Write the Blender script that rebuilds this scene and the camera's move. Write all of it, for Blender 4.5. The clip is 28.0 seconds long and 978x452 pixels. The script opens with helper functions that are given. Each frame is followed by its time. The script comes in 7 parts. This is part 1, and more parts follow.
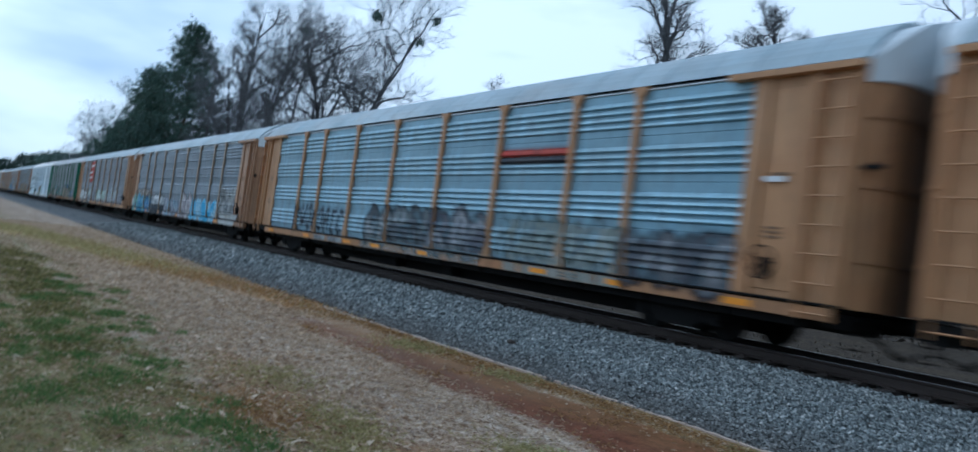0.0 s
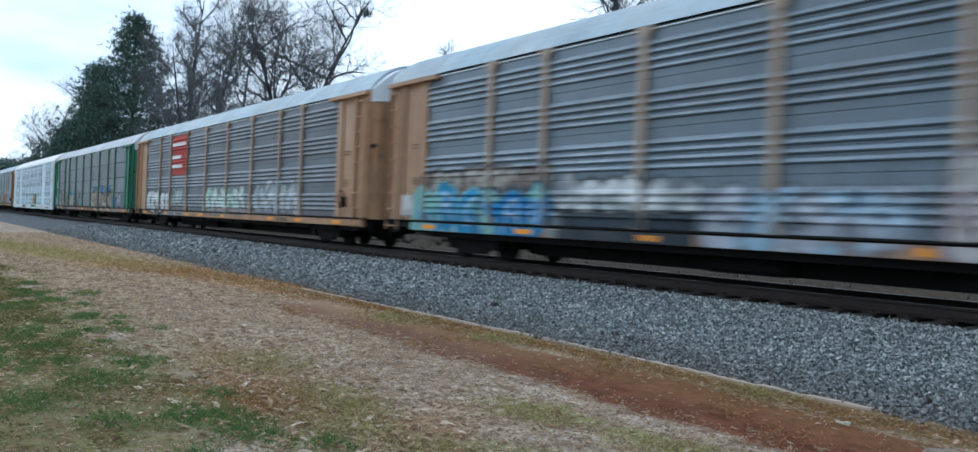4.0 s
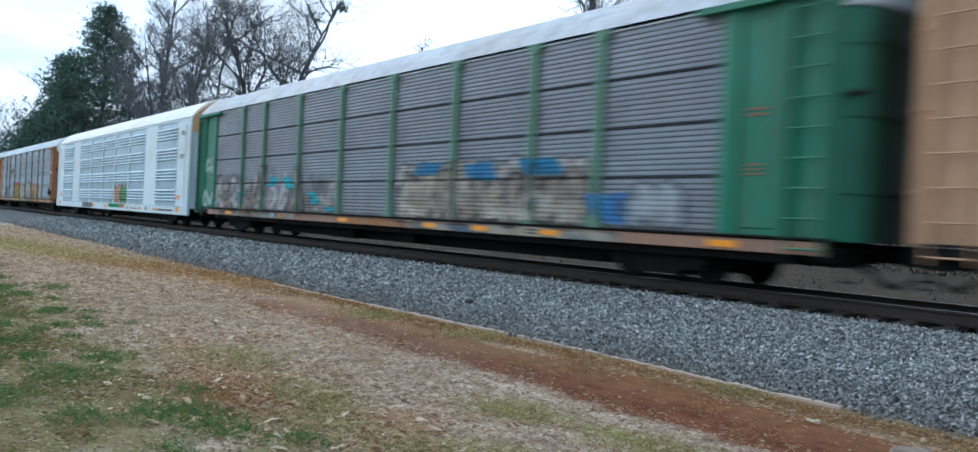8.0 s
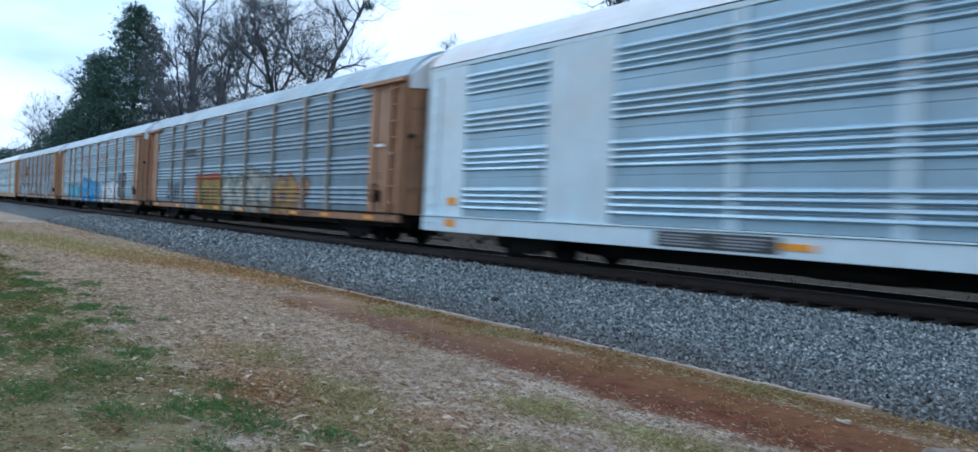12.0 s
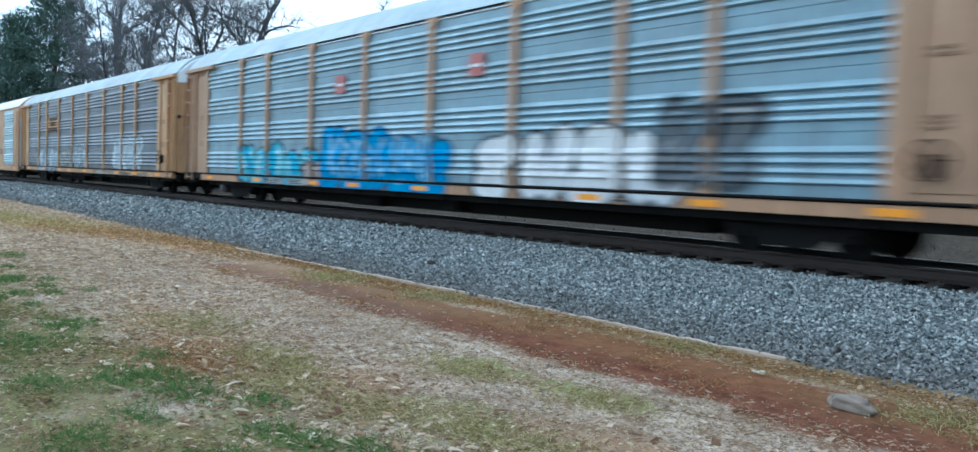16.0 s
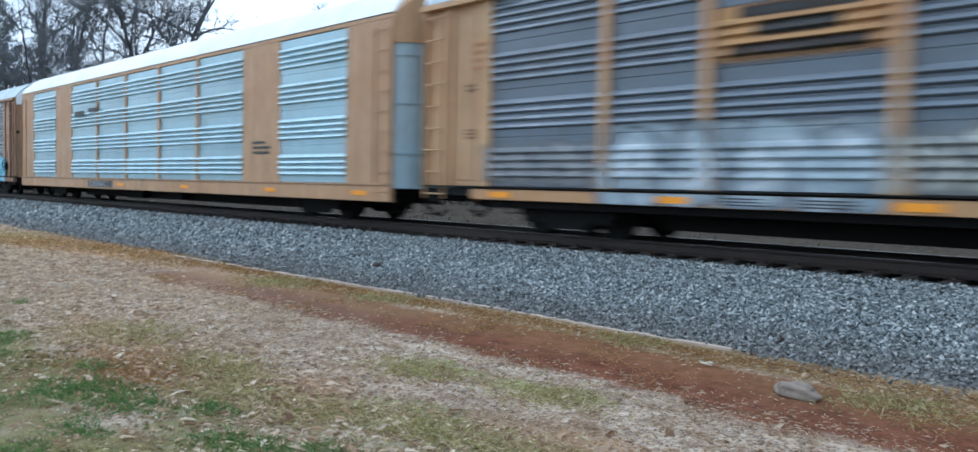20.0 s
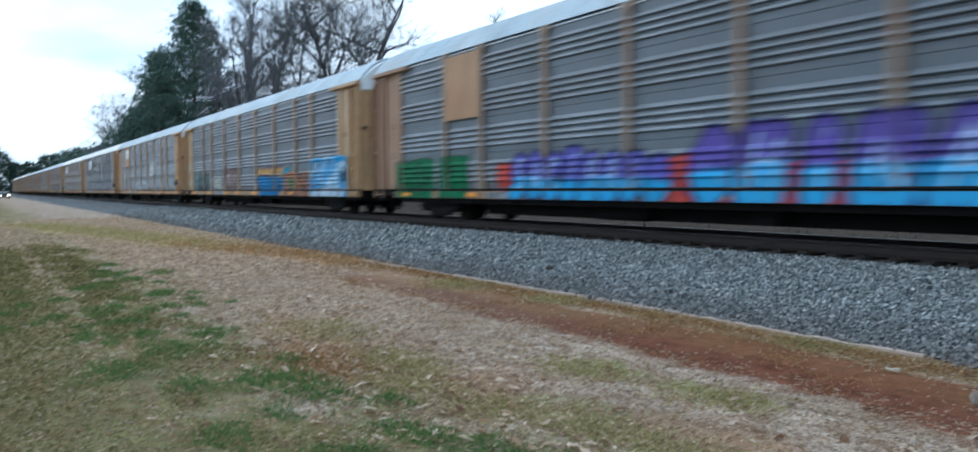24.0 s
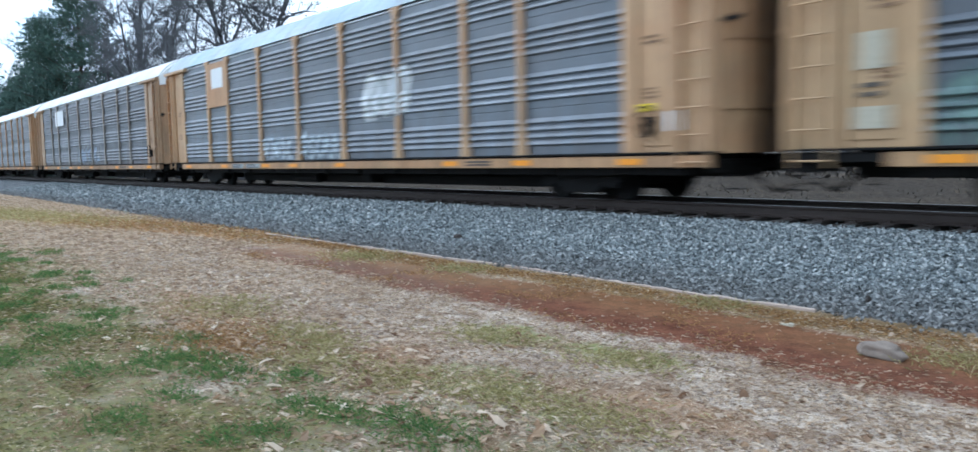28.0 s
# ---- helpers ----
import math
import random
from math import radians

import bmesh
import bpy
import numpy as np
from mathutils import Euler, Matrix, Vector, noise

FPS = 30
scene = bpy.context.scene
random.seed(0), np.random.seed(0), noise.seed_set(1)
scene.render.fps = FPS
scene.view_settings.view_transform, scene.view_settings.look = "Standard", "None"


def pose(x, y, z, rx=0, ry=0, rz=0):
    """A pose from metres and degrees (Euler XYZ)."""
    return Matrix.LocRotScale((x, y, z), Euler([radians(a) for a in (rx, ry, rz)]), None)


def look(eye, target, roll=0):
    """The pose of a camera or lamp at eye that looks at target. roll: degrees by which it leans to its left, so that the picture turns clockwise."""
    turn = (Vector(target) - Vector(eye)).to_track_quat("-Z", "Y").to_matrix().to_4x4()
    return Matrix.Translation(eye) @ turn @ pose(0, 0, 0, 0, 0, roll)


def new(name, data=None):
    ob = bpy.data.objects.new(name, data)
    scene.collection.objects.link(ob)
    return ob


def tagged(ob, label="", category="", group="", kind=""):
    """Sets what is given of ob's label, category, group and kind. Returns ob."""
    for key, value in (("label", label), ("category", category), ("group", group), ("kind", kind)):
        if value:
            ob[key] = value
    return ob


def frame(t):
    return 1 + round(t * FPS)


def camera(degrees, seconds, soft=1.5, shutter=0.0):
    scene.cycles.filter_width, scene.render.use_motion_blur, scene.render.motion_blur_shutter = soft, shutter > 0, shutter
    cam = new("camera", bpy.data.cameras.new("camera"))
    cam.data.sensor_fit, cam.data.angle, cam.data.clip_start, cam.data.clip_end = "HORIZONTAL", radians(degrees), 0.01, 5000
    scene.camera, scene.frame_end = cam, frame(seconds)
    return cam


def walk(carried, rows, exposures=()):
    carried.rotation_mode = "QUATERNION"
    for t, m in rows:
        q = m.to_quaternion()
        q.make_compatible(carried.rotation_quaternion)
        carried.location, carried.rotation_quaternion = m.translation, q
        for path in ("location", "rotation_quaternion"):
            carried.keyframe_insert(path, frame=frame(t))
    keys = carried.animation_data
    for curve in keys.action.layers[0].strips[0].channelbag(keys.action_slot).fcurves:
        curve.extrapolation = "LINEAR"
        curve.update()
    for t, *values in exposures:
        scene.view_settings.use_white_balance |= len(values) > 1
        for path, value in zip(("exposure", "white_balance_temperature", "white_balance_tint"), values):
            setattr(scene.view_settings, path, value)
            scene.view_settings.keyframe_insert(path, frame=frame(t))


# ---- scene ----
import colorsys

cam = camera(61.70, 28.0, shutter=0.9)
PATH = [
    (0.0, (0.026, 0.050, 1.753), (-8.305, 5.571, 2.101), 7.89),
    (0.5, (0.038, 0.044, 1.728), (-8.218, 5.662, 2.252), 4.93),
    (1.0, (0.105, 0.087, 1.724), (-8.378, 5.379, 1.921), 3.67),
    (1.5, (0.078, 0.068, 1.702), (-8.296, 5.533, 1.804), 2.81),
    (2.0, (0.094, 0.108, 1.697), (-8.168, 5.741, 1.829), 3.11),
    (2.5, (0.070, 0.112, 1.706), (-8.191, 5.747, 1.721), 1.92),
    (4.5, (-0.177, -0.018, 1.710), (-8.227, 5.914, 1.656), 2.51),
    (5.0, (-0.186, -0.010, 1.704), (-8.306, 5.823, 1.559), 2.00),
    (5.5, (-0.187, -0.005, 1.701), (-8.305, 5.831, 1.483), 1.85),
    (6.0, (-0.188, 0.003, 1.710), (-8.255, 5.907, 1.433), 1.74),
    (6.5, (-0.187, 0.010, 1.704), (-8.202, 5.984, 1.426), 2.79),
    (7.0, (-0.173, 0.011, 1.709), (-8.210, 5.953, 1.425), 2.90),
    (7.5, (-0.152, 0.018, 1.720), (-8.128, 6.046, 1.521), 2.50),
    (8.0, (-0.148, -0.010, 1.702), (-8.037, 6.134, 1.653), 2.97),
    (8.5, (-0.190, 0.021, 1.710), (-8.080, 6.165, 1.650), 2.69),
    (9.0, (-0.192, -0.000, 1.699), (-8.144, 6.059, 1.462), 2.52),
    (9.5, (-0.174, 0.013, 1.703), (-8.244, 5.907, 1.328), 2.75),
    (10.0, (-0.190, 0.011, 1.704), (-8.242, 5.929, 1.328), 3.18),
    (10.5, (-0.173, 0.021, 1.700), (-8.221, 5.940, 1.265), 3.42),
    (11.0, (-0.165, 0.013, 1.721), (-7.999, 6.219, 1.372), 2.95),
    (11.5, (-0.167, -0.012, 1.705), (-8.175, 5.973, 1.470), 2.62),
    (12.0, (-0.146, -0.022, 1.714), (-8.222, 5.874, 1.612), 2.93),
    (12.5, (-0.150, -0.016, 1.708), (-8.297, 5.783, 1.705), 2.81),
    (14.5, (0.099, -0.015, 1.760), (-7.933, 5.936, 1.475), 2.44),
    (15.0, (0.087, 0.022, 1.756), (-7.644, 6.365, 1.684), 1.13),
    (15.5, (0.052, 0.013, 1.730), (-7.597, 6.444, 1.355), 1.57),
    (16.0, (0.017, -0.029, 1.742), (-7.586, 6.445, 1.215), 2.24),
    (16.5, (0.032, -0.023, 1.750), (-7.612, 6.419, 1.458), 0.97),
    (17.0, (0.037, -0.058, 1.748), (-7.544, 6.452, 1.352), 0.96),
    (17.5, (0.094, -0.074, 1.729), (-7.853, 5.983, 1.336), 1.17),
    (18.0, (0.113, -0.039, 1.727), (-7.908, 5.916, 1.277), 1.23),
    (18.5, (0.142, -0.029, 1.717), (-7.866, 5.915, 0.987), 1.20),
    (19.0, (0.174, -0.029, 1.717), (-7.846, 5.914, 1.118), 0.46),
    (19.5, (0.020, -0.022, 1.726), (-7.473, 6.575, 1.149), 0.02),
    (20.0, (-0.049, -0.054, 1.713), (-7.177, 6.944, 1.226), 1.20),
    (20.5, (-0.072, -0.067, 1.730), (-7.187, 6.952, 1.383), -0.80),
    (21.0, (-0.063, -0.100, 1.712), (-7.508, 6.576, 1.626), -0.44),
    (21.5, (0.065, 0.011, 1.697), (-7.799, 6.176, 1.301), 3.17),
    (23.5, (0.091, -0.033, 1.709), (-7.994, 5.842, 1.363), 0.25),
    (24.0, (0.148, -0.054, 1.694), (-8.323, 5.241, 1.247), -0.17),
    (24.5, (0.130, -0.071, 1.669), (-8.354, 5.188, 1.072), 0.29),
    (25.0, (0.104, -0.046, 1.683), (-8.078, 5.667, 1.042), 0.29),
    (25.5, (0.091, -0.047, 1.674), (-8.107, 5.639, 0.990), -0.04),
    (26.0, (0.097, -0.069, 1.679), (-8.116, 5.580, 0.883), -0.08),
    (26.5, (0.105, -0.059, 1.675), (-8.098, 5.604, 0.880), -0.20),
    (27.0, (0.088, -0.064, 1.673), (-8.010, 5.730, 0.755), -1.29),
    (27.5, (0.081, -0.026, 1.684), (-7.864, 5.992, 0.862), -1.54),
    (28.0, (0.097, 0.012, 1.683), (-7.718, 6.195, 0.847), -1.13),
]
walk(cam, [(t, look(eye, target, roll)) for t, eye, target, roll in PATH],
     [(0, -1.2, 5100, 6), (2, -1.12, 5250, 6), (5, -0.56, 5580, 8), (8, -0.5, 5520, 8), (10.2, -0.48, 5550, 8), (11, -0.68, 5100, 8), (12, -0.8, 5100, 8), (15, -0.4, 5200, 3), (16.2, -0.25, 5200, 2), (17.1, -0.32, 5450, 4), (20, -0.28, 5400, 8), (20.7, -0.4, 5150, 0), (21.3, -0.4, 5200, 2), (22.3, -0.45, 5400, 8), (24, -0.57, 5400, 7), (27, -0.30, 5350, 9), (28, -0.12, 5380, 9)])

# ---------------------------------------------------------------- light
world = bpy.data.worlds.new("overcast_sky")
scene.world = world
world.use_nodes = True
SUN_EL, SUN_ROT = radians(36), radians(240)


def sky_nodes():
    nt = world.node_tree
    nt.nodes.clear()
    out = nt.nodes.new("ShaderNodeOutputWorld")
    bg = nt.nodes.new("ShaderNodeBackground")
    sky = nt.nodes.new("ShaderNodeTexSky")
    sky.sky_type, sky.sun_disc = "NISHITA", False
    sky.sun_elevation, sky.sun_rotation = SUN_EL, SUN_ROT
    gain = nt.nodes.new("ShaderNodeMixRGB")
    gain.blend_type = "MULTIPLY"
    gain.inputs[0].default_value = 1
    gain.inputs[2].default_value = (0.16, 0.16, 0.16, 1)
    co = nt.nodes.new("ShaderNodeTexCoord")
    mp = nt.nodes.new("ShaderNodeMapping")
    mp.inputs["Scale"].default_value = (1.0, 1.0, 3.2)
    no = nt.nodes.new("ShaderNodeTexNoise")
    no.inputs["Scale"].default_value = 1.7
    no.inputs["Detail"].default_value = 5
    no.inputs["Roughness"].default_value = 0.5
    ra = nt.nodes.new("ShaderNodeValToRGB")
    el = ra.color_ramp.elements
    el[0].position, el[0].color = 0.33, (0.58, 0.80, 1.0, 1)
    el[1].position, el[1].color = 0.52, (1.62, 1.74, 1.80, 1)
    mix = nt.nodes.new("ShaderNodeMixRGB")
    mix.inputs[0].default_value = 0.88
    link = nt.links.new
    link(co.outputs["Generated"], mp.inputs["Vector"])
    link(mp.outputs[0], no.inputs["Vector"])
    link(no.outputs["Fac"], ra.inputs[0])
    link(sky.outputs[0], gain.inputs[1])
    link(gain.outputs[0], mix.inputs[1])
    link(ra.outputs[0], mix.inputs[2])
    # an overcast sky is brighter overhead than at the horizon
    xyz = nt.nodes.new("ShaderNodeSeparateXYZ")
    lift = nt.nodes.new("ShaderNodeMath")
    lift.operation = "MULTIPLY_ADD"
    lift.inputs[1].default_value, lift.inputs[2].default_value = 0.55, 0.86
    lift.use_clamp = False
    dome = nt.nodes.new("ShaderNodeMixRGB")
    dome.blend_type = "MULTIPLY"
    dome.inputs[0].default_value = 1
    link(co.outputs["Generated"], xyz.inputs[0])
    # and brightest towards the low sun behind the cloud
    west = nt.nodes.new("ShaderNodeMath")
    west.operation = "MULTIPLY_ADD"
    west.inputs[1].default_value = -0.42
    link(xyz.outputs[0], west.inputs[0])
    link(xyz.outputs[2], lift.inputs[0])
    link(lift.outputs[0], west.inputs[2])
    link(mix.outputs[0], dome.inputs[1])
    link(west.outputs[0], dome.inputs[2])
    link(dome.outputs[0], bg.inputs[0])
    bg.inputs[1].default_value = 1.05
    link(bg.outputs[0], out.inputs[0])


sky_nodes()
sun_data = bpy.data.lights.new("sun", "SUN")
sun_data.energy, sun_data.angle, sun_data.color = 0.6, radians(25), (1.0, 0.96, 0.9)
sun = new("sun", sun_data)
sun.matrix_world = look((0, 0, 60), (71, 41, 0))


# ---------------------------------------------------------------- materials
class Nodes:
    """Short names for the nodes of one material."""

    def __init__(self, name, rough=0.8, metal=0.0):
        self.m = bpy.data.materials.new(name)
        self.m.use_nodes = True
        self.t = self.m.node_tree
        self.bsdf = self.t.nodes["Principled BSDF"]
        self.bsdf.inputs["Roughness"].default_value = rough
        self.bsdf.inputs["Metallic"].default_value = metal
        self.co = self.t.nodes.new("ShaderNodeTexCoord")

    def put(self, sock, v):
        if isinstance(v, bpy.types.NodeSocket):
            self.t.links.new(v, sock)
        elif isinstance(v, (tuple, list)):
            sock.default_value = (*v, 1) if len(v) == 3 and sock.type == "RGBA" else v
        else:
            sock.default_value = v

    def pos(self, scale=(1, 1, 1), ob=None, offset=(0, 0, 0)):
        mp = self.t.nodes.new("ShaderNodeMapping")
        mp.inputs["Scale"].default_value = scale
        mp.inputs["Location"].default_value = offset
        co = self.co
        if ob is not None:
            co = self.t.nodes.new("ShaderNodeTexCoord")
            co.object = ob
        self.t.links.new(co.outputs["Object"], mp.inputs[0])
        return mp.outputs[0]

    def noise(self, scale, vec=None, detail=4, rough=0.6, out="Fac"):
        n = self.t.nodes.new("ShaderNodeTexNoise")
        n.inputs["Scale"].default_value, n.inputs["Detail"].default_value = scale, detail
        n.inputs["Roughness"].default_value = rough
        self.put(n.inputs["Vector"], vec if vec is not None else self.pos())
        return n.outputs[out]

    def voronoi(self, scale, vec=None, out="Distance"):
        n = self.t.nodes.new("ShaderNodeTexVoronoi")
        n.inputs["Scale"].default_value = scale
        self.put(n.inputs["Vector"], vec if vec is not None else self.pos())
        return n.outputs[out]

    def ramp(self, fac, *stops):
        if len(stops) == 2 and not isinstance(stops[0][1], tuple):
            n = self.t.nodes.new("ShaderNodeMapRange")
            for k, v in enumerate((stops[0][0], stops[1][0], stops[0][1], stops[1][1])):
                n.inputs[k + 1].default_value = v
            self.put(n.inputs[0], fac)
            return n.outputs[0]
        n = self.t.nodes.new("ShaderNodeValToRGB")
        e = n.color_ramp.elements
        while len(e) < len(stops):
            e.new(0.5)
        for k, (p, c) in enumerate(stops):
            e[k].position = p
            e[k].color = (c, c, c, 1) if not isinstance(c, tuple) else (*c, 1)
        self.put(n.inputs[0], fac)
        return n.outputs[0]

    def mix(self, a, b, fac, kind="MIX"):
        n = self.t.nodes.new("ShaderNodeMixRGB")
        n.blend_type = kind
        self.put(n.inputs[0], fac), self.put(n.inputs[1], a), self.put(n.inputs[2], b)
        return n.outputs[0]

    def math(self, op, a, b=0.0, clamp=False):
        n = self.t.nodes.new("ShaderNodeMath")
        n.operation, n.use_clamp = op, clamp
        self.put(n.inputs[0], a), self.put(n.inputs[1], b)
        return n.outputs[0]

    def split(self, vec):
        n = self.t.nodes.new("ShaderNodeSeparateXYZ")
        self.put(n.inputs[0], vec)
        return n.outputs

    def rand(self):
        return self.t.nodes.new("ShaderNodeObjectInfo").outputs["Random"]

    def island(self):
        return self.t.nodes.new("ShaderNodeNewGeometry").outputs["Random Per Island"]

    def bump(self, height, strength=0.4, distance=0.01):
        n = self.t.nodes.new("ShaderNodeBump")
        n.inputs["Strength"].default_value, n.inputs["Distance"].default_value = strength, distance
        self.put(n.inputs["Height"], height)
        self.t.links.new(n.outputs[0], self.bsdf.inputs["Normal"])

    def color(self, c):
        self.put(self.bsdf.inputs["Base Color"], c)
        return self

    def rough(self, v):
        self.put(self.bsdf.inputs["Roughness"], v)
        return self


def painted(name, col, dirt=(0.10, 0.075, 0.055), amount=0.45, rough=0.55, metal=0.0, foot=0.0, gap_shade=0.0):
    """Painted or galvanised steel with grime, streaks and small dents."""
    n = Nodes(name, rough, metal)
    big = n.noise(0.7, detail=5)
    fine = n.noise(14, detail=4)
    run = n.noise(1.0, n.pos((7, 7, 0.3)), detail=5)
    pane = n.rand()
    grime = n.math("MULTIPLY", n.ramp(run, (0.42, 0.0), (0.72, 1.0)), amount)
    c = n.mix(col, tuple(v * 0.78 for v in col), n.ramp(big, (0.35, 0.0), (0.7, 1.0)))
    c = n.mix(c, tuple(min(v * 1.18, 1) for v in col), n.math("MULTIPLY", pane, 0.6))
    # fading and old stains in broad clouds, warm in some places and cool in others
    tint = n.noise(0.45, n.pos((1, 1, 1.6), offset=(3, 5, 1)), detail=5, rough=0.65)
    c = n.mix(c, (col[0] * 1.02, col[1] * 0.84, col[2] * 0.74), n.ramp(tint, (0.52, 0.0), (0.68, 0.6)))
    c = n.mix(c, (col[0] * 0.88, col[1] * 1.04, col[2] * 1.10), n.ramp(tint, (0.30, 0.6), (0.46, 0.0)))
    blotch = n.noise(2.6, n.pos((1.4, 1, 0.8), offset=(9, 2, 4)), detail=6, rough=0.7)
    c = n.mix(c, tuple(v * 0.6 + d * 0.2 for v, d in zip(col, dirt)), n.math("MULTIPLY", n.ramp(blotch, (0.46, 0.0), (0.62, 1.0)), amount))
    c = n.mix(c, dirt, grime)
    c = n.mix(c, tuple(v * 0.7 for v in col), n.math("MULTIPLY", fine, 0.25))
    if foot:
        # road film and rust splashed up from the wheels
        z = n.split(n.pos())[2]
        splash = n.math("ADD", n.math("MULTIPLY", z, -0.55), n.math("MULTIPLY", run, 1.6))
        c = n.mix(c, (0.13, 0.075, 0.05), n.math("MULTIPLY", n.ramp(splash, (0.0, 0.0), (0.6, 1.0)), foot))
    if gap_shade:
        # gap shade between cars painted over the grime on the bow's outermost part
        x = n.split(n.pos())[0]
        c = n.mix(c, (0.028, 0.019, 0.014), n.math("MULTIPLY", n.ramp(n.math("ADD", x, n.math("MULTIPLY", n.math("SUBTRACT", run, 0.5), 0.35)), (0.20, 0.0), (0.46, 1.0)), gap_shade))
    n.color(c)
    n.rough(n.ramp(big, (0.3, rough - 0.1), (0.7, min(rough + 0.15, 1.0))))
    n.bump(n.noise(3.0, detail=3), 0.15, 0.02)
    return n


def plain(name, col, rough=0.8, metal=0.0, var=0.25, scale=6.0, bump=0.3, gloss=0.5):
    n = Nodes(name, rough, metal)
    n.bsdf.inputs["Specular IOR Level"].default_value = gloss
    f = n.noise(scale, detail=6)
    n.color(n.mix(tuple(v * (1 - var) for v in col), tuple(min(v * (1 + var), 1) for v in col), f))
    n.bump(n.noise(scale * 5, detail=5), bump, 0.01)
    return n.m


BLACK = plain("black_grimy_steel", (0.011, 0.0105, 0.0105), 0.8, gloss=0.18)
RAIL = plain("rusty_rail_steel", (0.045, 0.032, 0.026), 0.7, 0.2)
RAIL_HEAD = plain("worn_rail_head", (0.12, 0.11, 0.11), 0.35, 0.8)
TIE = plain("creosoted_tie", (0.045, 0.036, 0.03), 0.95)
AMBER = plain("amber_reflector", (0.85, 0.32, 0.01), 0.4, var=0.1, bump=0.05)
FAINT = plain("faded_brown_stencil", (0.20, 0.115, 0.06), 0.7, var=0.3, bump=0.05)
WHITE_LABEL = plain("white_label", (0.75, 0.77, 0.78), 0.6, var=0.08, bump=0.05)
DARK_LABEL = plain("dark_lettering", (0.05, 0.05, 0.05), 0.7, bump=0.05)
YELLOW_LABEL = plain("yellow_label", (0.75, 0.55, 0.03), 0.6, var=0.1, bump=0.05)


# ---------------------------------------------------------------- mesh helpers
def mesh_from(name, verts, faces, smooth=False):
    me = bpy.data.meshes.new(name)
    me.from_pydata(verts, [], faces)
    me.update()
    if smooth:
        me.polygons.foreach_set("use_smooth", [True] * len(me.polygons))
    return me


def box_bm(bm, x0, x1, y0, y1, z0, z1):
    v = [bm.verts.new((x, y, z)) for x in (x0, x1) for y in (y0, y1) for z in (z0, z1)]
    for f in ((0, 1, 3, 2), (4, 6, 7, 5), (0, 4, 5, 1), (2, 3, 7, 6), (0, 2, 6, 4), (1, 5, 7, 3)):
        bm.faces.new([v[k] for k in f])
    return v


def finish(bm, name, bevel=0.0, segments=1):
    bmesh.ops.recalc_face_normals(bm, faces=bm.faces)
    if bevel:
        bmesh.ops.bevel(bm, geom=list(bm.edges), offset=bevel, segments=segments, affect="EDGES", clamp_overlap=True)
    me = bpy.data.meshes.new(name)
    bm.to_mesh(me)
    bm.free()
    return me


def boxes(name, *dims, bevel=0.008):
    bm = bmesh.new()
    for d in dims:
        box_bm(bm, *d)
    return finish(bm, name, bevel)


def extrude_x(name, profile, x0, x1, smooth=False, cap=True):
    """A closed (y, z) profile drawn out along x."""
    n = len(profile)
    verts = [(x0, y, z) for y, z in profile] + [(x1, y, z) for y, z in profile]
    faces = [(k, (k + 1) % n, n + (k + 1) % n, n + k) for k in range(n)]
    if cap:
        faces += [tuple(range(n - 1, -1, -1)), tuple(range(n, 2 * n))]
    me = mesh_from(name, verts, faces)
    bm = bmesh.new()
    bm.from_mesh(me)
    bmesh.ops.recalc_face_normals(bm, faces=bm.faces)
    bm.to_mesh(me)
    bm.free()
    return me


def cylinder_bm(bm, p0, p1, r0, r1=None, sides=10):
    p0, p1 = Vector(p0), Vector(p1)
    r1 = r0 if r1 is None else r1
    q = (p1 - p0).to_track_quat("Z", "Y")
    rings = []
    for p, r in ((p0, r0), (p1, r1)):
        rings.append([bm.verts.new(p + q @ Vector((r * math.cos(2 * math.pi * k / sides), r * math.sin(2 * math.pi * k / sides), 0))) for k in range(sides)])
    for k in range(sides):
        bm.faces.new((rings[0][k], rings[0][(k + 1) % sides], rings[1][(k + 1) % sides], rings[1][k]))
    bm.faces.new(rings[0][::-1]), bm.faces.new(rings[1])


def fast_mesh(name, v, faces):
    k = faces.shape[1]
    me = bpy.data.meshes.new(name)
    me.vertices.add(len(v))
    me.vertices.foreach_set("co", np.asarray(v, np.float32).ravel())
    me.loops.add(faces.size)
    me.loops.foreach_set("vertex_index", faces.astype(np.int32).ravel())
    me.polygons.add(len(faces))
    me.polygons.foreach_set("loop_start", np.arange(0, faces.size, k, dtype=np.int32))
    me.update(calc_edges=True)
    me.polygons.foreach_set("use_smooth", np.zeros(len(faces), bool))
    return me


def part(name, me, material, parent, label="", m=None):
    """One mesh object under a thing or under a part; the material sits on the object, so meshes can be shared."""
    ob = new(name, me)
    if not me.materials:
        me.materials.append(material)
    ob.material_slots[0].link = "OBJECT"
    ob.material_slots[0].material = material
    ob.parent = parent
    if m is not None:
        ob.matrix_basis = m
    return tagged(ob, label)

# ---------------------------------------------------------------- plan
EDGE = 7.62          # foot of the ballast
TRACK = 12.58        # middle of the track
RAIL_TOP = 0.818
TIE_TOP = RAIL_TOP - 0.205
GAUGE = 0.7525       # track middle to rail middle


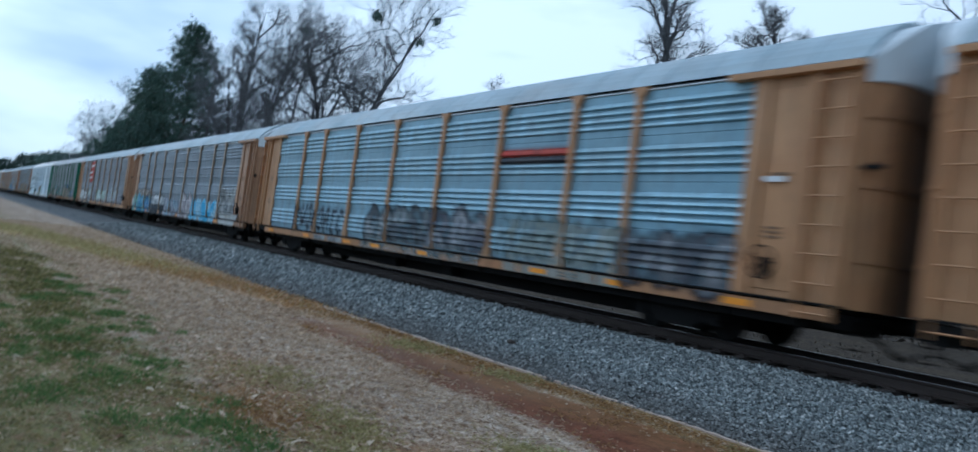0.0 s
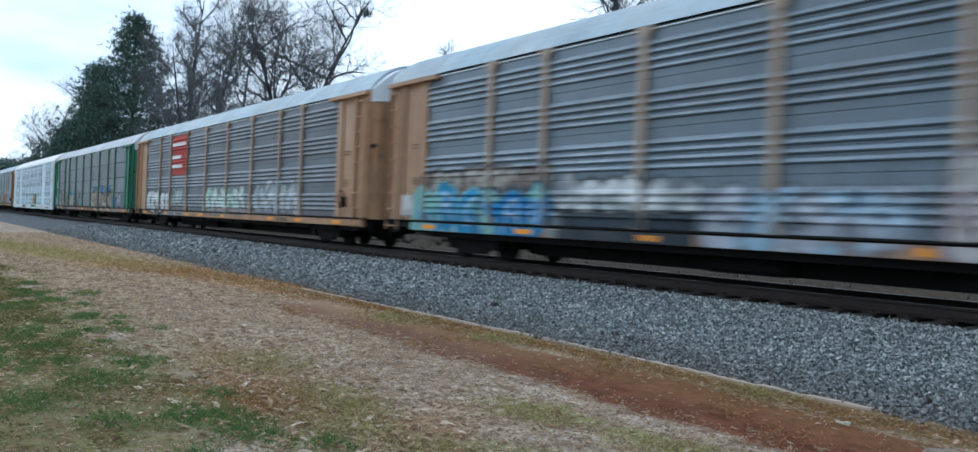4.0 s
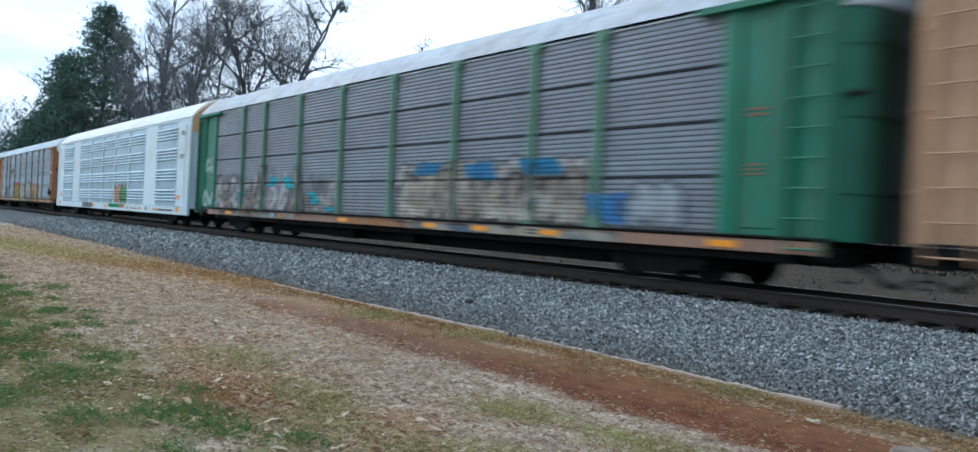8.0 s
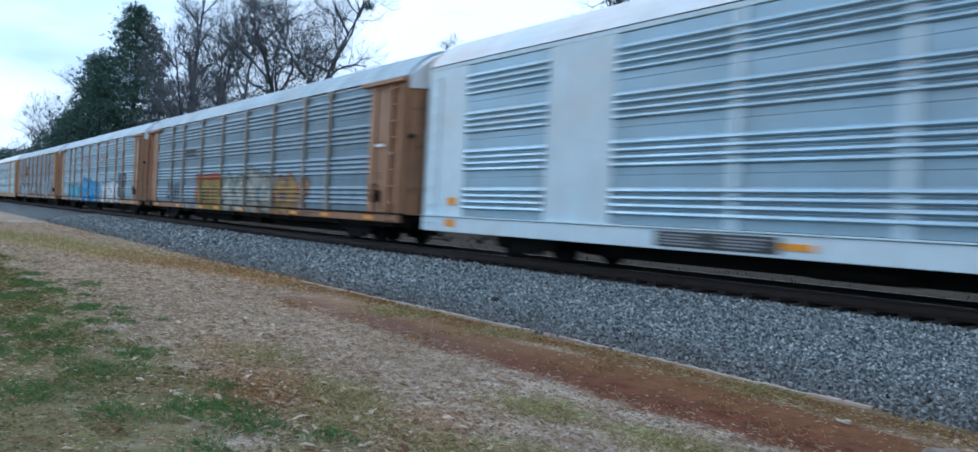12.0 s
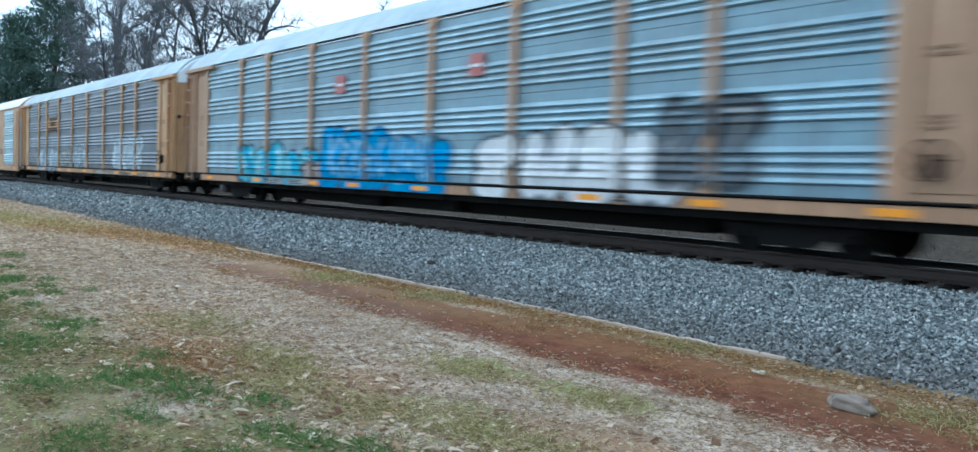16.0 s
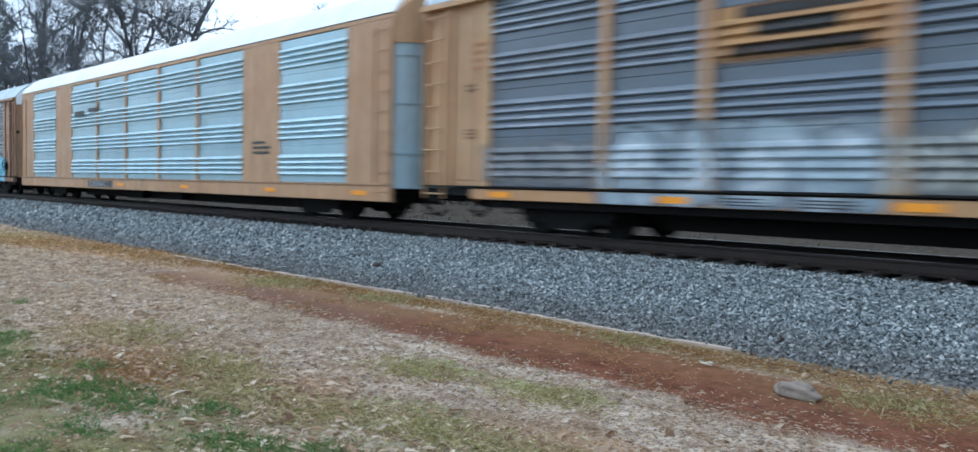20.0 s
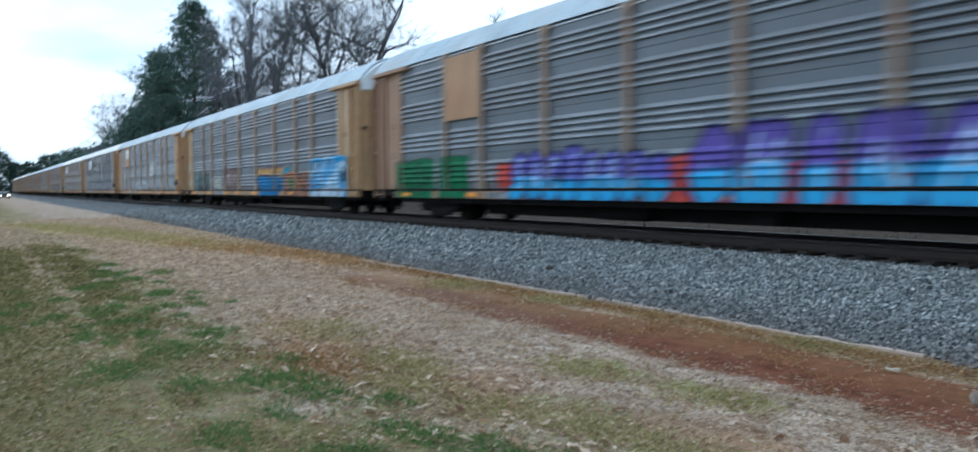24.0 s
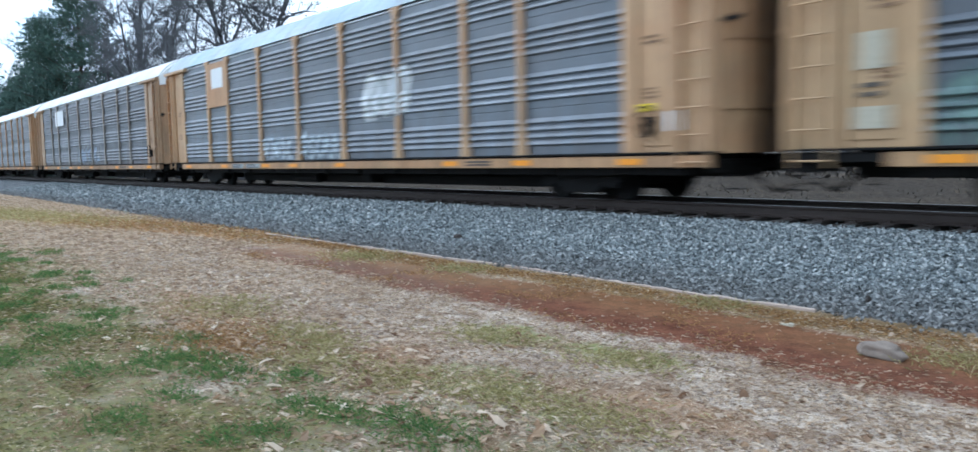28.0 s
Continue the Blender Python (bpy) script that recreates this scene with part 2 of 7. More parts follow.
def ground_z(x, y):
    base = 0.010 * min(max(y, -20), 20)
    bumps = 0.03 * noise.noise((x * 0.25, y * 0.25, 0)) + 0.012 * noise.noise((x * 1.1, y * 1.1, 3))
    return base + bumps * (1 if -60 < x < 40 and -20 < y < EDGE + 0.2 else 0.3)


def ballast_z(y):
    """Height of the ballast bed across the track."""
    d = abs(y - TRACK)
    foot, top = TRACK - EDGE, 1.62
    if d >= foot:
        return 0.02
    if d > top:
        k = (foot - d) / (foot - top)
        return 0.06 + (TIE_TOP - 0.115) * (k ** 0.9)
    return TIE_TOP - 0.065


def steps(*ranges):
    out = []
    for a, b, n in ranges:
        out += [a + (b - a) * k / n for k in range(n)]
    return out + [ranges[-1][1]]


def sheet(name, xs, ys, height, smooth=True):
    verts = [(x, y, height(x, y)) for x in xs for y in ys]
    w = len(ys)
    faces = [(a * w + b, (a + 1) * w + b, (a + 1) * w + b + 1, a * w + b + 1) for a in range(len(xs) - 1) for b in range(w - 1)]
    return mesh_from(name, verts, faces, smooth)


def ground_material():
    n = Nodes("dry_winter_lawn", 1.0)
    n.bsdf.inputs["Specular IOR Level"].default_value = 0.04
    x, y, _ = n.split(n.pos())
    mid = n.noise(1.4, detail=6, rough=0.65)
    mottle = n.noise(5.5, detail=6, rough=0.7)
    fine = n.noise(22, detail=7, rough=0.78)
    flecks = n.noise(60, detail=4, rough=0.8)
    litter = n.voronoi(26)
    wob = n.math("MULTIPLY", n.math("SUBTRACT", n.noise(0.5, detail=6, rough=0.65), 0.5), 2.2)
    wob2 = n.math("MULTIPLY", n.math("SUBTRACT", n.noise(0.9, n.pos(offset=(5, 9, 0)), detail=7, rough=0.7), 0.5), 2.4)

    def spot(cx, cy, rx, ry, strength=1.0):
        """A ragged oval patch."""
        u = n.math("DIVIDE", n.math("SUBTRACT", n.math("ADD", x, n.math("MULTIPLY", wob, 1.5)), cx), rx)
        v = n.math("DIVIDE", n.math("SUBTRACT", n.math("ADD", y, n.math("MULTIPLY", wob2, 0.6)), cy), ry)
        d = n.math("ADD", n.math("MULTIPLY", u, u), n.math("MULTIPLY", v, v))
        return n.math("MULTIPLY", n.ramp(n.math("ADD", d, n.math("MULTIPLY", n.math("SUBTRACT", mottle, 0.5), 1.6)), (0.35, 1.0), (1.1, 0.0)), strength)

    thatch = n.mix((0.32, 0.25, 0.195), (0.56, 0.48, 0.40), n.ramp(mid, (0.40, 0.0), (0.58, 1.0)))
    thatch = n.mix(thatch, (0.13, 0.09, 0.068), n.ramp(mottle, (0.50, 0.0), (0.62, 0.85)))
    thatch = n.mix(thatch, (0.075, 0.048, 0.034), n.ramp(fine, (0.48, 0.0), (0.58, 0.85)))
    thatch = n.mix(thatch, (0.52, 0.46, 0.41), n.ramp(flecks, (0.53, 0.0), (0.60, 0.85)))
    thatch = n.mix(thatch, (0.54, 0.46, 0.40), n.ramp(litter, (0.06, 0.8), (0.11, 0.0)))
    russet = n.mix((0.19, 0.105, 0.052), (0.42, 0.25, 0.13), n.ramp(n.math("ADD", n.math("MULTIPLY", fine, 0.5), n.math("MULTIPLY", mottle, 0.5)), (0.42, 0.0), (0.58, 1.0)))
    c = n.mix(thatch, russet, n.ramp(n.noise(0.9, n.pos((1, 1, 1), offset=(2, 11, 0)), detail=6), (0.50, 0.0), (0.64, 0.28)))
    for where in ((-8.6, 3.1, 2.2, 0.5, 0.75), (-7.3, 2.65, 0.9, 0.35, 0.45), (-5.9, 3.3, 1.5, 0.5, 0.6), (-9.5, 1.3, 1.0, 0.35, 0.6), (-13.5, 5.6, 2.5, 0.5, 0.4), (-3.4, 4.1, 0.9, 0.35, 0.5)):
        c = n.mix(c, russet, spot(*where))
    # olive moss and tired grass, more of it away from the track
    olive = n.mix((0.058, 0.062, 0.022), (0.24, 0.225, 0.09), n.ramp(n.math("ADD", n.math("MULTIPLY", fine, 0.6), n.math("MULTIPLY", mottle, 0.4)), (0.40, 0.0), (0.60, 1.0)))
    patch = n.noise(0.75, n.pos((1, 1, 1), offset=(7, 3, 0)), detail=7, rough=0.6)
    lush = n.math("MULTIPLY", n.math("SUBTRACT", 3.2, y), 0.11)
    c = n.mix(c, olive, n.ramp(n.math("ADD", patch, lush), (0.47, 0.0), (0.66, 0.85)))
    moss = n.mix((0.10, 0.13, 0.035), (0.30, 0.31, 0.11), fine)
    for where in ((-5.6, 4.8, 0.65, 0.28, 0.8), (-4.45, 4.98, 0.6, 0.3, 0.8), (-6.2, 3.15, 0.7, 0.3, 0.5), (-4.3, 3.6, 0.9, 0.4, 0.6)):
        c = n.mix(c, moss, spot(*where))
    # the bare red clay along the foot of the ballast
    yy = n.math("ADD", y, n.math("MULTIPLY", wob, 0.7))
    near = n.math("SUBTRACT", 1.0, n.math("MULTIPLY", n.math("ABSOLUTE", n.math("SUBTRACT", yy, 6.25)), 0.95), True)
    along = n.ramp(n.math("DIVIDE", n.math("ADD", x, 20.0), 40.0), (0.0, 0.0), (0.20, 0.75), (0.34, 1.0))
    clay = n.mix((0.085, 0.030, 0.017), (0.195, 0.080, 0.048), n.ramp(n.math("ADD", n.math("MULTIPLY", fine, 0.45), n.math("MULTIPLY", mottle, 0.55)), (0.42, 0.0), (0.58, 1.0)))
    c = n.mix(c, clay, n.math("MULTIPLY", n.ramp(n.math("MULTIPLY", near, n.math("ADD", mottle, 0.45)), (0.16, 0.0), (0.36, 0.97)), along))
    # a verge of brown and olive grass between the clay and the stones
    verge = n.mix((0.075, 0.048, 0.026), (0.22, 0.15, 0.075), n.ramp(n.math("ADD", n.math("MULTIPLY", fine, 0.5), n.math("MULTIPLY", mottle, 0.5)), (0.42, 0.0), (0.58, 1.0)))
    by = n.math("SUBTRACT", 1.0, n.math("MULTIPLY", n.math("ABSOLUTE", n.math("SUBTRACT", n.math("ADD", y, n.math("MULTIPLY", wob2, 0.25)), 7.3)), 1.8), True)
    c = n.mix(c, verge, n.math("MULTIPLY", n.ramp(n.math("MULTIPLY", by, n.math("ADD", mottle, 0.45)), (0.2, 0.0), (0.5, 0.9)), n.ramp(x, (-17.0, 0.0), (-12.0, 1.0))))
    # needles and straw drifted against the stones
    gold = n.mix((0.34, 0.235, 0.085), (0.54, 0.41, 0.16), n.noise(5, detail=6, rough=0.7))
    rust = n.mix((0.27, 0.125, 0.05), (0.46, 0.26, 0.10), n.noise(5, n.pos(offset=(3, 0, 0)), detail=6, rough=0.7))
    straw = n.mix(gold, rust, n.ramp(n.math("DIVIDE", n.math("ADD", x, 60.0), 60.0), (0.55, 0.0), (0.64, 1.0), (0.74, 0.7), (0.80, 0.2)))
    run = n.math("ADD", 7.0, n.math("MULTIPLY", n.math("MINIMUM", n.math("ADD", x, 18.0), 0.0), 0.175))
    edge = n.math("SUBTRACT", 1.0, n.math("MULTIPLY", n.math("ABSOLUTE", n.math("SUBTRACT", n.math("ADD", y, n.math("MULTIPLY", wob, 0.6)), run)), n.ramp(x, (-24.0, 0.48), (-15.0, 0.9))), True)
    reach = n.ramp(n.math("DIVIDE", n.math("ADD", x, 60.0), 60.0), (0.10, 0.0), (0.35, 0.9), (0.5, 1.0), (0.70, 0.95), (0.76, 0.30), (0.94, 0.12), (1.0, 0.3))
    c = n.mix(c, straw, n.math("MULTIPLY", n.ramp(n.math("MULTIPLY", edge, n.math("ADD", mottle, 0.4)), (0.14, 0.0), (0.5, 0.8)), reach))
    # leaf mould under the trees beyond the track
    c = n.mix(c, n.mix((0.012, 0.010, 0.008), (0.075, 0.062, 0.05), n.ramp(n.noise(5.0, detail=8, rough=0.75), (0.42, 0.0), (0.58, 1.0))), n.ramp(n.math("DIVIDE", y, 40.0), (0.42, 0.0), (0.48, 1.0)))
    # broad worn and damp patches
    c = n.mix(c, (0.10, 0.075, 0.05), n.math("MULTIPLY", n.ramp(n.noise(0.22, n.pos((1, 1.8, 1), offset=(4, 1, 0)), detail=7, rough=0.65), (0.46, 0.0), (0.60, 1.0)), 0.2))
    # bare brown earth showing through in hand-sized patches
    c = n.mix(c, n.mix((0.11, 0.065, 0.038), (0.21, 0.135, 0.08), fine), n.math("MULTIPLY", n.ramp(n.noise(2.4, n.pos((1, 1.5, 1), offset=(8, 6, 0)), detail=7, rough=0.7), (0.50, 0.0), (0.62, 0.75)), n.ramp(y, (5.2, 1.0), (5.8, 0.0))))
    # the iron-red of the local clay runs through everything
    c = n.mix(c, (1.12, 1.08, 1.02), 1.0, "MULTIPLY")
    n.color(c)
    n.bump(n.math("ADD", n.math("ADD", fine, flecks), mottle), 0.6, 0.03)
    return n.m


def ballast_material(name="ballast_bed"):
    n = Nodes(name, 0.95)
    n.bsdf.inputs["Specular IOR Level"].default_value = 0.08
    cell = n.voronoi(17, out="Color")
    dist = n.voronoi(17)
    g = n.split(cell)[0]
    c = n.ramp(g, (0.0, (0.085, 0.094, 0.10)), (0.45, (0.16, 0.172, 0.177)), (0.8, (0.24, 0.25, 0.25)), (1.0, (0.45, 0.45, 0.44)))
    c = n.mix(c, (0.03, 0.03, 0.03), n.ramp(dist, (0.45, 0.0), (0.8, 0.85)))
    # train's shade, with oily dirt, painted dark between the rails
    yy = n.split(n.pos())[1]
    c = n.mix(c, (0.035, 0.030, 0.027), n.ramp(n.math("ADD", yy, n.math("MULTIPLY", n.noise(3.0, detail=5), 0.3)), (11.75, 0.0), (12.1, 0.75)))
    # dirt and leaf mould over the far shoulder, darkened for the shade there
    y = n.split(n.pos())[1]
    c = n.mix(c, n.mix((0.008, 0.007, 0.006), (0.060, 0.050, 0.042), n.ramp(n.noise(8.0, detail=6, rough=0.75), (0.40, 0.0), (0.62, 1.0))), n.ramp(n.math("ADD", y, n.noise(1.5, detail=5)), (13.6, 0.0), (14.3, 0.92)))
    n.color(c)
    n.bump(n.math("SUBTRACT", 1.0, dist), 1.0, 0.05)
    return n.m


def stone_material():
    n = Nodes("crushed_granite", 0.85)
    g = n.island()
    c = n.ramp(g, (0.0, (0.075, 0.088, 0.092)), (0.30, (0.178, 0.204, 0.208)), (0.62, (0.295, 0.328, 0.328)), (0.88, (0.45, 0.477, 0.468)), (1.0, (0.66, 0.66, 0.63)))
    c = n.mix(c, (0.10, 0.09, 0.08), n.math("MULTIPLY", n.noise(40, detail=4), 0.35))
    # train shade and oily dust painted between rails, clay dust at foot of the slope
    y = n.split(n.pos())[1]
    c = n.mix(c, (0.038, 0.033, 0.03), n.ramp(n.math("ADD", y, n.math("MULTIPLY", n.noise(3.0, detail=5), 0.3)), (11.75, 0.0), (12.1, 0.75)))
    c = n.mix(c, (0.135, 0.118, 0.105), n.ramp(n.math("ADD", y, n.math("MULTIPLY", n.noise(1.2, detail=5), 0.9)), (8.0, 0.65), (9.3, 0.0)))
    n.color(c)
    n.bump(n.noise(120, detail=3), 0.4, 0.004)
    return n.m


GROUND = ground_material()
BALLAST = ballast_material()
STONE = stone_material()

ground = new("ground", sheet("ground",
    steps((-3000, -300, 9), (-300, -60, 16), (-60, -30, 40), (-30, 10, 130), (10, 60, 20), (60, 3000, 12)),
    steps((-3000, -200, 8), (-200, -20, 12), (-20, -2, 18), (-2, 8, 40), (8, 40, 12), (40, 300, 10), (300, 3000, 8)), ground_z))
ground.data.materials.append(GROUND)
tagged(ground, "dry brown winter lawn with green tufts and bare red clay", "ground", kind="structure")

bed = new("ballast", sheet("ballast", steps((-900, -120, 20), (-120, -40, 20), (-40, 12, 90), (12, 400, 12)),
    steps((EDGE - 0.1, TRACK + 5.0, 60)), lambda x, y: ballast_z(y) + 0.02 * noise.noise((x * 0.8, y * 0.8, 5))))
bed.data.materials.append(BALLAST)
tagged(bed, "sloping bed of grey crushed stone under the track", "ballast", kind="structure")


def rail_track():
    prof = [(-0.075, 0), (0.075, 0), (0.075, 0.012), (0.02, 0.035), (0.009, 0.05), (0.009, 0.135), (0.036, 0.15), (0.036, 0.178), (0.028, 0.186),
            (-0.028, 0.186), (-0.036, 0.178), (-0.036, 0.15), (-0.009, 0.135), (-0.009, 0.05), (-0.02, 0.035), (-0.075, 0.012)]
    base = RAIL_TOP - 0.186
    me = extrude_x("rail", [(y, z + base) for y, z in prof], -900, 400)
    me.materials.append(RAIL)
    me.materials.append(RAIL_HEAD)
    for f in me.polygons:
        f.material_index = 1 if f.center.z > RAIL_TOP - 0.012 and f.normal.z > 0.4 else 0
    track = tagged(new("railway_track"), "single railway track with dark rusty rails on timber ties", "track", kind="structure")
    for s in (-1, 1):
        ob = new("rail", me)
        ob.parent, ob.location = track, (0, TRACK + s * GAUGE, 0)
        tagged(ob, "dark rusty steel rail")
    tie = boxes("tie", (-0.115, 0.115, -1.3, 1.3, TIE_TOP - 0.18, TIE_TOP), bevel=0.012)
    plate = boxes("tie_plate", (-0.1, 0.1, -0.18, 0.18, TIE_TOP - 0.004, TIE_TOP + 0.02), (-0.025, 0.025, 0.075, 0.115, TIE_TOP, TIE_TOP + 0.05),
                  (-0.025, 0.025, -0.115, -0.075, TIE_TOP, TIE_TOP + 0.05), bevel=0.004)
    for k in range(110):
        x = 3 - 0.53 * k
        t = part("tie", tie, TIE, track)
        t.location = (x + random.uniform(-0.02, 0.02), TRACK, random.uniform(-0.008, 0.004))
        for s in (-1, 1):
            p = part("tie_plate", plate, RAIL, t)
            p.location = (0, s * GAUGE, 0)


rail_track()

# ---------------------------------------------------------------- autorack cars
PITCH = 28.45
HALF = 1.57
POSTS = (1.41, 4.21, 6.98, 8.89)
PANEL_END, BODY_END = 11.62, 13.62
P_LOW, P_TOP, EAVE = 0.90, 4.50, 4.62


PROFILES = {}


def ridged(name, w, courses=4, ridges=4, low=P_LOW, top=P_TOP, depth=0.05, spread=0.65, seam=0.012):
    """A side sheet: courses of flat steel, each with a group of rolled ridges in it; outer face towards -y."""
    h = (top - low) / courses
    prof = []
    for c in range(courses):
        z0 = low + c * h
        prof += [(0.0, z0 - seam * 0.3), (seam, z0 - seam * 0.3 + 0.004), (seam, z0 + 0.018 + seam * 0.4), (0.0, z0 + 0.024 + seam * 0.4)] if c else [(0.0, z0)]
        a = z0 + h * min(0.17, (1 - spread) * 0.5)
        b = a + h * spread
        step = (b - a) / ridges
        for k in range(ridges):
            m = a + step * (k + 0.5)
            prof += [(0.0, m - step * 0.42), (-depth * 0.9, m - step * 0.26), (-depth, m - step * 0.16), (-depth * 0.6, m + step * 0.16), (0.0, m + step * 0.42)]
        prof.append((0.0, z0 + h - 0.001 - (seam * 0.3 + 0.004 if c < courses - 1 else 0)))
    back = [(0.06, top), (0.06, low)]
    PROFILES[(ridges, depth)] = prof
    return extrude_x(name, prof + back, -w / 2, w / 2)


def post_mesh(low=P_LOW - 0.03, top=P_TOP + 0.06, w=0.085):
    """A side stake: slim above, flared at the foot and with a bracket at the head."""
    bm = bmesh.new()
    box_bm(bm, -w, w, -0.085, 0.0, low, top)
    vs = [bm.verts.new(p) for p in ((-w - 0.10, -0.08, low), (w + 0.10, -0.08, low), (w + 0.005, -0.08, low + 0.62), (-w - 0.005, -0.08, low + 0.62),
                                    (-w - 0.10, 0.0, low), (w + 0.10, 0.0, low), (w + 0.005, 0.0, low + 0.62), (-w - 0.005, 0.0, low + 0.62))]
    for f in ((0, 1, 2, 3), (7, 6, 5, 4), (0, 4, 5, 1), (1, 5, 6, 2), (2, 6, 7, 3), (3, 7, 4, 0)):
        bm.faces.new([vs[k] for k in f])
    vs = [bm.verts.new(p) for p in ((-w, -0.092, top - 0.2), (w, -0.092, top - 0.2), (w + 0.13, -0.092, top + 0.01), (-w - 0.13, -0.092, top + 0.01),
                                    (-w, 0.0, top - 0.2), (w, 0.0, top - 0.2), (w + 0.13, 0.0, top + 0.01), (-w - 0.13, 0.0, top + 0.01))]
    for f in ((0, 1, 2, 3), (7, 6, 5, 4), (0, 4, 5, 1), (1, 5, 6, 2), (2, 6, 7, 3), (3, 7, 4, 0)):
        bm.faces.new([vs[k] for k in f])
    return finish(bm, "post", 0.006)


def roof_mesh(half_len, eave=EAVE, rise=0.82):
    """A bowed roof of cross sheets with a seam at every sheet."""
    arc = []
    for k in range(-10, 11):
        u = k / 10
        arc.append((u * (HALF + 0.01), eave + rise * (1 - abs(u) ** 2.6)))
    arc[0] = (-(HALF + 0.02), eave - 0.04)
    arc[-1] = (HALF + 0.02, eave - 0.04)
    n = len(arc)
    verts, faces = [], []
    count = 26
    xs = []
    for k in range(count):
        a = -half_len + 2 * half_len * k / count
        b = -half_len + 2 * half_len * (k + 1) / count
        xs += [(a, 0.0), (a + 0.03, 0.018), (b - 0.03, 0.018), (b, 0.0)]
    for x, up in xs:
        verts += [(x, y * (1 + up * 0.4), z + up) for y, z in arc]
    for a in range(len(xs) - 1):
        for b in range(n - 1):
            faces.append((a * n + b, (a + 1) * n + b, (a + 1) * n + b + 1, a * n + b + 1))
    faces.append(tuple(range(n)))
    faces.append(tuple(range((len(xs) - 1) * n, len(xs) * n))[::-1])
    return mesh_from("roof", verts, faces)


def end_door_mesh(z0, z1):
    """The bowed pair of doors that closes a car's end, with three ribs; it bulges towards +x."""
    bm = bmesh.new()
    outer = []
    n = 24
    for k in range(n + 1):
        a = math.sin(math.pi / 2 * (-1 + 2 * k / n))
        outer.append((0.44 * (1 - abs(a) ** 6.0), a * (HALF - 0.03)))
    for za, zb in ((z0, z1),):
        lo = [bm.verts.new((x, y, za)) for x, y in outer] + [bm.verts.new((-0.05, HALF - 0.03, za)), bm.verts.new((-0.05, -HALF + 0.03, za))]
        hi = [bm.verts.new((v.co.x, v.co.y, zb)) for v in lo]
        m = len(lo)
        for k in range(m):
            bm.faces.new((lo[k], lo[(k + 1) % m], hi[(k + 1) % m], hi[k]))
        bm.faces.new(lo[::-1]), bm.faces.new(hi)
    for z in (1.55, 2.65, 3.7):
        for k in range(n):
            (xa, ya), (xb, yb) = outer[k], outer[k + 1]
            v = [bm.verts.new(p) for p in ((xa, ya, z), (xb, yb, z), (xb + 0.03, yb * 1.005, z), (xa + 0.03, ya * 1.005, z),
                                           (xa, ya, z + 0.05), (xb, yb, z + 0.05), (xb + 0.03, yb * 1.005, z + 0.05), (xa + 0.03, ya * 1.005, z + 0.05))]
            for f in ((0, 1, 2, 3), (4, 7, 6, 5), (3, 2, 6, 7)):
                bm.faces.new([v[i] for i in f])
    return finish(bm, "end_door")


def end_cap_mesh(z0, eave, rise):
    """The light roof fascia over the end doors, following the bow."""
    bm = bmesh.new()
    n = 24
    top, low = [], []
    for k in range(n + 1):
        a = math.sin(math.pi / 2 * (-1 + 2 * k / n))
        x = 0.44 * (1 - abs(a) ** 6.0) + 0.03
        y = a * (HALF - 0.01)
        low.append(bm.verts.new((x, y, z0)))
        top.append(bm.verts.new((x, y, eave + rise * (1 - abs(a) ** 2.6) - 0.01)))
    b0, b1 = bm.verts.new((-0.1, HALF - 0.01, z0)), bm.verts.new((-0.1, -HALF + 0.01, z0))
    t0, t1 = bm.verts.new((-0.1, HALF - 0.01, eave)), bm.verts.new((-0.1, -HALF + 0.01, eave))
    for k in range(n):
        bm.faces.new((low[k], low[k + 1], top[k + 1], top[k]))
    bm.faces.new(low + [b0, b1])
    bm.faces.new((low[-1], b0, t0, top[-1]))
    bm.faces.new((b1, low[0], top[0], t1))
    ridge = [bm.verts.new((-0.1, v.co.y, v.co.z)) for v in top]
    for k in range(n):
        bm.faces.new((top[k], top[k + 1], ridge[k + 1], ridge[k]))
    return finish(bm, "roof_end_cap")


def truck_mesh():
    bm = bmesh.new()
    for s in (-1, 1):
        y0, y1 = s * 1.06 - 0.09, s * 1.06 + 0.09
        prof = ((-1.15, 0.36), (-1.15, 0.50), (-0.72, 0.56), (0.72, 0.56), (1.15, 0.50), (1.15, 0.36), (0.72, 0.34), (0.42, 0.14), (-0.42, 0.14), (-0.72, 0.34))
        lo = [bm.verts.new((x, y0, z)) for x, z in prof]
        hi = [bm.verts.new((x, y1, z)) for x, z in prof]
        n = len(prof)
        for k in range(n):
            bm.faces.new((lo[k], lo[(k + 1) % n], hi[(k + 1) % n], hi[k]))
        bm.faces.new(lo[::-1]), bm.faces.new(hi)
        for x in (-0.889, 0.889):
            box_bm(bm, x - 0.14, x + 0.14, s * 1.06 - 0.13, s * 1.06 + 0.13, 0.24, 0.47)
        for x in (-0.22, -0.07, 0.08, 0.23):
            cylinder_bm(bm, (x, s * 1.08, 0.18), (x, s * 1.08, 0.50), 0.07, sides=8)
    box_bm(bm, -0.25, 0.25, -1.1, 1.1, 0.28, 0.58)
    return finish(bm, "truck", 0.012)


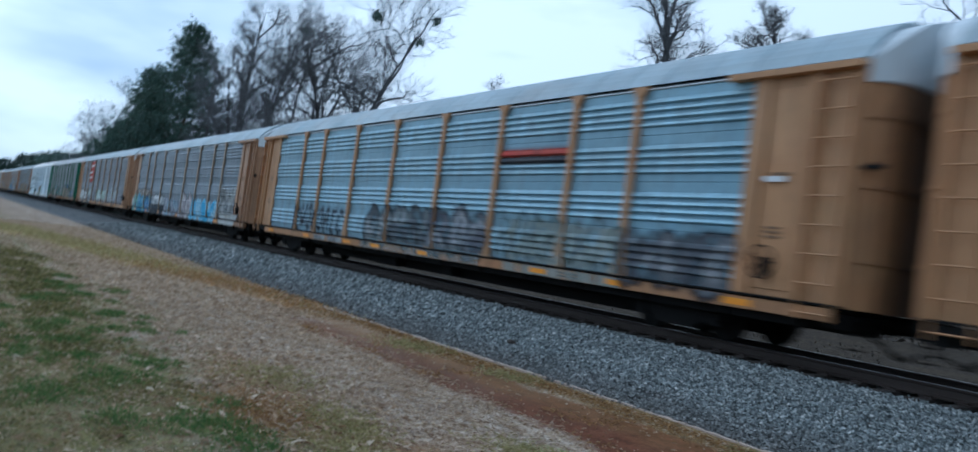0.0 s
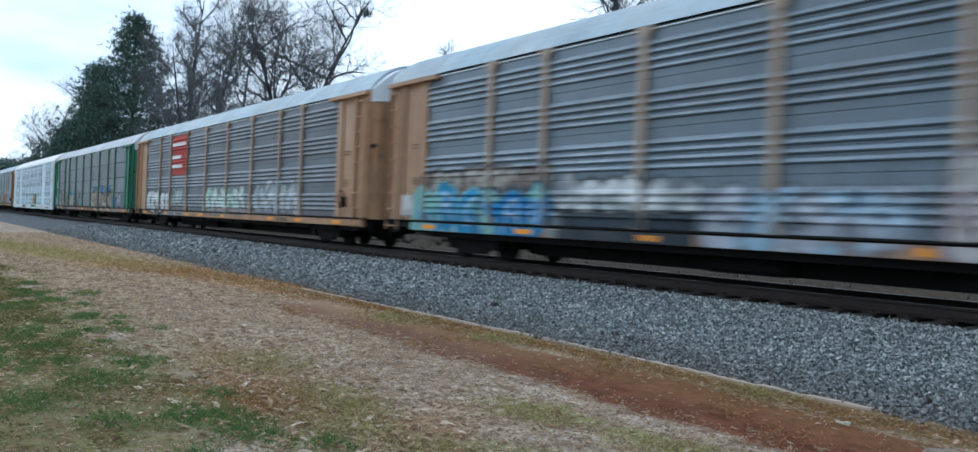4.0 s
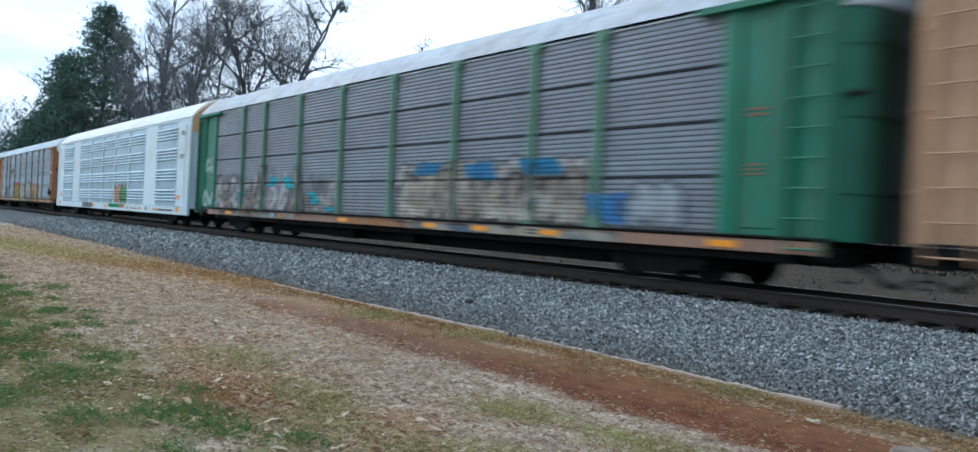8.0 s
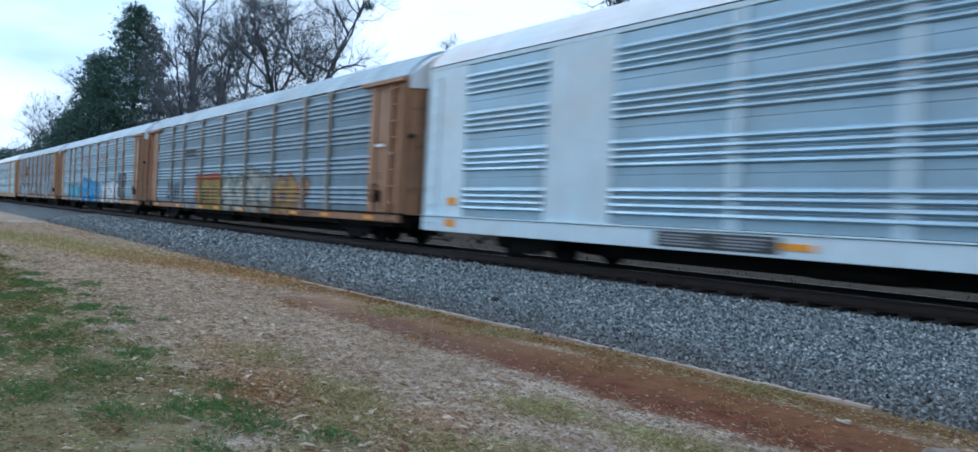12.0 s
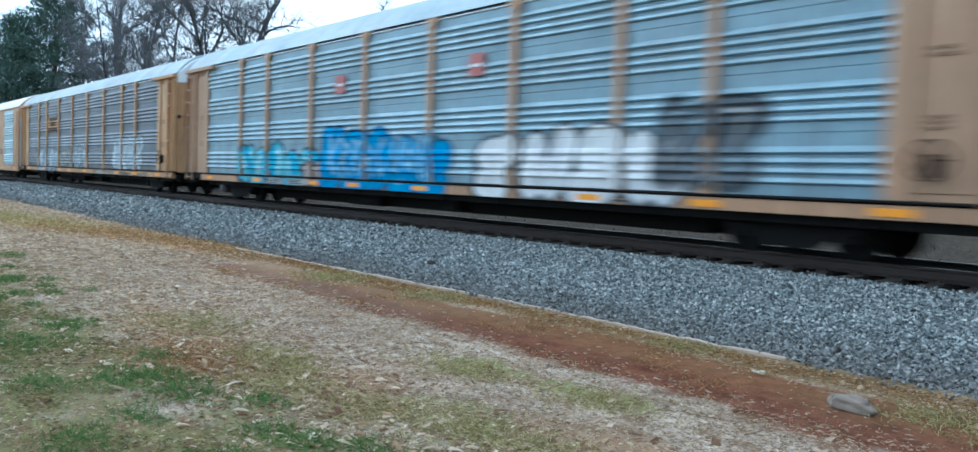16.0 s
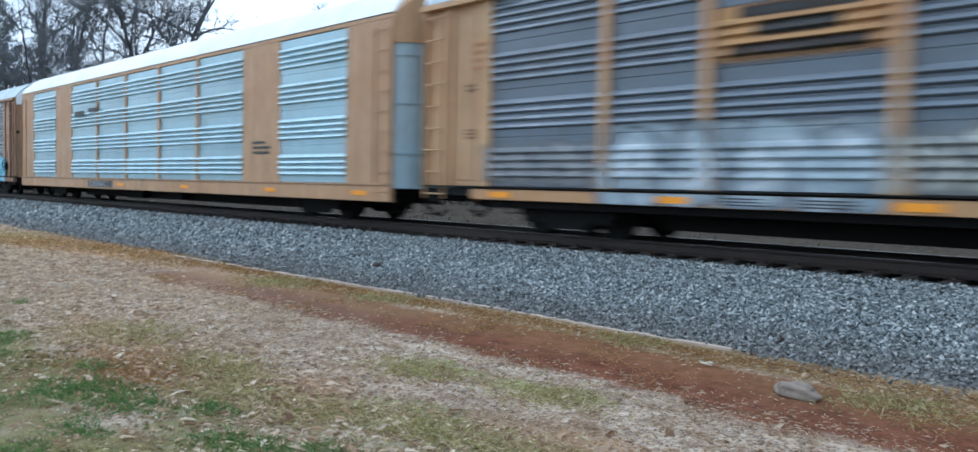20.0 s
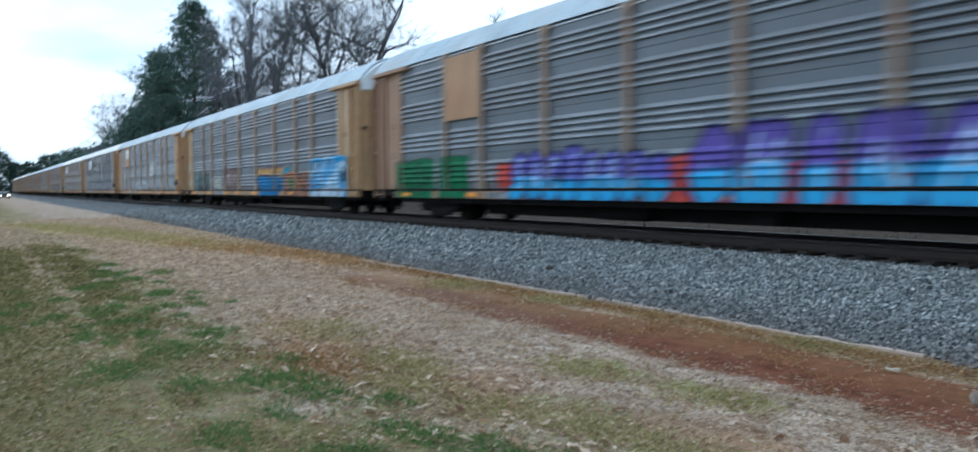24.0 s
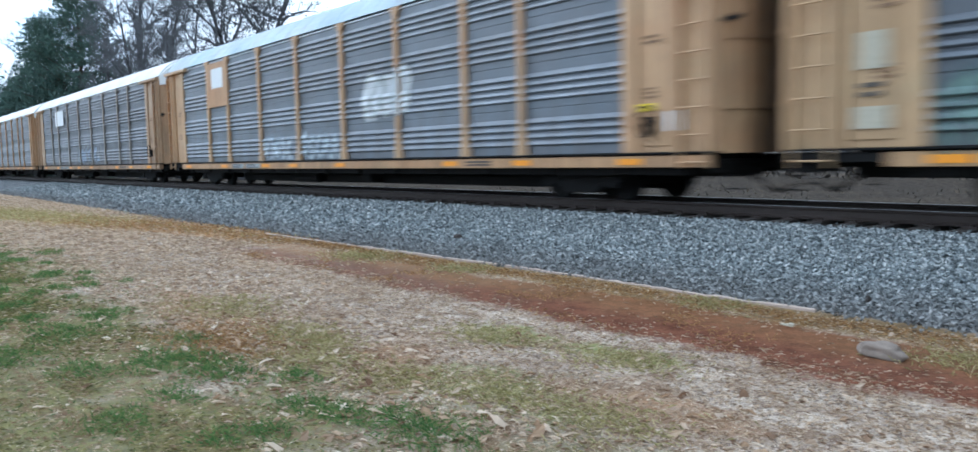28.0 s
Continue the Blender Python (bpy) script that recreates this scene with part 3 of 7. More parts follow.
def wheelset_mesh():
    """Two flanged wheels on an axle, round the y axis."""
    bm = bmesh.new()
    r = 0.356
    for s in (-1, 1):
        y = s * GAUGE
        cylinder_bm(bm, (0, y - 0.065, 0), (0, y + 0.065, 0), r, sides=28)
        cylinder_bm(bm, (0, y - s * 0.095, 0), (0, y - s * 0.062, 0), r + 0.026, sides=28)
        cylinder_bm(bm, (0, y + s * 0.06, 0), (0, y + s * 0.12, 0), 0.12, sides=12)
        for k in range(4):
            a = k * math.pi / 2
            cylinder_bm(bm, (0.22 * math.cos(a), y + s * 0.063, 0.22 * math.sin(a)), (0.22 * math.cos(a), y + s * 0.07, 0.22 * math.sin(a)), 0.045, sides=8)
    cylinder_bm(bm, (0, -1.15, 0), (0, 1.15, 0), 0.075, sides=10)
    return finish(bm, "wheelset")


def coupler_mesh():
    bm = bmesh.new()
    box_bm(bm, 0.0, 1.0, -0.07, 0.07, 0.60, 0.78)
    box_bm(bm, 0.85, 1.16, -0.16, 0.12, 0.54, 0.84)
    box_bm(bm, -0.3, 0.15, -0.35, 0.35, 0.48, 0.86)
    cylinder_bm(bm, (0.2, -0.5, 0.55), (0.9, -0.42, 0.22), 0.025, sides=6)
    cylinder_bm(bm, (0.9, -0.42, 0.22), (1.15, -0.3, 0.35), 0.025, sides=6)
    return finish(bm, "coupler", 0.015)


def underframe_mesh():
    bm = bmesh.new()
    box_bm(bm, -13.1, 13.1, -0.38, 0.38, 0.45, 0.85)
    for y in (-1.42, 1.36):
        box_bm(bm, -11.9, 12.9, y, y + 0.06, 0.50, 0.80)
    box_bm(bm, -8.3, 8.3, -0.6, 0.6, 0.20, 0.46)
    for x in (-8.4, 8.4):
        box_bm(bm, x - 0.4, x + 0.4, -0.42, 0.42, 0.30, 0.46)
    for k in range(-6, 7):
        box_bm(bm, k * 1.9 - 0.06, k * 1.9 + 0.06, -1.5, 1.5, 0.52, 0.80)
    cylinder_bm(bm, (-3.2, -0.8, 0.36), (-1.6, -0.8, 0.36), 0.17, sides=12)
    box_bm(bm, 1.2, 1.75, -1.0, -0.6, 0.25, 0.6)
    cylinder_bm(bm, (-7.5, -0.62, 0.42), (7.5, -0.62, 0.42), 0.025, sides=6)
    return finish(bm, "underframe", 0.0)


def ladder_meshes():
    rail_me = boxes("ladder_rail", (-0.015, 0.015, -0.07, 0.0, 0.62, 4.35), bevel=0.004)
    bm = bmesh.new()
    cylinder_bm(bm, (-0.29, -0.065, 0), (0.29, -0.065, 0), 0.017, sides=6)
    return rail_me, finish(bm, "rung")


def brake_wheel_mesh():
    """A hand brake wheel with spokes on its gear case, facing -y."""
    bm = bmesh.new()
    n = 20
    for k in range(n):
        a, b = 2 * math.pi * k / n, 2 * math.pi * (k + 1) / n
        cylinder_bm(bm, (0.26 * math.cos(a), -0.14, 0.26 * math.sin(a)), (0.26 * math.cos(b), -0.14, 0.26 * math.sin(b)), 0.016, sides=6)
    for k in range(5):
        a = 2 * math.pi * k / 5
        cylinder_bm(bm, (0, -0.12, 0), (0.26 * math.cos(a), -0.14, 0.26 * math.sin(a)), 0.012, sides=5)
    box_bm(bm, -0.07, 0.07, -0.10, 0.0, -0.22, 0.08)
    return finish(bm, "brake_wheel")


def hose_mesh():
    """An air hose hanging in a loop from a car's end, towards +x."""
    bm = bmesh.new()
    rings = []
    for k in range(9):
        a = math.pi * k / 8 * 0.62
        x, z = 0.35 + 0.55 * k / 8, 0.62 - 0.42 * math.sin(a)
        tilt = math.atan2(-0.42 * 0.62 * math.pi * math.cos(a), 0.55)
        rings.append([bm.verts.new((x - math.sin(tilt) * 0.024 * math.sin(u), -0.32 + 0.024 * math.cos(u), z + math.cos(tilt) * 0.024 * math.sin(u))) for u in (math.pi / 3 * s for s in range(6))])
    for p, q in zip(rings, rings[1:]):
        for s in range(6):
            bm.faces.new((p[s], p[(s + 1) % 6], q[(s + 1) % 6], q[s]))
    bm.faces.new(rings[0]), bm.faces.new(rings[-1])
    return finish(bm, "air_hose")


def end_platform_mesh():
    """The step board and grab bars under a car's end, towards +x."""
    bm = bmesh.new()
    box_bm(bm, 0.1, 0.55, -1.45, 1.45, 0.70, 0.76)
    for y in (-1.4, -0.7, 0.7, 1.4):
        box_bm(bm, 0.1, 0.5, y - 0.03, y + 0.03, 0.55, 0.72)
    for s in (-1, 1):
        cylinder_bm(bm, (0.58, s * 1.42, 0.25), (0.58, s * 1.42, 1.2), 0.016, sides=6)
        cylinder_bm(bm, (0.58, s * 1.0, 0.25), (0.58, s * 1.0, 0.76), 0.016, sides=6)
        for z in (0.28, 0.50):
            cylinder_bm(bm, (0.58, s * 1.0, z), (0.58, s * 1.42, z), 0.016, sides=6)
    return finish(bm, "end_platform")


M_BRAKE, M_HOSE, M_PLATFORM = brake_wheel_mesh(), hose_mesh(), end_platform_mesh()
M_LATCH = boxes("door_latch", (-0.17, 0.17, -0.06, 0.0, -0.03, 0.03), (-0.03, 0.03, -0.08, 0.0, -0.07, 0.07), bevel=0.008)
RIDGED = {}
M_POST = post_mesh()
M_ROOF_A, M_ROOF_B = roof_mesh(BODY_END), roof_mesh(13.75, 4.66, 0.84)
M_DOOR_A, M_DOOR_B = end_door_mesh(0.86, 4.23), end_door_mesh(0.80, 4.22)
M_CAP_A, M_CAP_B = end_cap_mesh(4.24, EAVE - 0.04, 0.80), end_cap_mesh(3.98, 4.62, 0.82)
E0, E1 = P_LOW - 0.008, P_TOP + 0.05
M_END_PARTS = (("end_sheet", boxes("end_sheet", (PANEL_END, BODY_END, 0.0, 0.05, E0, E1))),
               ("door_post", boxes("door_post", (PANEL_END, PANEL_END + 0.34, -0.06, -0.002, E0, E1))),
               ("stiffener", boxes("stiffener", (PANEL_END + 1.10, PANEL_END + 1.24, -0.085, -0.002, E0, E1))),
               ("corner_post", boxes("corner_post", (BODY_END - 0.08, BODY_END, -0.05, -0.002, E0, E1))),
               ("end_hatch", boxes("end_hatch", (PANEL_END + 0.42, PANEL_END + 1.04, -0.022, -0.002, 1.0, 4.25), bevel=0.012)))
M_TAGBAR = boxes("lettering", (-0.5, 0.5, -0.006, 0.0, -0.5, 0.5), bevel=0.0)
M_BEAM_A = boxes("head_beam", (PANEL_END - 0.5, BODY_END - 0.02, -0.16, 0.02, P_TOP - 0.06, P_TOP + 0.05))
M_TRUCK, M_WHEELS, M_COUPLER, M_UNDER = truck_mesh(), wheelset_mesh(), coupler_mesh(), underframe_mesh()
M_LRAIL, M_RUNG = ladder_meshes()
M_LRAIL_SLIM = boxes("ladder_rail", (-0.008, 0.008, 0.0, 0.028, 0.75, 4.35), bevel=0.003)
M_RUNG_SLIM = boxes("rung", (-0.28, 0.28, -0.03, -0.015, -0.009, 0.009), bevel=0.003)
SILL_REAR, SILL_FRONT = -PANEL_END - 0.5, BODY_END - 0.12
M_SILL_A = boxes("side_sill", (SILL_REAR, SILL_FRONT, -0.07, 0.05, 0.635, P_LOW - 0.065))
M_ENDSILL_A = boxes("end_sill", (-BODY_END, SILL_REAR - 0.004, -0.04, 0.05, 0.70, P_LOW - 0.065))
M_LEDGE_A = boxes("sill_ledge", (-BODY_END, BODY_END, -0.105, 0.05, P_LOW - 0.040, P_LOW - 0.01), (SILL_REAR, BODY_END, 0.005, 0.045, P_LOW - 0.075, P_LOW - 0.036))
M_CHORD_A = boxes("top_chord", (-BODY_END, BODY_END, 0.015, 0.05, P_TOP + 0.038, EAVE - 0.045))
M_RAIL_A = boxes("top_rail", (-PANEL_END + 0.5, PANEL_END - 0.5, -0.03, 0.05, P_TOP + 0.003, P_TOP + 0.036))
M_SILL_B = boxes("side_sill", (-13.75, 13.75, -0.06, 0.05, 0.50, P_LOW - 0.05))
M_LEDGE_B = boxes("sill_ledge", (-13.75, 13.75, -0.085, 0.05, P_LOW - 0.042, P_LOW - 0.01))
M_CHORD_B = boxes("top_chord", (-13.75, 13.75, -0.02, 0.05, P_TOP + 0.02, 4.62))
M_BLANK_B = boxes("steel_panel", (-0.988, 0.988, -0.02, 0.03, P_LOW - 0.008, P_TOP + 0.018))
M_ENDBLANK_B = boxes("steel_panel", (-0.87, 0.87, -0.02, 0.03, P_LOW - 0.008, P_TOP + 0.018))
M_SPLINE_B = boxes("panel_strip", (-0.09, 0.09, -0.045, 0.0, P_LOW - 0.008, P_TOP + 0.018))
M_JOINT = boxes("course_joint", (-PANEL_END, PANEL_END, -0.006, 0.05, -0.010, 0.014), bevel=0.003)
M_REFLECT = boxes("reflector", (-0.28, 0.28, -0.012, 0.0, -0.055, 0.055), bevel=0.002)
M_DECK = boxes("deck", (-13.1, 13.1, -1.5, 1.5, 0.86, 0.90), (-13.1, 13.1, -1.5, 1.5, 2.75, 2.79))


def sheet_of(width, kind):
    key = (round(width, 2), kind)
    if key not in RIDGED:
        if kind == "fine":
            RIDGED[key] = ridged("side_panel", width, 4, 9, depth=0.010, spread=0.94, seam=0.03)
        elif kind == "bold":
            RIDGED[key] = ridged("side_panel", width, 4, 4, depth=0.07, spread=0.62)
        else:
            RIDGED[key] = ridged("side_panel", width, 4, 4)
    return RIDGED[key]


def side_pose(s, x=0.0):
    """Where a part of a side belongs: s = -1 the side towards the lawn, +1 the far side (turned round)."""
    return pose(s * -x, s * HALF, 0, 0, 0, 0 if s < 0 else 180)


CARS, WHEELSETS = [], []


def running_gear(car):
    for e in (-1, 1):
        t = part("truck", M_TRUCK, BLACK, car, m=pose(e * 10.06, 0, 0))
        for a in (-0.889, 0.889):
            w = part("wheelset", M_WHEELS, BLACK, t, m=pose(a, 0, 0.356))
            WHEELSETS.append((w, a))
        end = pose(13.1, 0, 0) if e > 0 else pose(-13.1, 0, 0, 0, 0, 180)
        part("coupler", M_COUPLER, BLACK, car, m=end)
        part("air_hose", M_HOSE, BLACK, car, m=end)
        part("end_platform", M_PLATFORM, BLACK, car, m=end)
    part("underframe", M_UNDER, BLACK, car)
    part("deck", M_DECK, BLACK, car)


def ladders(car, x, steel, slim=False):
    for s in (-1, 1):
        for e in (-1, 1):
            m = side_pose(s, 0) @ pose(e * x, -0.05, 0)
            frame_ob = part("ladder", M_LRAIL_SLIM if slim else M_LRAIL, steel, car, m=m @ pose(-0.29, 0, 0))
            other = part("ladder_rail", M_LRAIL_SLIM if slim else M_LRAIL, steel, frame_ob, m=pose(0.58, 0, 0))
            if s < 0:
                for k in range(9):
                    part("rung", M_RUNG_SLIM if slim else M_RUNG, steel, frame_ob, m=pose(0.29, 0, 0.72 + 0.445 * k))


def autorack_a(car, label, sheetm, steel, roofm, capm, kind="plain", amber=(), sillm=None, postm=None, doorm=None):
    """The older type: stakes along the side between ridged sheets."""
    tagged(car, label, "autorack car", "cars of the freight train")
    edges = [-PANEL_END, *[-p for p in POSTS[::-1]], *POSTS, PANEL_END]
    sillm = sillm or steel
    for s in (-1, 1):
        for a, b in zip(edges, edges[1:]):
            part("side_panel", sheet_of(b - a, kind), sheetm, car, m=side_pose(s, (a + b) / 2 if s < 0 else -(a + b) / 2))
        for x in (*[-p for p in POSTS], *POSTS):
            part("post", M_POST, postm or steel, car, m=side_pose(s, x))
        part("side_sill", M_SILL_A, sillm, car, m=side_pose(s))
        if kind == "fine":
            for c in (1, 2, 3):
                part("course_joint", M_JOINT, BLACK, car, "dark open joint between courses", m=side_pose(s) @ pose(0, 0, P_LOW + (P_TOP - P_LOW) * c / 4))
        # ledge coloured black in place of the shadow gap under the side sheets
        part("sill_ledge", M_LEDGE_A, BLACK, car, "", m=side_pose(s))
        part("end_sill", M_ENDSILL_A, BLACK, car, m=side_pose(s))
        part("top_chord", M_CHORD_A, CHORD, car, m=side_pose(s))
        part("top_rail", M_RAIL_A, capm, car, m=side_pose(s))
        for e in (-1, 1):
            for nm, me in M_END_PARTS:
                part(nm, me if e > 0 else mirrored(me), steel, car, m=side_pose(s))
            part("head_beam", M_BEAM_A if e > 0 else mirrored(M_BEAM_A), steel, car, m=side_pose(s))
        if s < 0:
            for x in amber:
                part("reflector", M_REFLECT, AMBER, car, "amber reflective strip", m=side_pose(s, x) @ pose(0, -0.072, 0.735))
    part("roof", M_ROOF_A, roofm, car)
    for e in (-1, 1):
        m = pose(e * (BODY_END - 0.02), 0, 0, 0, 0, 0 if e > 0 else 180)
        part("end_door", M_DOOR_A, doorm or steel, car, "grimy end doors with painted gap shade", m=m)
        part("roof_end_cap", M_CAP_A, capm, car, m=m)
    ladders(car, 13.21, steel)
    running_gear(car)
    CARS.append(car)
    return car


MIRROR = {}


def mirrored(me):
    if me.name not in MIRROR:
        c = me.copy()
        c.transform(Matrix.Diagonal((-1, 1, 1, 1)))
        c.flip_normals()
        MIRROR[me.name] = c
    return MIRROR[me.name]


def autorack_b(car, label, sheetm, steel, roofm, capm, doorm, amber=()):
    """The newer type: smooth steel between flush groups of ridged sheets."""
    tagged(car, label, "autorack car", "cars of the freight train")
    spans = [(-12.0, -9.0)] + [(-7.02 + 2.808 * k, -7.02 + 2.808 * (k + 1)) for k in range(5)] + [(9.0, 12.0)]
    for s in (-1, 1):
        for a, b in spans:
            part("side_panel", sheet_of(b - a, "bold"), sheetm, car, m=side_pose(s, (a + b) / 2))
        for x in (-8.01, 8.01):
            part("steel_panel", M_BLANK_B, steel, car, m=side_pose(s, x))
        for x in (-12.872, 12.872):
            part("steel_panel", M_ENDBLANK_B, steel, car, m=side_pose(s, x))
        for k in range(1, 5):
            part("panel_strip", M_SPLINE_B, steel, car, m=side_pose(s, -7.02 + 2.808 * k))
        part("side_sill", M_SILL_B, steel, car, m=side_pose(s))
        part("sill_ledge", M_LEDGE_B, steel, car, m=side_pose(s))
        part("top_chord", M_CHORD_B, steel, car, m=side_pose(s))
        if s < 0:
            for x in amber:
                part("reflector", M_REFLECT, AMBER, car, "amber reflective strip", m=side_pose(s, x) @ pose(0, -0.062, 0.68))
    part("roof", M_ROOF_B, roofm, car)
    for e in (-1, 1):
        m = pose(e * 13.72, 0, 0, 0, 0, 0 if e > 0 else 180)
        part("end_door", M_DOOR_B, doorm, car, m=m)
        part("roof_end_cap", M_CAP_B, capm, car, m=m)
    ladders(car, 13.42, steel, True)
    running_gear(car)
    CARS.append(car)
    return car




def bar(car, name, x0, x1, z0, z1, material, out=0.075, label=""):
    """A flat mark, plate or line of lettering on the side towards the lawn."""
    ob = part(name, M_TAGBAR, material, car, label, side_pose(-1, (x0 + x1) / 2) @ pose(0, -out, (z0 + z1) / 2))
    ob.scale = (x1 - x0, 1, z1 - z0)
    return ob


def lettering(car, x0, x1, z0, z1, lines, material=None, out=0.055):
    """Unreadable stencilled lines."""
    h = (z1 - z0) / lines
    for k in range(lines):
        short = random.uniform(0.0, 0.35) * (x1 - x0)
        bar(car, "lettering", x0, x1 - short, z0 + h * k + h * 0.25, z0 + h * k + h * 0.75, material or DARK_LABEL, out)


ROOF = painted("galvanised_roof", (0.35, 0.435, 0.485), (0.25, 0.245, 0.24), 0.3, 0.5, 0.2).m
CHORD = painted("grimy_eave_steel", (0.075, 0.092, 0.105), (0.03, 0.03, 0.03), 0.5, 0.6, 0.2).m
CAP = painted("pale_end_fascia", (0.70, 0.75, 0.79), (0.30, 0.30, 0.30), 0.3, 0.5, 0.1).m
ROOF_WHITE = painted("white_roof", (0.76, 0.77, 0.77), (0.5, 0.48, 0.45), 0.25, 0.55).m
ROOF_STAINED = painted("stained_pale_roof", (0.52, 0.55, 0.58), (0.20, 0.19, 0.19), 0.6, 0.6, 0.1).m
DOOR_BLUE = painted("weathered_pale_door", (0.36, 0.47, 0.53), (0.25, 0.25, 0.22), 0.5, 0.55).m
TAN = painted("faded_yellow_paint", (0.50, 0.29, 0.145), (0.16, 0.08, 0.045), 0.4, 0.6).m

PALE_RED = plain("worn_red_mark", (0.42, 0.14, 0.13), 0.6, var=0.3, bump=0.05)
CREAM_LABEL = plain("worn_cream_label", (0.46, 0.42, 0.32), 0.7, var=0.4, scale=5, bump=0.05)
SILL_PANEL = plain("worn_pale_panel", (0.36, 0.39, 0.40), 0.7, var=0.35, scale=5, bump=0.05)
GREY_LABEL = plain("worn_grey_lettering", (0.28, 0.29, 0.30), 0.7, var=0.3, bump=0.05)
RUSTY = plain("faded_rust_lettering", (0.34, 0.15, 0.05), 0.7, bump=0.05)
K, W, G2 = (0.02, 0.02, 0.022), (0.72, 0.75, 0.76), (0.30, 0.31, 0.32)
SKYB, TEAL = (0.20, 0.50, 0.72), (0.03, 0.36, 0.42)
RED, GRN = (0.50, 0.06, 0.04), (0.0, 0.26, 0.10)
YEL, BRN = (0.46, 0.27, 0.05), (0.36, 0.19, 0.11)

# ---------------------------------------------------------------- spray paint on the car sides
def paint_material():
    """Matt sprayed paint: pigment and cover are stored on the paint layer's corners."""
    n = Nodes("spray_paint", 0.75)
    n.bsdf.inputs["Specular IOR Level"].default_value = 0.25
    at = n.t.nodes.new("ShaderNodeAttribute")
    at.attribute_name = "pigment"
    worn = n.ramp(n.noise(6.0, detail=5, rough=0.7), (0.28, 0.75), (0.42, 1.0))
    n.color(n.mix(at.outputs["Color"], (0.10, 0.085, 0.075), n.ramp(n.noise(1.0, n.pos((7, 7, 0.3)), detail=5), (0.48, 0.0), (0.80, 0.45))))
    clear = n.t.nodes.new("ShaderNodeBsdfTransparent")
    both = n.t.nodes.new("ShaderNodeMixShader")
    n.put(both.inputs[0], n.math("MULTIPLY", at.outputs["Alpha"], worn))
    n.t.links.new(clear.outputs[0], both.inputs[1])
    n.t.links.new(n.bsdf.outputs[0], both.inputs[2])
    n.t.links.new(both.outputs[0], n.t.nodes["Material Output"].inputs["Surface"])
    return n.m


SPRAY = paint_material()
# skeletons of bubble letters in a unit cell; each is a few bent strokes
BUBBLES = (
    (((0.15, 0.0), (0.12, 0.6), (0.5, 0.95), (0.88, 0.6), (0.85, 0.0)), ((0.2, 0.38), (0.8, 0.38))),
    (((0.85, 0.8), (0.5, 0.98), (0.12, 0.6), (0.2, 0.15), (0.6, 0.0), (0.9, 0.2)),),
    (((0.85, 0.85), (0.3, 0.95), (0.2, 0.62), (0.75, 0.42), (0.8, 0.1), (0.15, 0.05)),),
    (((0.15, 0.0), (0.15, 0.95)), ((0.15, 0.9), (0.8, 0.8), (0.75, 0.52), (0.2, 0.5)), ((0.4, 0.5), (0.9, 0.02))),
    (((0.1, 0.9), (0.9, 0.9)), ((0.5, 0.9), (0.45, 0.0)), ((0.2, 0.08), (0.7, 0.05))),
    (((0.5, 0.95), (0.12, 0.7), (0.15, 0.2), (0.5, 0.02), (0.88, 0.25), (0.85, 0.75), (0.5, 0.95)),),
    (((0.12, 0.95), (0.2, 0.05), (0.52, 0.55), (0.82, 0.05), (0.9, 0.95)),),
    (((0.15, 0.0), (0.18, 0.95)), ((0.85, 0.95), (0.25, 0.5), (0.88, 0.0))),
)
# sharp letters of few straight strokes
PEAKS = (
    (((0.0, 0.0), (0.42, 1.0), (0.6, 1.0), (1.0, 0.0)), ((0.22, 0.30), (0.85, 0.24))),
    (((0.05, 0.1), (0.5, 0.9), (0.62, 0.3)), ((0.5, 0.75), (0.95, 0.35), (0.3, 0.05))),
    (((0.1, 0.5), (0.9, 0.62)), ((0.1, 0.5), (0.3, 0.08), (0.95, 0.12)), ((0.55, 0.6), (0.55, 0.95))),
    (((0.0, 0.0), (0.2, 0.35), (0.55, 0.95), (0.7, 0.4), (1.0, 0.05)), ((0.1, 0.1), (0.6, 0.2))),
)
LETTERS = {
    "C": (((0.88, 0.8), (0.5, 0.98), (0.14, 0.7), (0.14, 0.28), (0.5, 0.02), (0.88, 0.2)),),
    "H": (((0.15, 0.0), (0.15, 1.0)), ((0.85, 0.0), (0.85, 1.0)), ((0.15, 0.5), (0.85, 0.5))),
    "I": (((0.5, 0.0), (0.5, 1.0)),),
    "N": (((0.12, 0.0), (0.12, 1.0), (0.88, 0.0), (0.88, 1.0)),),
    "A": (((0.1, 0.0), (0.5, 1.0), (0.9, 0.0)), ((0.28, 0.36), (0.72, 0.36))),
}


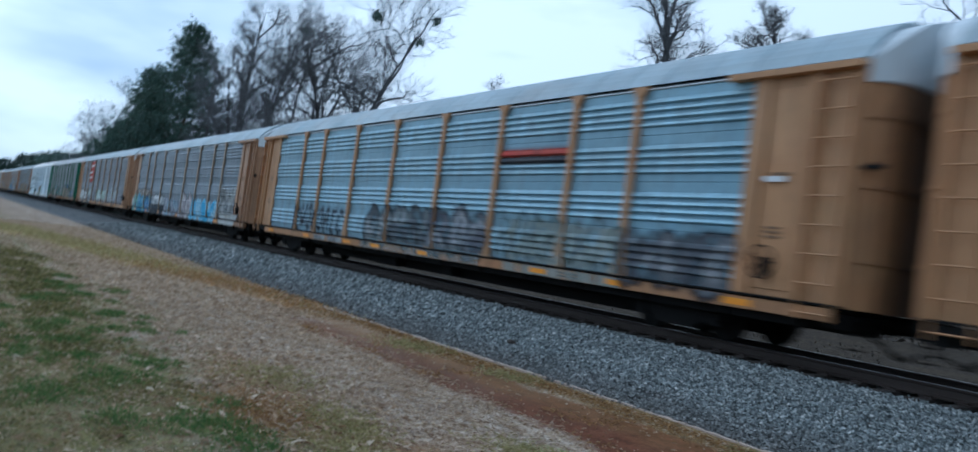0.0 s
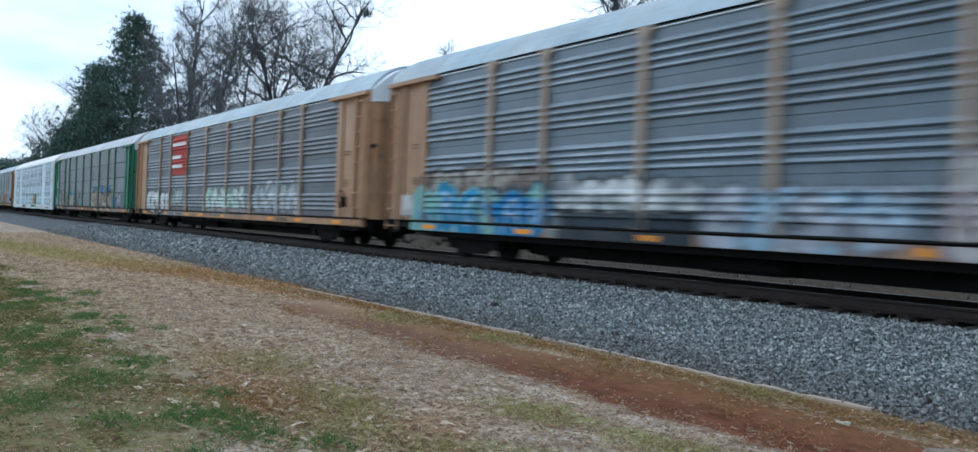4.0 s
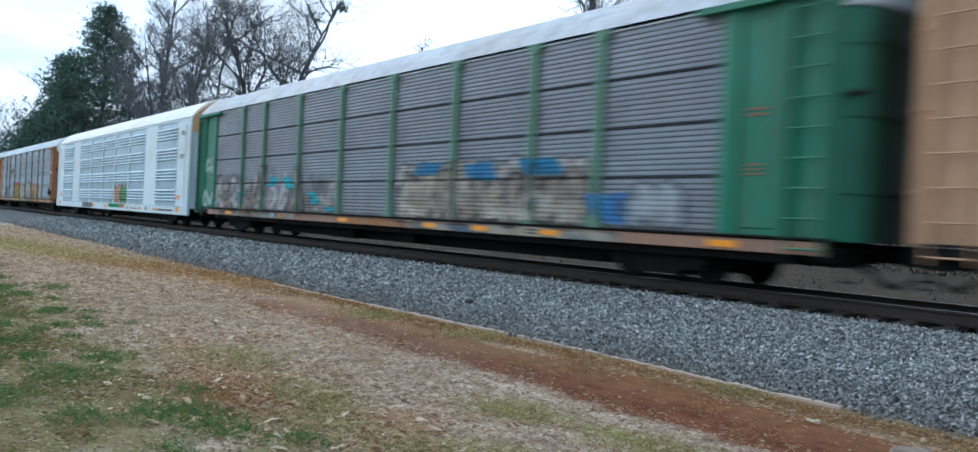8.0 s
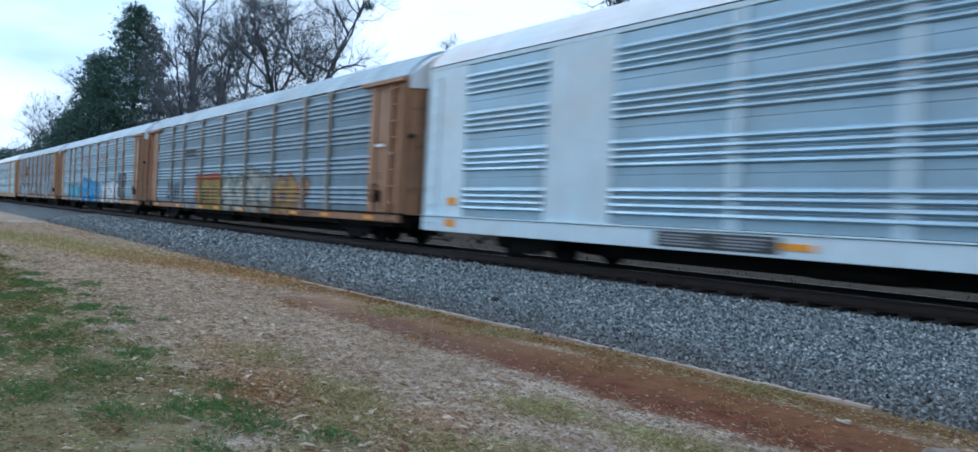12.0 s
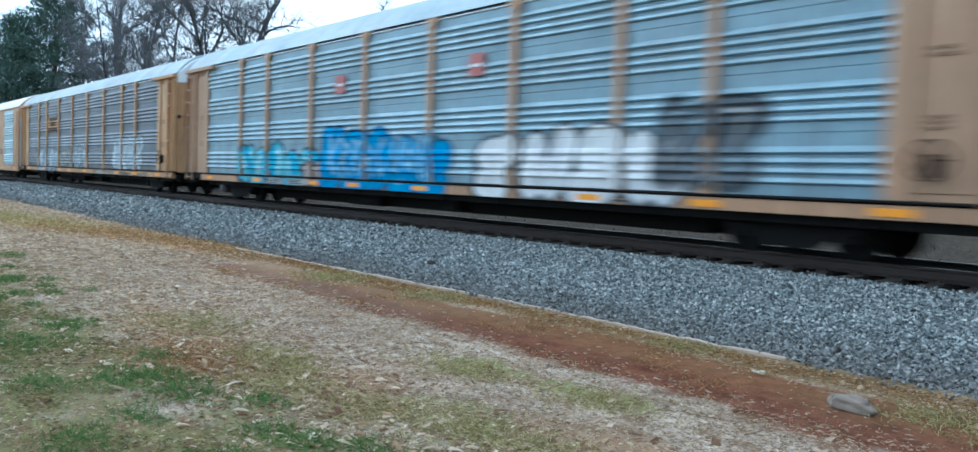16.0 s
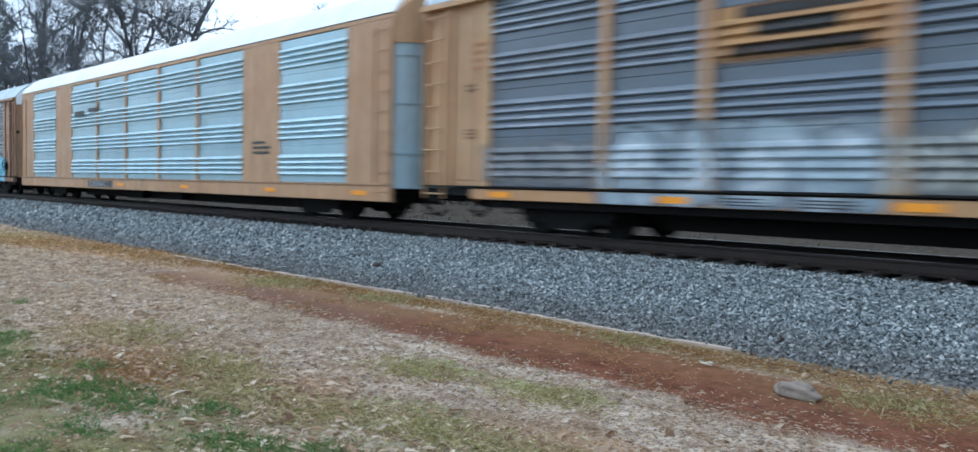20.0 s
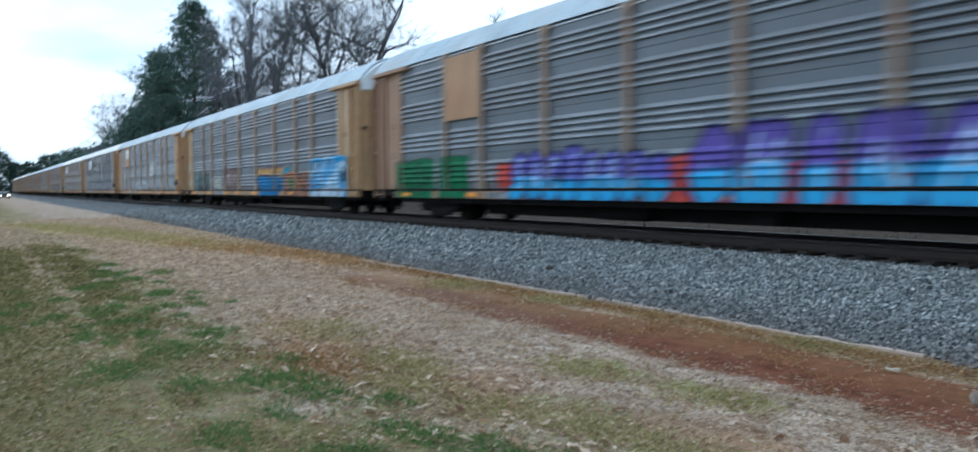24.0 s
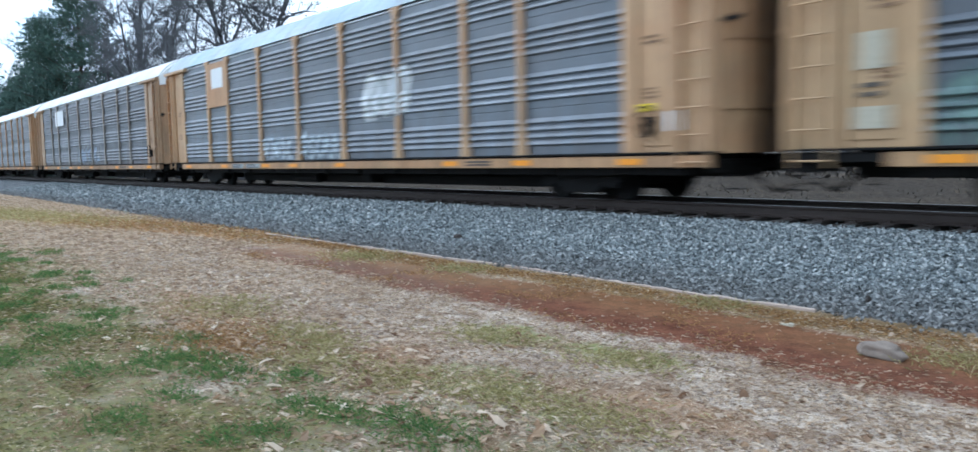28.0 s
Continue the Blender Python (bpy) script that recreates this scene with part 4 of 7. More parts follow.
def side_surface(kind):
    """How far the car's side stands out, and the heights at which it bends, from foot to eave."""
    prof = PROFILES[(9, 0.010) if kind == "g" else (4, 0.07) if kind in "wo" else (4, 0.05)]
    zs = np.array([z for _, z in prof])
    out = np.array([-y for y, _ in prof])
    posts = sorted([-p for p in POSTS] + list(POSTS)) if kind in "ag" else []
    sill = 0.07 if kind in "ag" else 0.06

    def outward(x, z):
        o = np.where(z > P_LOW - 0.02, np.interp(z, zs, out), sill)
        if kind in "ag":
            for p in posts:
                half = 0.086 + 0.10 * np.clip((P_LOW + 0.59 - z) / 0.62, 0, 1)
                o = np.where((np.abs(x - p) < half) & (z > P_LOW - 0.02), 0.0865, o)
            o = np.where((np.abs(x) > PANEL_END) & (z > P_LOW - 0.02), 0.062, o)
        return o

    edges = [e for p in posts for e in (p - 0.19, p - 0.088, p - 0.084, p + 0.084, p + 0.088, p + 0.19)]
    return outward, zs, edges


def stroke_distance(X, Z, strokes):
    d = np.full(X.shape, 9.0)
    for pts in strokes:
        for (ax, az), (bx, bz) in zip(pts, pts[1:]):
            vx, vz = bx - ax, bz - az
            t = np.clip(((X - ax) * vx + (Z - az) * vz) / (vx * vx + vz * vz + 1e-9), 0, 1)
            d = np.minimum(d, np.hypot(X - ax - t * vx, Z - az - t * vz))
    return d


def rounded(pts, rng, wob):
    """Bends a polyline into a soft curve with an uneven touch."""
    pts = [np.array(p) + rng.normal(0, wob, 2) for p in pts]
    for _ in range(2):
        q = [pts[0]]
        for a, b in zip(pts, pts[1:]):
            q += [a * 0.75 + b * 0.25, a * 0.25 + b * 0.75]
        pts = q + [pts[-1]]
    return pts


def lumpy(X, Z, scale, seed):
    """A smooth field of clouds between 0 and 1."""
    rng = np.random.default_rng(int(seed * 10) + 1)
    f = np.zeros(X.shape)
    for k in range(7):
        a, ph = rng.uniform(0, 2 * np.pi), rng.uniform(0, 6.28)
        w = scale * rng.uniform(0.6, 2.2)
        f += np.sin((X * np.cos(a) + Z * np.sin(a)) * w + ph + 1.3 * np.sin(Z * w * 0.7 + ph))
    return 0.5 + f / 9.0


def spray(car, kind, tag, order=0):
    """One sprayed piece. tag: x0, x1, z0, z1, fill, second colour, outline, cover (1 solid, near 0 lines only), seed, and then its manner."""
    x0, x1, z0, z1, fill, second, line, cover, seed, *manner = tag
    manner = manner[0] if manner else "bubble" if cover >= 0.4 else "scrawl"
    rng = np.random.default_rng(int(seed * 100) + 7)
    outward, bends, edges = side_surface(kind)
    m = 0.14
    xs = np.unique(np.round(np.concatenate([np.arange(x0 - m, x1 + m, 0.055), [e for e in edges if x0 - m < e < x1 + m]]), 4))
    lo, hi = max(z0 - m, 0.64), min(z1 + m, P_TOP)
    zs = np.unique(np.round(np.concatenate([np.arange(lo, hi, 0.065), bends[(bends > lo) & (bends < hi)], [0.832, P_LOW + 0.004]]), 4))
    zs = zs[(zs >= lo) & (zs <= hi)]
    X, Z = np.meshgrid(xs, zs, indexing="ij")
    col = np.zeros(X.shape + (3,))
    alpha = np.zeros(X.shape)

    def lay(colour, cov):
        cov = np.clip(cov, 0, 1)
        a = alpha + cov * (1 - alpha)
        k = np.where(a > 1e-4, cov / np.maximum(a, 1e-4), 0)[..., None]
        col[:] = col * (1 - k) + np.asarray(colour) * k
        alpha[:] = a

    soft = lambda d, r, w=0.035: np.clip((r - d) / w + 0.5, 0, 1)
    h, w = z1 - z0, x1 - x0
    cloud = lumpy(X, Z, 2.6, seed)
    if manner in ("block", "bowl", "plate", "slash"):
        # a filled field with an uneven edge, or a straight one
        lean = 0.19 * w * (z1 - Z) / h if manner == "bowl" else 0
        shear = (Z - (z0 + z1) / 2) * (0.9 if int(seed * 10) % 2 else -0.9) if manner == "slash" else 0
        dx = np.abs(X - shear - (x0 + x1) / 2) - w / 2 + lean
        d = np.maximum(dx, np.abs(Z - (z0 + z1) / 2) - h / 2) + (0 if manner == "plate" else 0.12 * (cloud - 0.5))
        lay(line, soft(d, 0.0, 0.05) * cover)
        tone = np.asarray(fill) + (np.asarray(second) - np.asarray(fill)) * np.clip((cloud - 0.45) * 5, 0, 1)[..., None]
        lay(tone, soft(d, -0.03 if manner != "plate" else 0.0, 0.04) * cover)
    else:
        word = manner if manner.isupper() else ""
        n = len(word) or max(2, int(round(w / max(h * (0.78 if manner == "bubble" else 0.6), 0.45))))
        cell = w / n
        thick = min(0.235 * cell, 0.185 * h) * (1.2 if cover >= 1 and not word else 1.0) if manner not in ("scrawl", "marker", "peaks") else 0.03
        strokes = []
        for k in range(n):
            glyph = LETTERS[word[k]] if word else PEAKS[rng.integers(len(PEAKS))] if manner == "peaks" else BUBBLES[rng.integers(len(BUBBLES))]
            up = 0.0 if word else rng.uniform(-0.05, 0.05) * h
            tall = h * (1.0 if word else rng.uniform(0.88, 1.06)) - 2 * thick
            wide = cell * (0.98 if manner == "bubble" else 0.86) - 1.3 * thick
            for pts in glyph:
                pts = [(x0 + cell * k + 0.65 * thick + u * wide + 0.08 * h * (v - 0.5), z0 + thick + up + v * tall) for u, v in pts]
                strokes.append(pts if word or manner == "peaks" else rounded(pts, rng, 0.03 * h))
        d = stroke_distance(X, Z, strokes)
        if manner == "peaks":
            lay(line, soft(d, 0.30, 0.16) * np.clip((cloud - 0.25) * 2.2, 0, 1) * cover)
            lay(np.asarray(fill) + (np.asarray(second) - np.asarray(fill)) * np.clip((cloud - 0.40) * 5, 0, 1)[..., None], soft(d, 0.10, 0.06) * 0.9)
        elif manner in ("scrawl", "marker"):
            lay(fill, soft(d, 0.16, 0.10) * cover * 1.1)
            lay(line, soft(d, 0.032 if manner == "scrawl" else 0.065, 0.04) * 0.9)
        else:
            # a back shade, the outline, the fill in two tones and a few glints
            shade = stroke_distance(X + 0.05, Z + 0.05, strokes)
            lay(line, soft(np.minimum(d, shade), thick + 0.075, 0.04) * min(1.0, 0.35 + 0.6 * cover))
            tone = np.clip((cloud - 0.5) * 6 + 0.5, 0, 1)
            if word or manner == "faded":
                tone = np.clip((z0 + 0.50 * h - Z + 0.18 * h * (cloud - 0.5)) / 0.12, 0, 1)
            lay(np.asarray(fill) + (np.asarray(second) - np.asarray(fill)) * tone[..., None], soft(d, thick + 0.012) * (0.30 + 0.70 * cover))
            glint = stroke_distance(X - 0.045, Z - 0.06, strokes)
            lay(np.minimum(np.asarray(second) * 0.5 + 0.45, 0.9), soft(glint, thick * 0.16, 0.03) * np.clip((cloud - 0.42) * 5, 0, 0.8) * cover)
    alpha *= np.clip((1.1 if cover >= 0.9 else 0.75) + 1.2 * (lumpy(X, Z, 7.0, seed + 3) - 0.35), 0.8 if cover >= 0.9 else 0.4, 1)
    Y = -(HALF + outward(X, Z) + 0.005 + 0.0018 * order)
    nx, nz = X.shape
    idx = np.arange(nx * nz).reshape(nx, nz)
    top = np.maximum(np.maximum(alpha[:-1, :-1], alpha[1:, :-1]), np.maximum(alpha[:-1, 1:], alpha[1:, 1:]))
    step = np.maximum(np.abs(Y[1:, :-1] - Y[:-1, :-1]), np.abs(Y[1:, 1:] - Y[:-1, 1:]))
    keep = (top > 0.03) & (step < 0.02) & ~((zs[:-1] > 0.825) & (zs[1:] < P_LOW + 0.03))[None, :] & ~((zs[:-1] < 0.835) & (zs[1:] > P_LOW - 0.01))[None, :]
    quads = np.stack([idx[:-1, :-1], idx[1:, :-1], idx[1:, 1:], idx[:-1, 1:]], -1)[keep]
    used, quads = np.unique(quads, return_inverse=True)
    if not len(used):
        return
    me = fast_mesh("graffiti", np.stack([X, Y, Z], -1).reshape(-1, 3)[used], quads.reshape(-1, 4))
    rgba = np.concatenate([col, alpha[..., None]], -1).reshape(-1, 4)[used]
    layer = me.color_attributes.new("pigment", "FLOAT_COLOR", "POINT")
    layer.data.foreach_set("color", rgba.astype(np.float32).ravel())
    part("graffiti" if manner != "plate" else "painted_sign", me, SPRAY, car, colour_word(fill) + (" painted sign" if manner == "plate" else " spray-painted graffiti"))


def colour_word(c):
    h, sat, v = colorsys.rgb_to_hsv(*c)
    if sat < 0.3:
        return "pale" if v > 0.35 else "dark grey"
    for limit, word in ((0.05, "red"), (0.12, "orange-brown"), (0.2, "yellow"), (0.45, "green"), (0.54, "teal"), (0.67, "blue"), (0.85, "purple")):
        if h < limit:
            return word
    return "red"


# what is sprayed on each car, by its place in the train
TAGS = {
    1: [(-9.0, -4.5, 0.92, 1.85, (0.20, 0.26, 0.30), G2, (0.025, 0.03, 0.045), 0.2, 1.3, "marker"), (-2.8, 1.6, 0.80, 2.05, (0.09, 0.11, 0.13), (0.22, 0.26, 0.28), (0.025, 0.03, 0.035), 0.8, 4.1), (1.3, 4.2, 0.80, 2.05, (0.11, 0.12, 0.15), (0.20, 0.22, 0.25), (0.025, 0.03, 0.04), 0.8, 5.7),
        (-2.9, 4.0, 0.54, 1.0, (0.34, 0.44, 0.44), (0.45, 0.50, 0.48), G2, 0.25, 3.3, "block"), (5.0, 9.0, 0.56, 1.85, (0.42, 0.48, 0.46), (0.50, 0.52, 0.48), (0.30, 0.36, 0.33), 0.35, 7.2, "block"), (4.6, 9.0, 0.95, 2.0, (0.42, 0.48, 0.46), G2, (0.05, 0.08, 0.07), 0.1, 7.6, "scrawl"), (8.9, 11.7, 0.75, 1.85, (0.10, 0.11, 0.13), (0.20, 0.21, 0.23), (0.03, 0.035, 0.045), 0.75, 8.8)],
    2: [(-13.1, -12.1, 0.92, 1.6, (0.55, 0.52, 0.48), W, (0.5, 0.45, 0.4), 0.6, 0.9, "block"), (-12.0, -6.9, 1.62, 2.15, (0.52, 0.48, 0.43), (0.25, 0.20, 0.17), (0.06, 0.05, 0.05), 0.8, 0.7), (-12.3, -9.3, 0.54, 1.85, (0.22, 0.44, 0.42), (0.03, 0.24, 0.45), (0.30, 0.50, 0.46), 1.0, 2.2), (-9.5, -6.9, 0.54, 1.8, (0.24, 0.44, 0.42), (0.02, 0.19, 0.42), (0.05, 0.14, 0.22), 1.0, 2.9),
        (-6.7, -3.0, 1.15, 1.9, (0.50, 0.54, 0.55), W, (0.10, 0.11, 0.12), 0.75, 3.6), (-6.6, -3.1, 0.56, 1.2, (0.03, 0.045, 0.06), (0.05, 0.07, 0.09), K, 0.9, 2.4, "block"),
        (-2.9, 0.6, 0.58, 1.65, (0.46, 0.50, 0.58), (0.30, 0.48, 0.62), (0.24, 0.26, 0.30), 0.75, 3.1), (1.0, 3.6, 0.6, 2.1, (0.58, 0.58, 0.57), (0.46, 0.42, 0.45), (0.22, 0.20, 0.22), 0.85, 4.4),
        (3.5, 8.5, 0.56, 1.75, (0.10, 0.44, 0.72), (0.30, 0.58, 0.76), (0.40, 0.60, 0.74), 1.0, 5.9), (8.8, 11.4, 1.1, 2.35, (0.10, 0.11, 0.11), (0.30, 0.32, 0.32), (0.62, 0.65, 0.66), 0.7, 6.6), (8.9, 12.3, 0.54, 1.15, (0.62, 0.64, 0.62), (0.50, 0.46, 0.40), (0.05, 0.05, 0.05), 0.9, 6.2, "bowl")],
    3: [(-11.6, -7.2, 0.80, 1.85, W, (0.60, 0.63, 0.62), (0.05, 0.055, 0.06), 0.95, 1.9), (-6.7, -5.1, 1.15, 1.95, (0.42, 0.54, 0.50), (0.50, 0.58, 0.56), G2, 0.6, 2.3), (-3.9, -2.0, 1.1, 1.6, G2, G2, (0.40, 0.44, 0.46), 0.1, 2.9, "scrawl"), (-1.5, 3.4, 0.85, 1.95, (0.50, 0.68, 0.60), (0.60, 0.70, 0.66), (0.34, 0.40, 0.39), 0.75, 3.3), (-1.4, 9.0, 0.86, 1.05, (0.55, 0.42, 0.40), (0.40, 0.30, 0.26), G2, 0.6, 3.9, "block"), (4.4, 8.6, 0.95, 2.15, (0.44, 0.50, 0.53), (0.54, 0.58, 0.60), (0.26, 0.30, 0.33), 0.7, 6.1),
        (-6.88, -4.31, 2.56, 4.46, (0.46, 0.060, 0.050), (0.40, 0.075, 0.065), (0.30, 0.05, 0.045), 1.0, 2.0, "plate"), (-9.8, -6.0, 0.54, 0.83, (0.30, 0.36, 0.38), (0.10, 0.14, 0.16), G2, 0.7, 2.6, "block")],
    4: [(-12.9, -11.8, 0.9, 1.55, (0.30, 0.44, 0.38), (0.02, 0.15, 0.085), (0.40, 0.55, 0.50), 0.35, 2.1, "marker"), (-12.7, -11.9, 2.25, 2.9, (0.30, 0.44, 0.38), (0.02, 0.15, 0.085), (0.40, 0.55, 0.50), 0.3, 5.1, "marker"), (-11.6, -7.4, 0.9, 2.05, (0.46, 0.43, 0.39), (0.26, 0.22, 0.19), (0.055, 0.05, 0.055), 0.6, 1.1, "peaks"), (-7.6, -3.9, 0.9, 2.3, (0.48, 0.47, 0.45), (0.28, 0.25, 0.23), (0.055, 0.05, 0.055), 0.7, 1.5, "peaks"), (-3.8, -1.6, 0.9, 1.95, (0.40, 0.38, 0.36), (0.22, 0.19, 0.18), (0.06, 0.055, 0.055), 0.4, 1.8, "peaks"),
        (-11.9, -11.6, 0.92, 1.25, (0.02, 0.30, 0.36), TEAL, TEAL, 0.8, 4.3, "slash"), (-9.3, -8.8, 1.1, 1.5, (0.02, 0.30, 0.36), TEAL, TEAL, 0.8, 4.5, "slash"), (-6.6, -6.0, 1.68, 2.02, (0.02, 0.30, 0.36), TEAL, TEAL, 0.85, 4.7, "slash"), (-5.4, -4.7, 1.6, 2.02, (0.02, 0.32, 0.40), TEAL, TEAL, 0.9, 4.8, "slash"), (-3.5, -2.9, 1.1, 1.55, (0.02, 0.28, 0.34), TEAL, TEAL, 0.75, 5.8, "slash"), (-2.4, -1.7, 0.92, 1.12, (0.02, 0.24, 0.28), TEAL, TEAL, 0.7, 5.4, "slash"),
        (1.6, 8.5, 1.60, 2.25, (0.30, 0.28, 0.25), (0.50, 0.49, 0.45), (0.12, 0.11, 0.11), 0.6, 5.0), (1.75, 8.5, 0.90, 2.0, (0.50, 0.44, 0.32), (0.22, 0.20, 0.185), (0.07, 0.065, 0.07), 0.75, 2.7), (1.8, 8.4, 0.95, 1.95, (0.46, 0.43, 0.36), (0.30, 0.25, 0.21), (0.08, 0.075, 0.075), 0.45, 3.9, "peaks"),
        (2.5, 3.5, 1.95, 2.25, (0.01, 0.13, 0.28), (0.02, 0.20, 0.34), (0.10, 0.24, 0.34), 0.85, 6.1, "slash"), (4.5, 5.6, 1.80, 2.2, (0.01, 0.14, 0.32), (0.02, 0.18, 0.34), (0.10, 0.24, 0.34), 0.85, 6.4, "slash"), (6.5, 7.7, 1.92, 2.22, (0.01, 0.15, 0.30), (0.02, 0.22, 0.34), (0.10, 0.24, 0.34), 0.85, 6.6, "slash"),
        (-11.4, -5.4, 0.54, 0.83, (0.34, 0.31, 0.27), (0.20, 0.14, 0.10), (0.14, 0.12, 0.11), 0.65, 7.1, "block"), (-1.6, 2.2, 0.54, 0.83, (0.42, 0.19, 0.07), (0.34, 0.20, 0.12), (0.20, 0.12, 0.08), 0.7, 7.3, "block"), (2.4, 9.4, 0.54, 0.83, (0.40, 0.36, 0.27), (0.06, 0.13, 0.20), (0.20, 0.20, 0.18), 0.75, 7.6, "block"),
        (8.6, 9.8, 0.95, 1.55, (0.01, 0.13, 0.36), (0.04, 0.20, 0.42), (0.20, 0.28, 0.36), 0.85, 9.0, "slash"), (9.6, 10.8, 0.95, 1.75, (0.40, 0.44, 0.47), (0.26, 0.28, 0.30), (0.14, 0.15, 0.16), 0.6, 9.4)],
    5: [(1.2, 3.7, 0.55, 1.80, (0.48, 0.33, 0.24), BRN, (0.28, 0.16, 0.10), 1.0, 1.4), (0.5, 2.6, 0.54, 0.90, (0.0, 0.20, 0.08), GRN, GRN, 1.0, 2.2, "block"), (2.7, 4.2, 0.9, 1.85, (0.0, 0.22, 0.09), GRN, BRN, 0.85, 3.2)],
    6: [(-4.9, -1.3, 0.6, 2.15, (0.40, 0.075, 0.04), (0.36, 0.13, 0.06), (0.30, 0.07, 0.05), 0.9, 1.0, "block"), (-4.6, -1.2, 0.58, 1.95, (0.38, 0.245, 0.055), (0.30, 0.19, 0.06), (0.30, 0.20, 0.06), 0.9, 1.2, "block"), (-4.4, -1.5, 0.8, 1.8, (0.5, 0.33, 0.03), YEL, (0.02, 0.13, 0.06), 0.0, 1.7, "scrawl"), (-1.2, 4.5, 0.56, 2.25, (0.44, 0.44, 0.38), (0.34, 0.31, 0.24), (0.07, 0.09, 0.07), 0.85, 3.5), (4.5, 7.5, 0.6, 2.05, (0.36, 0.23, 0.07), (0.30, 0.17, 0.08), (0.26, 0.08, 0.05), 0.85, 6.3),
        (-9.6, -7.4, 1.0, 1.9, G2, G2, (0.06, 0.07, 0.09), 0.1, 8.0, "marker")],
    7: [(-8.7, -3.4, 0.55, 1.85, (0.03, 0.35, 0.54), (0.14, 0.45, 0.55), (0.02, 0.07, 0.12), 1.0, 1.6), (-4.3, -3.1, 0.56, 1.3, (0.40, 0.34, 0.32), (0.30, 0.24, 0.24), (0.05, 0.05, 0.06), 0.9, 2.5), (-3.2, 2.5, 0.54, 2.15, (0.0, 0.24, 0.54), (0.0, 0.29, 0.59), (0.01, 0.08, 0.20), 1.0, 4.2), (-2.9, 1.9, 0.95, 1.95, (0.0, 0.31, 0.64), (0.0, 0.37, 0.68), (0.30, 0.56, 0.76), 0.3, 4.9, "marker"), (3.4, 8.9, 0.55, 2.15, (0.74, 0.77, 0.79), (0.66, 0.69, 0.72), (0.07, 0.08, 0.095), 0.95, 5.5),
        (8.2, 10.2, 1.0, 2.45, (0.16, 0.19, 0.22), (0.1, 0.12, 0.14), (0.05, 0.06, 0.07), 0.6, 7.7)],
    8: [(-11.4, -8.7, 0.95, 1.7, (0.26, 0.27, 0.28), (0.32, 0.33, 0.33), G2, 0.45, 0.6, "block"), (-8.4, -3.9, 0.66, 1.95, (0.36, 0.43, 0.48), (0.42, 0.49, 0.53), (0.24, 0.28, 0.32), 0.55, 0.8, "block"), (-8.5, -3.9, 0.62, 2.0, (0.36, 0.44, 0.49), (0.44, 0.51, 0.56), (0.24, 0.28, 0.32), 0.75, 1.0), (-3.9, -1.6, 0.95, 1.7, (0.38, 0.38, 0.34), G2, (0.44, 0.45, 0.42), 0.35, 2.0, "marker"), (-1.0, 1.8, 0.92, 2.0, (0.40, 0.47, 0.52), (0.32, 0.39, 0.44), (0.34, 0.40, 0.44), 0.7, 3.0, "block"), (-0.9, 1.7, 0.95, 1.95, (0.46, 0.53, 0.58), (0.40, 0.47, 0.52), (0.24, 0.28, 0.31), 0.5, 3.4),
        (2.2, 5.9, 1.0, 1.9, G2, G2, (0.42, 0.44, 0.45), 0.05, 4.0, "scrawl"), (6.2, 10.3, 0.95, 2.35, (0.56, 0.63, 0.69), (0.66, 0.71, 0.75), (0.26, 0.32, 0.36), 0.9, 5.2), (6.4, 10.1, 1.0, 2.3, (0.54, 0.60, 0.66), (0.50, 0.56, 0.62), (0.46, 0.54, 0.60), 0.3, 5.8, "block"), (3.0, 11.0, 0.54, 0.80, (0.50, 0.46, 0.42), (0.36, 0.24, 0.15), G2, 0.5, 5.5, "block")],
    10: [(-5.6, -4.4, 0.8, 1.5, RED, RED, RED, 0.9, 6.0, "block"), (0.1, 1.3, 0.6, 1.5, RED, (0.36, 0.05, 0.05), RED, 0.9, 6.7, "block"), (5.9, 7.2, 0.7, 1.5, RED, (0.36, 0.05, 0.05), RED, 0.9, 7.7, "block"), (1.0, 6.4, 0.54, 1.3, (0.40, 0.04, 0.04), (0.46, 0.07, 0.05), RED, 0.9, 8.2, "block"),
         (-11.4, -9.0, 0.56, 1.75, (0.0, 0.125, 0.045), (0.0, 0.15, 0.055), (0.0, 0.09, 0.032), 1.0, 1.7, "block"), (-11.2, -9.2, 0.7, 1.65, (0.0, 0.3, 0.1), GRN, (0.0, 0.13, 0.05), 0.0, 1.9, "scrawl"), (-8.7, -7.1, 0.6, 1.75, (0.0, 0.12, 0.043), (0.0, 0.145, 0.053), (0.0, 0.085, 0.032), 1.0, 2.7, "block"),
         (-5.0, 0.4, 0.58, 1.74, (0.10, 0.09, 0.38), (0.05, 0.38, 0.72), (0.02, 0.03, 0.12), 1.0, 2.4, "faded"), (0.9, 6.4, 0.58, 1.98, (0.11, 0.08, 0.36), (0.06, 0.40, 0.74), (0.03, 0.03, 0.14), 1.0, 4.6, "CHINA"),
         (9.9, 12.7, 0.56, 1.9, (0.20, 0.52, 0.70), (0.42, 0.68, 0.78), (0.10, 0.28, 0.38), 1.0, 7.0), (10.0, 12.6, 0.6, 1.8, (0.24, 0.55, 0.70), (0.38, 0.64, 0.74), SKYB, 0.8, 7.4, "block")],
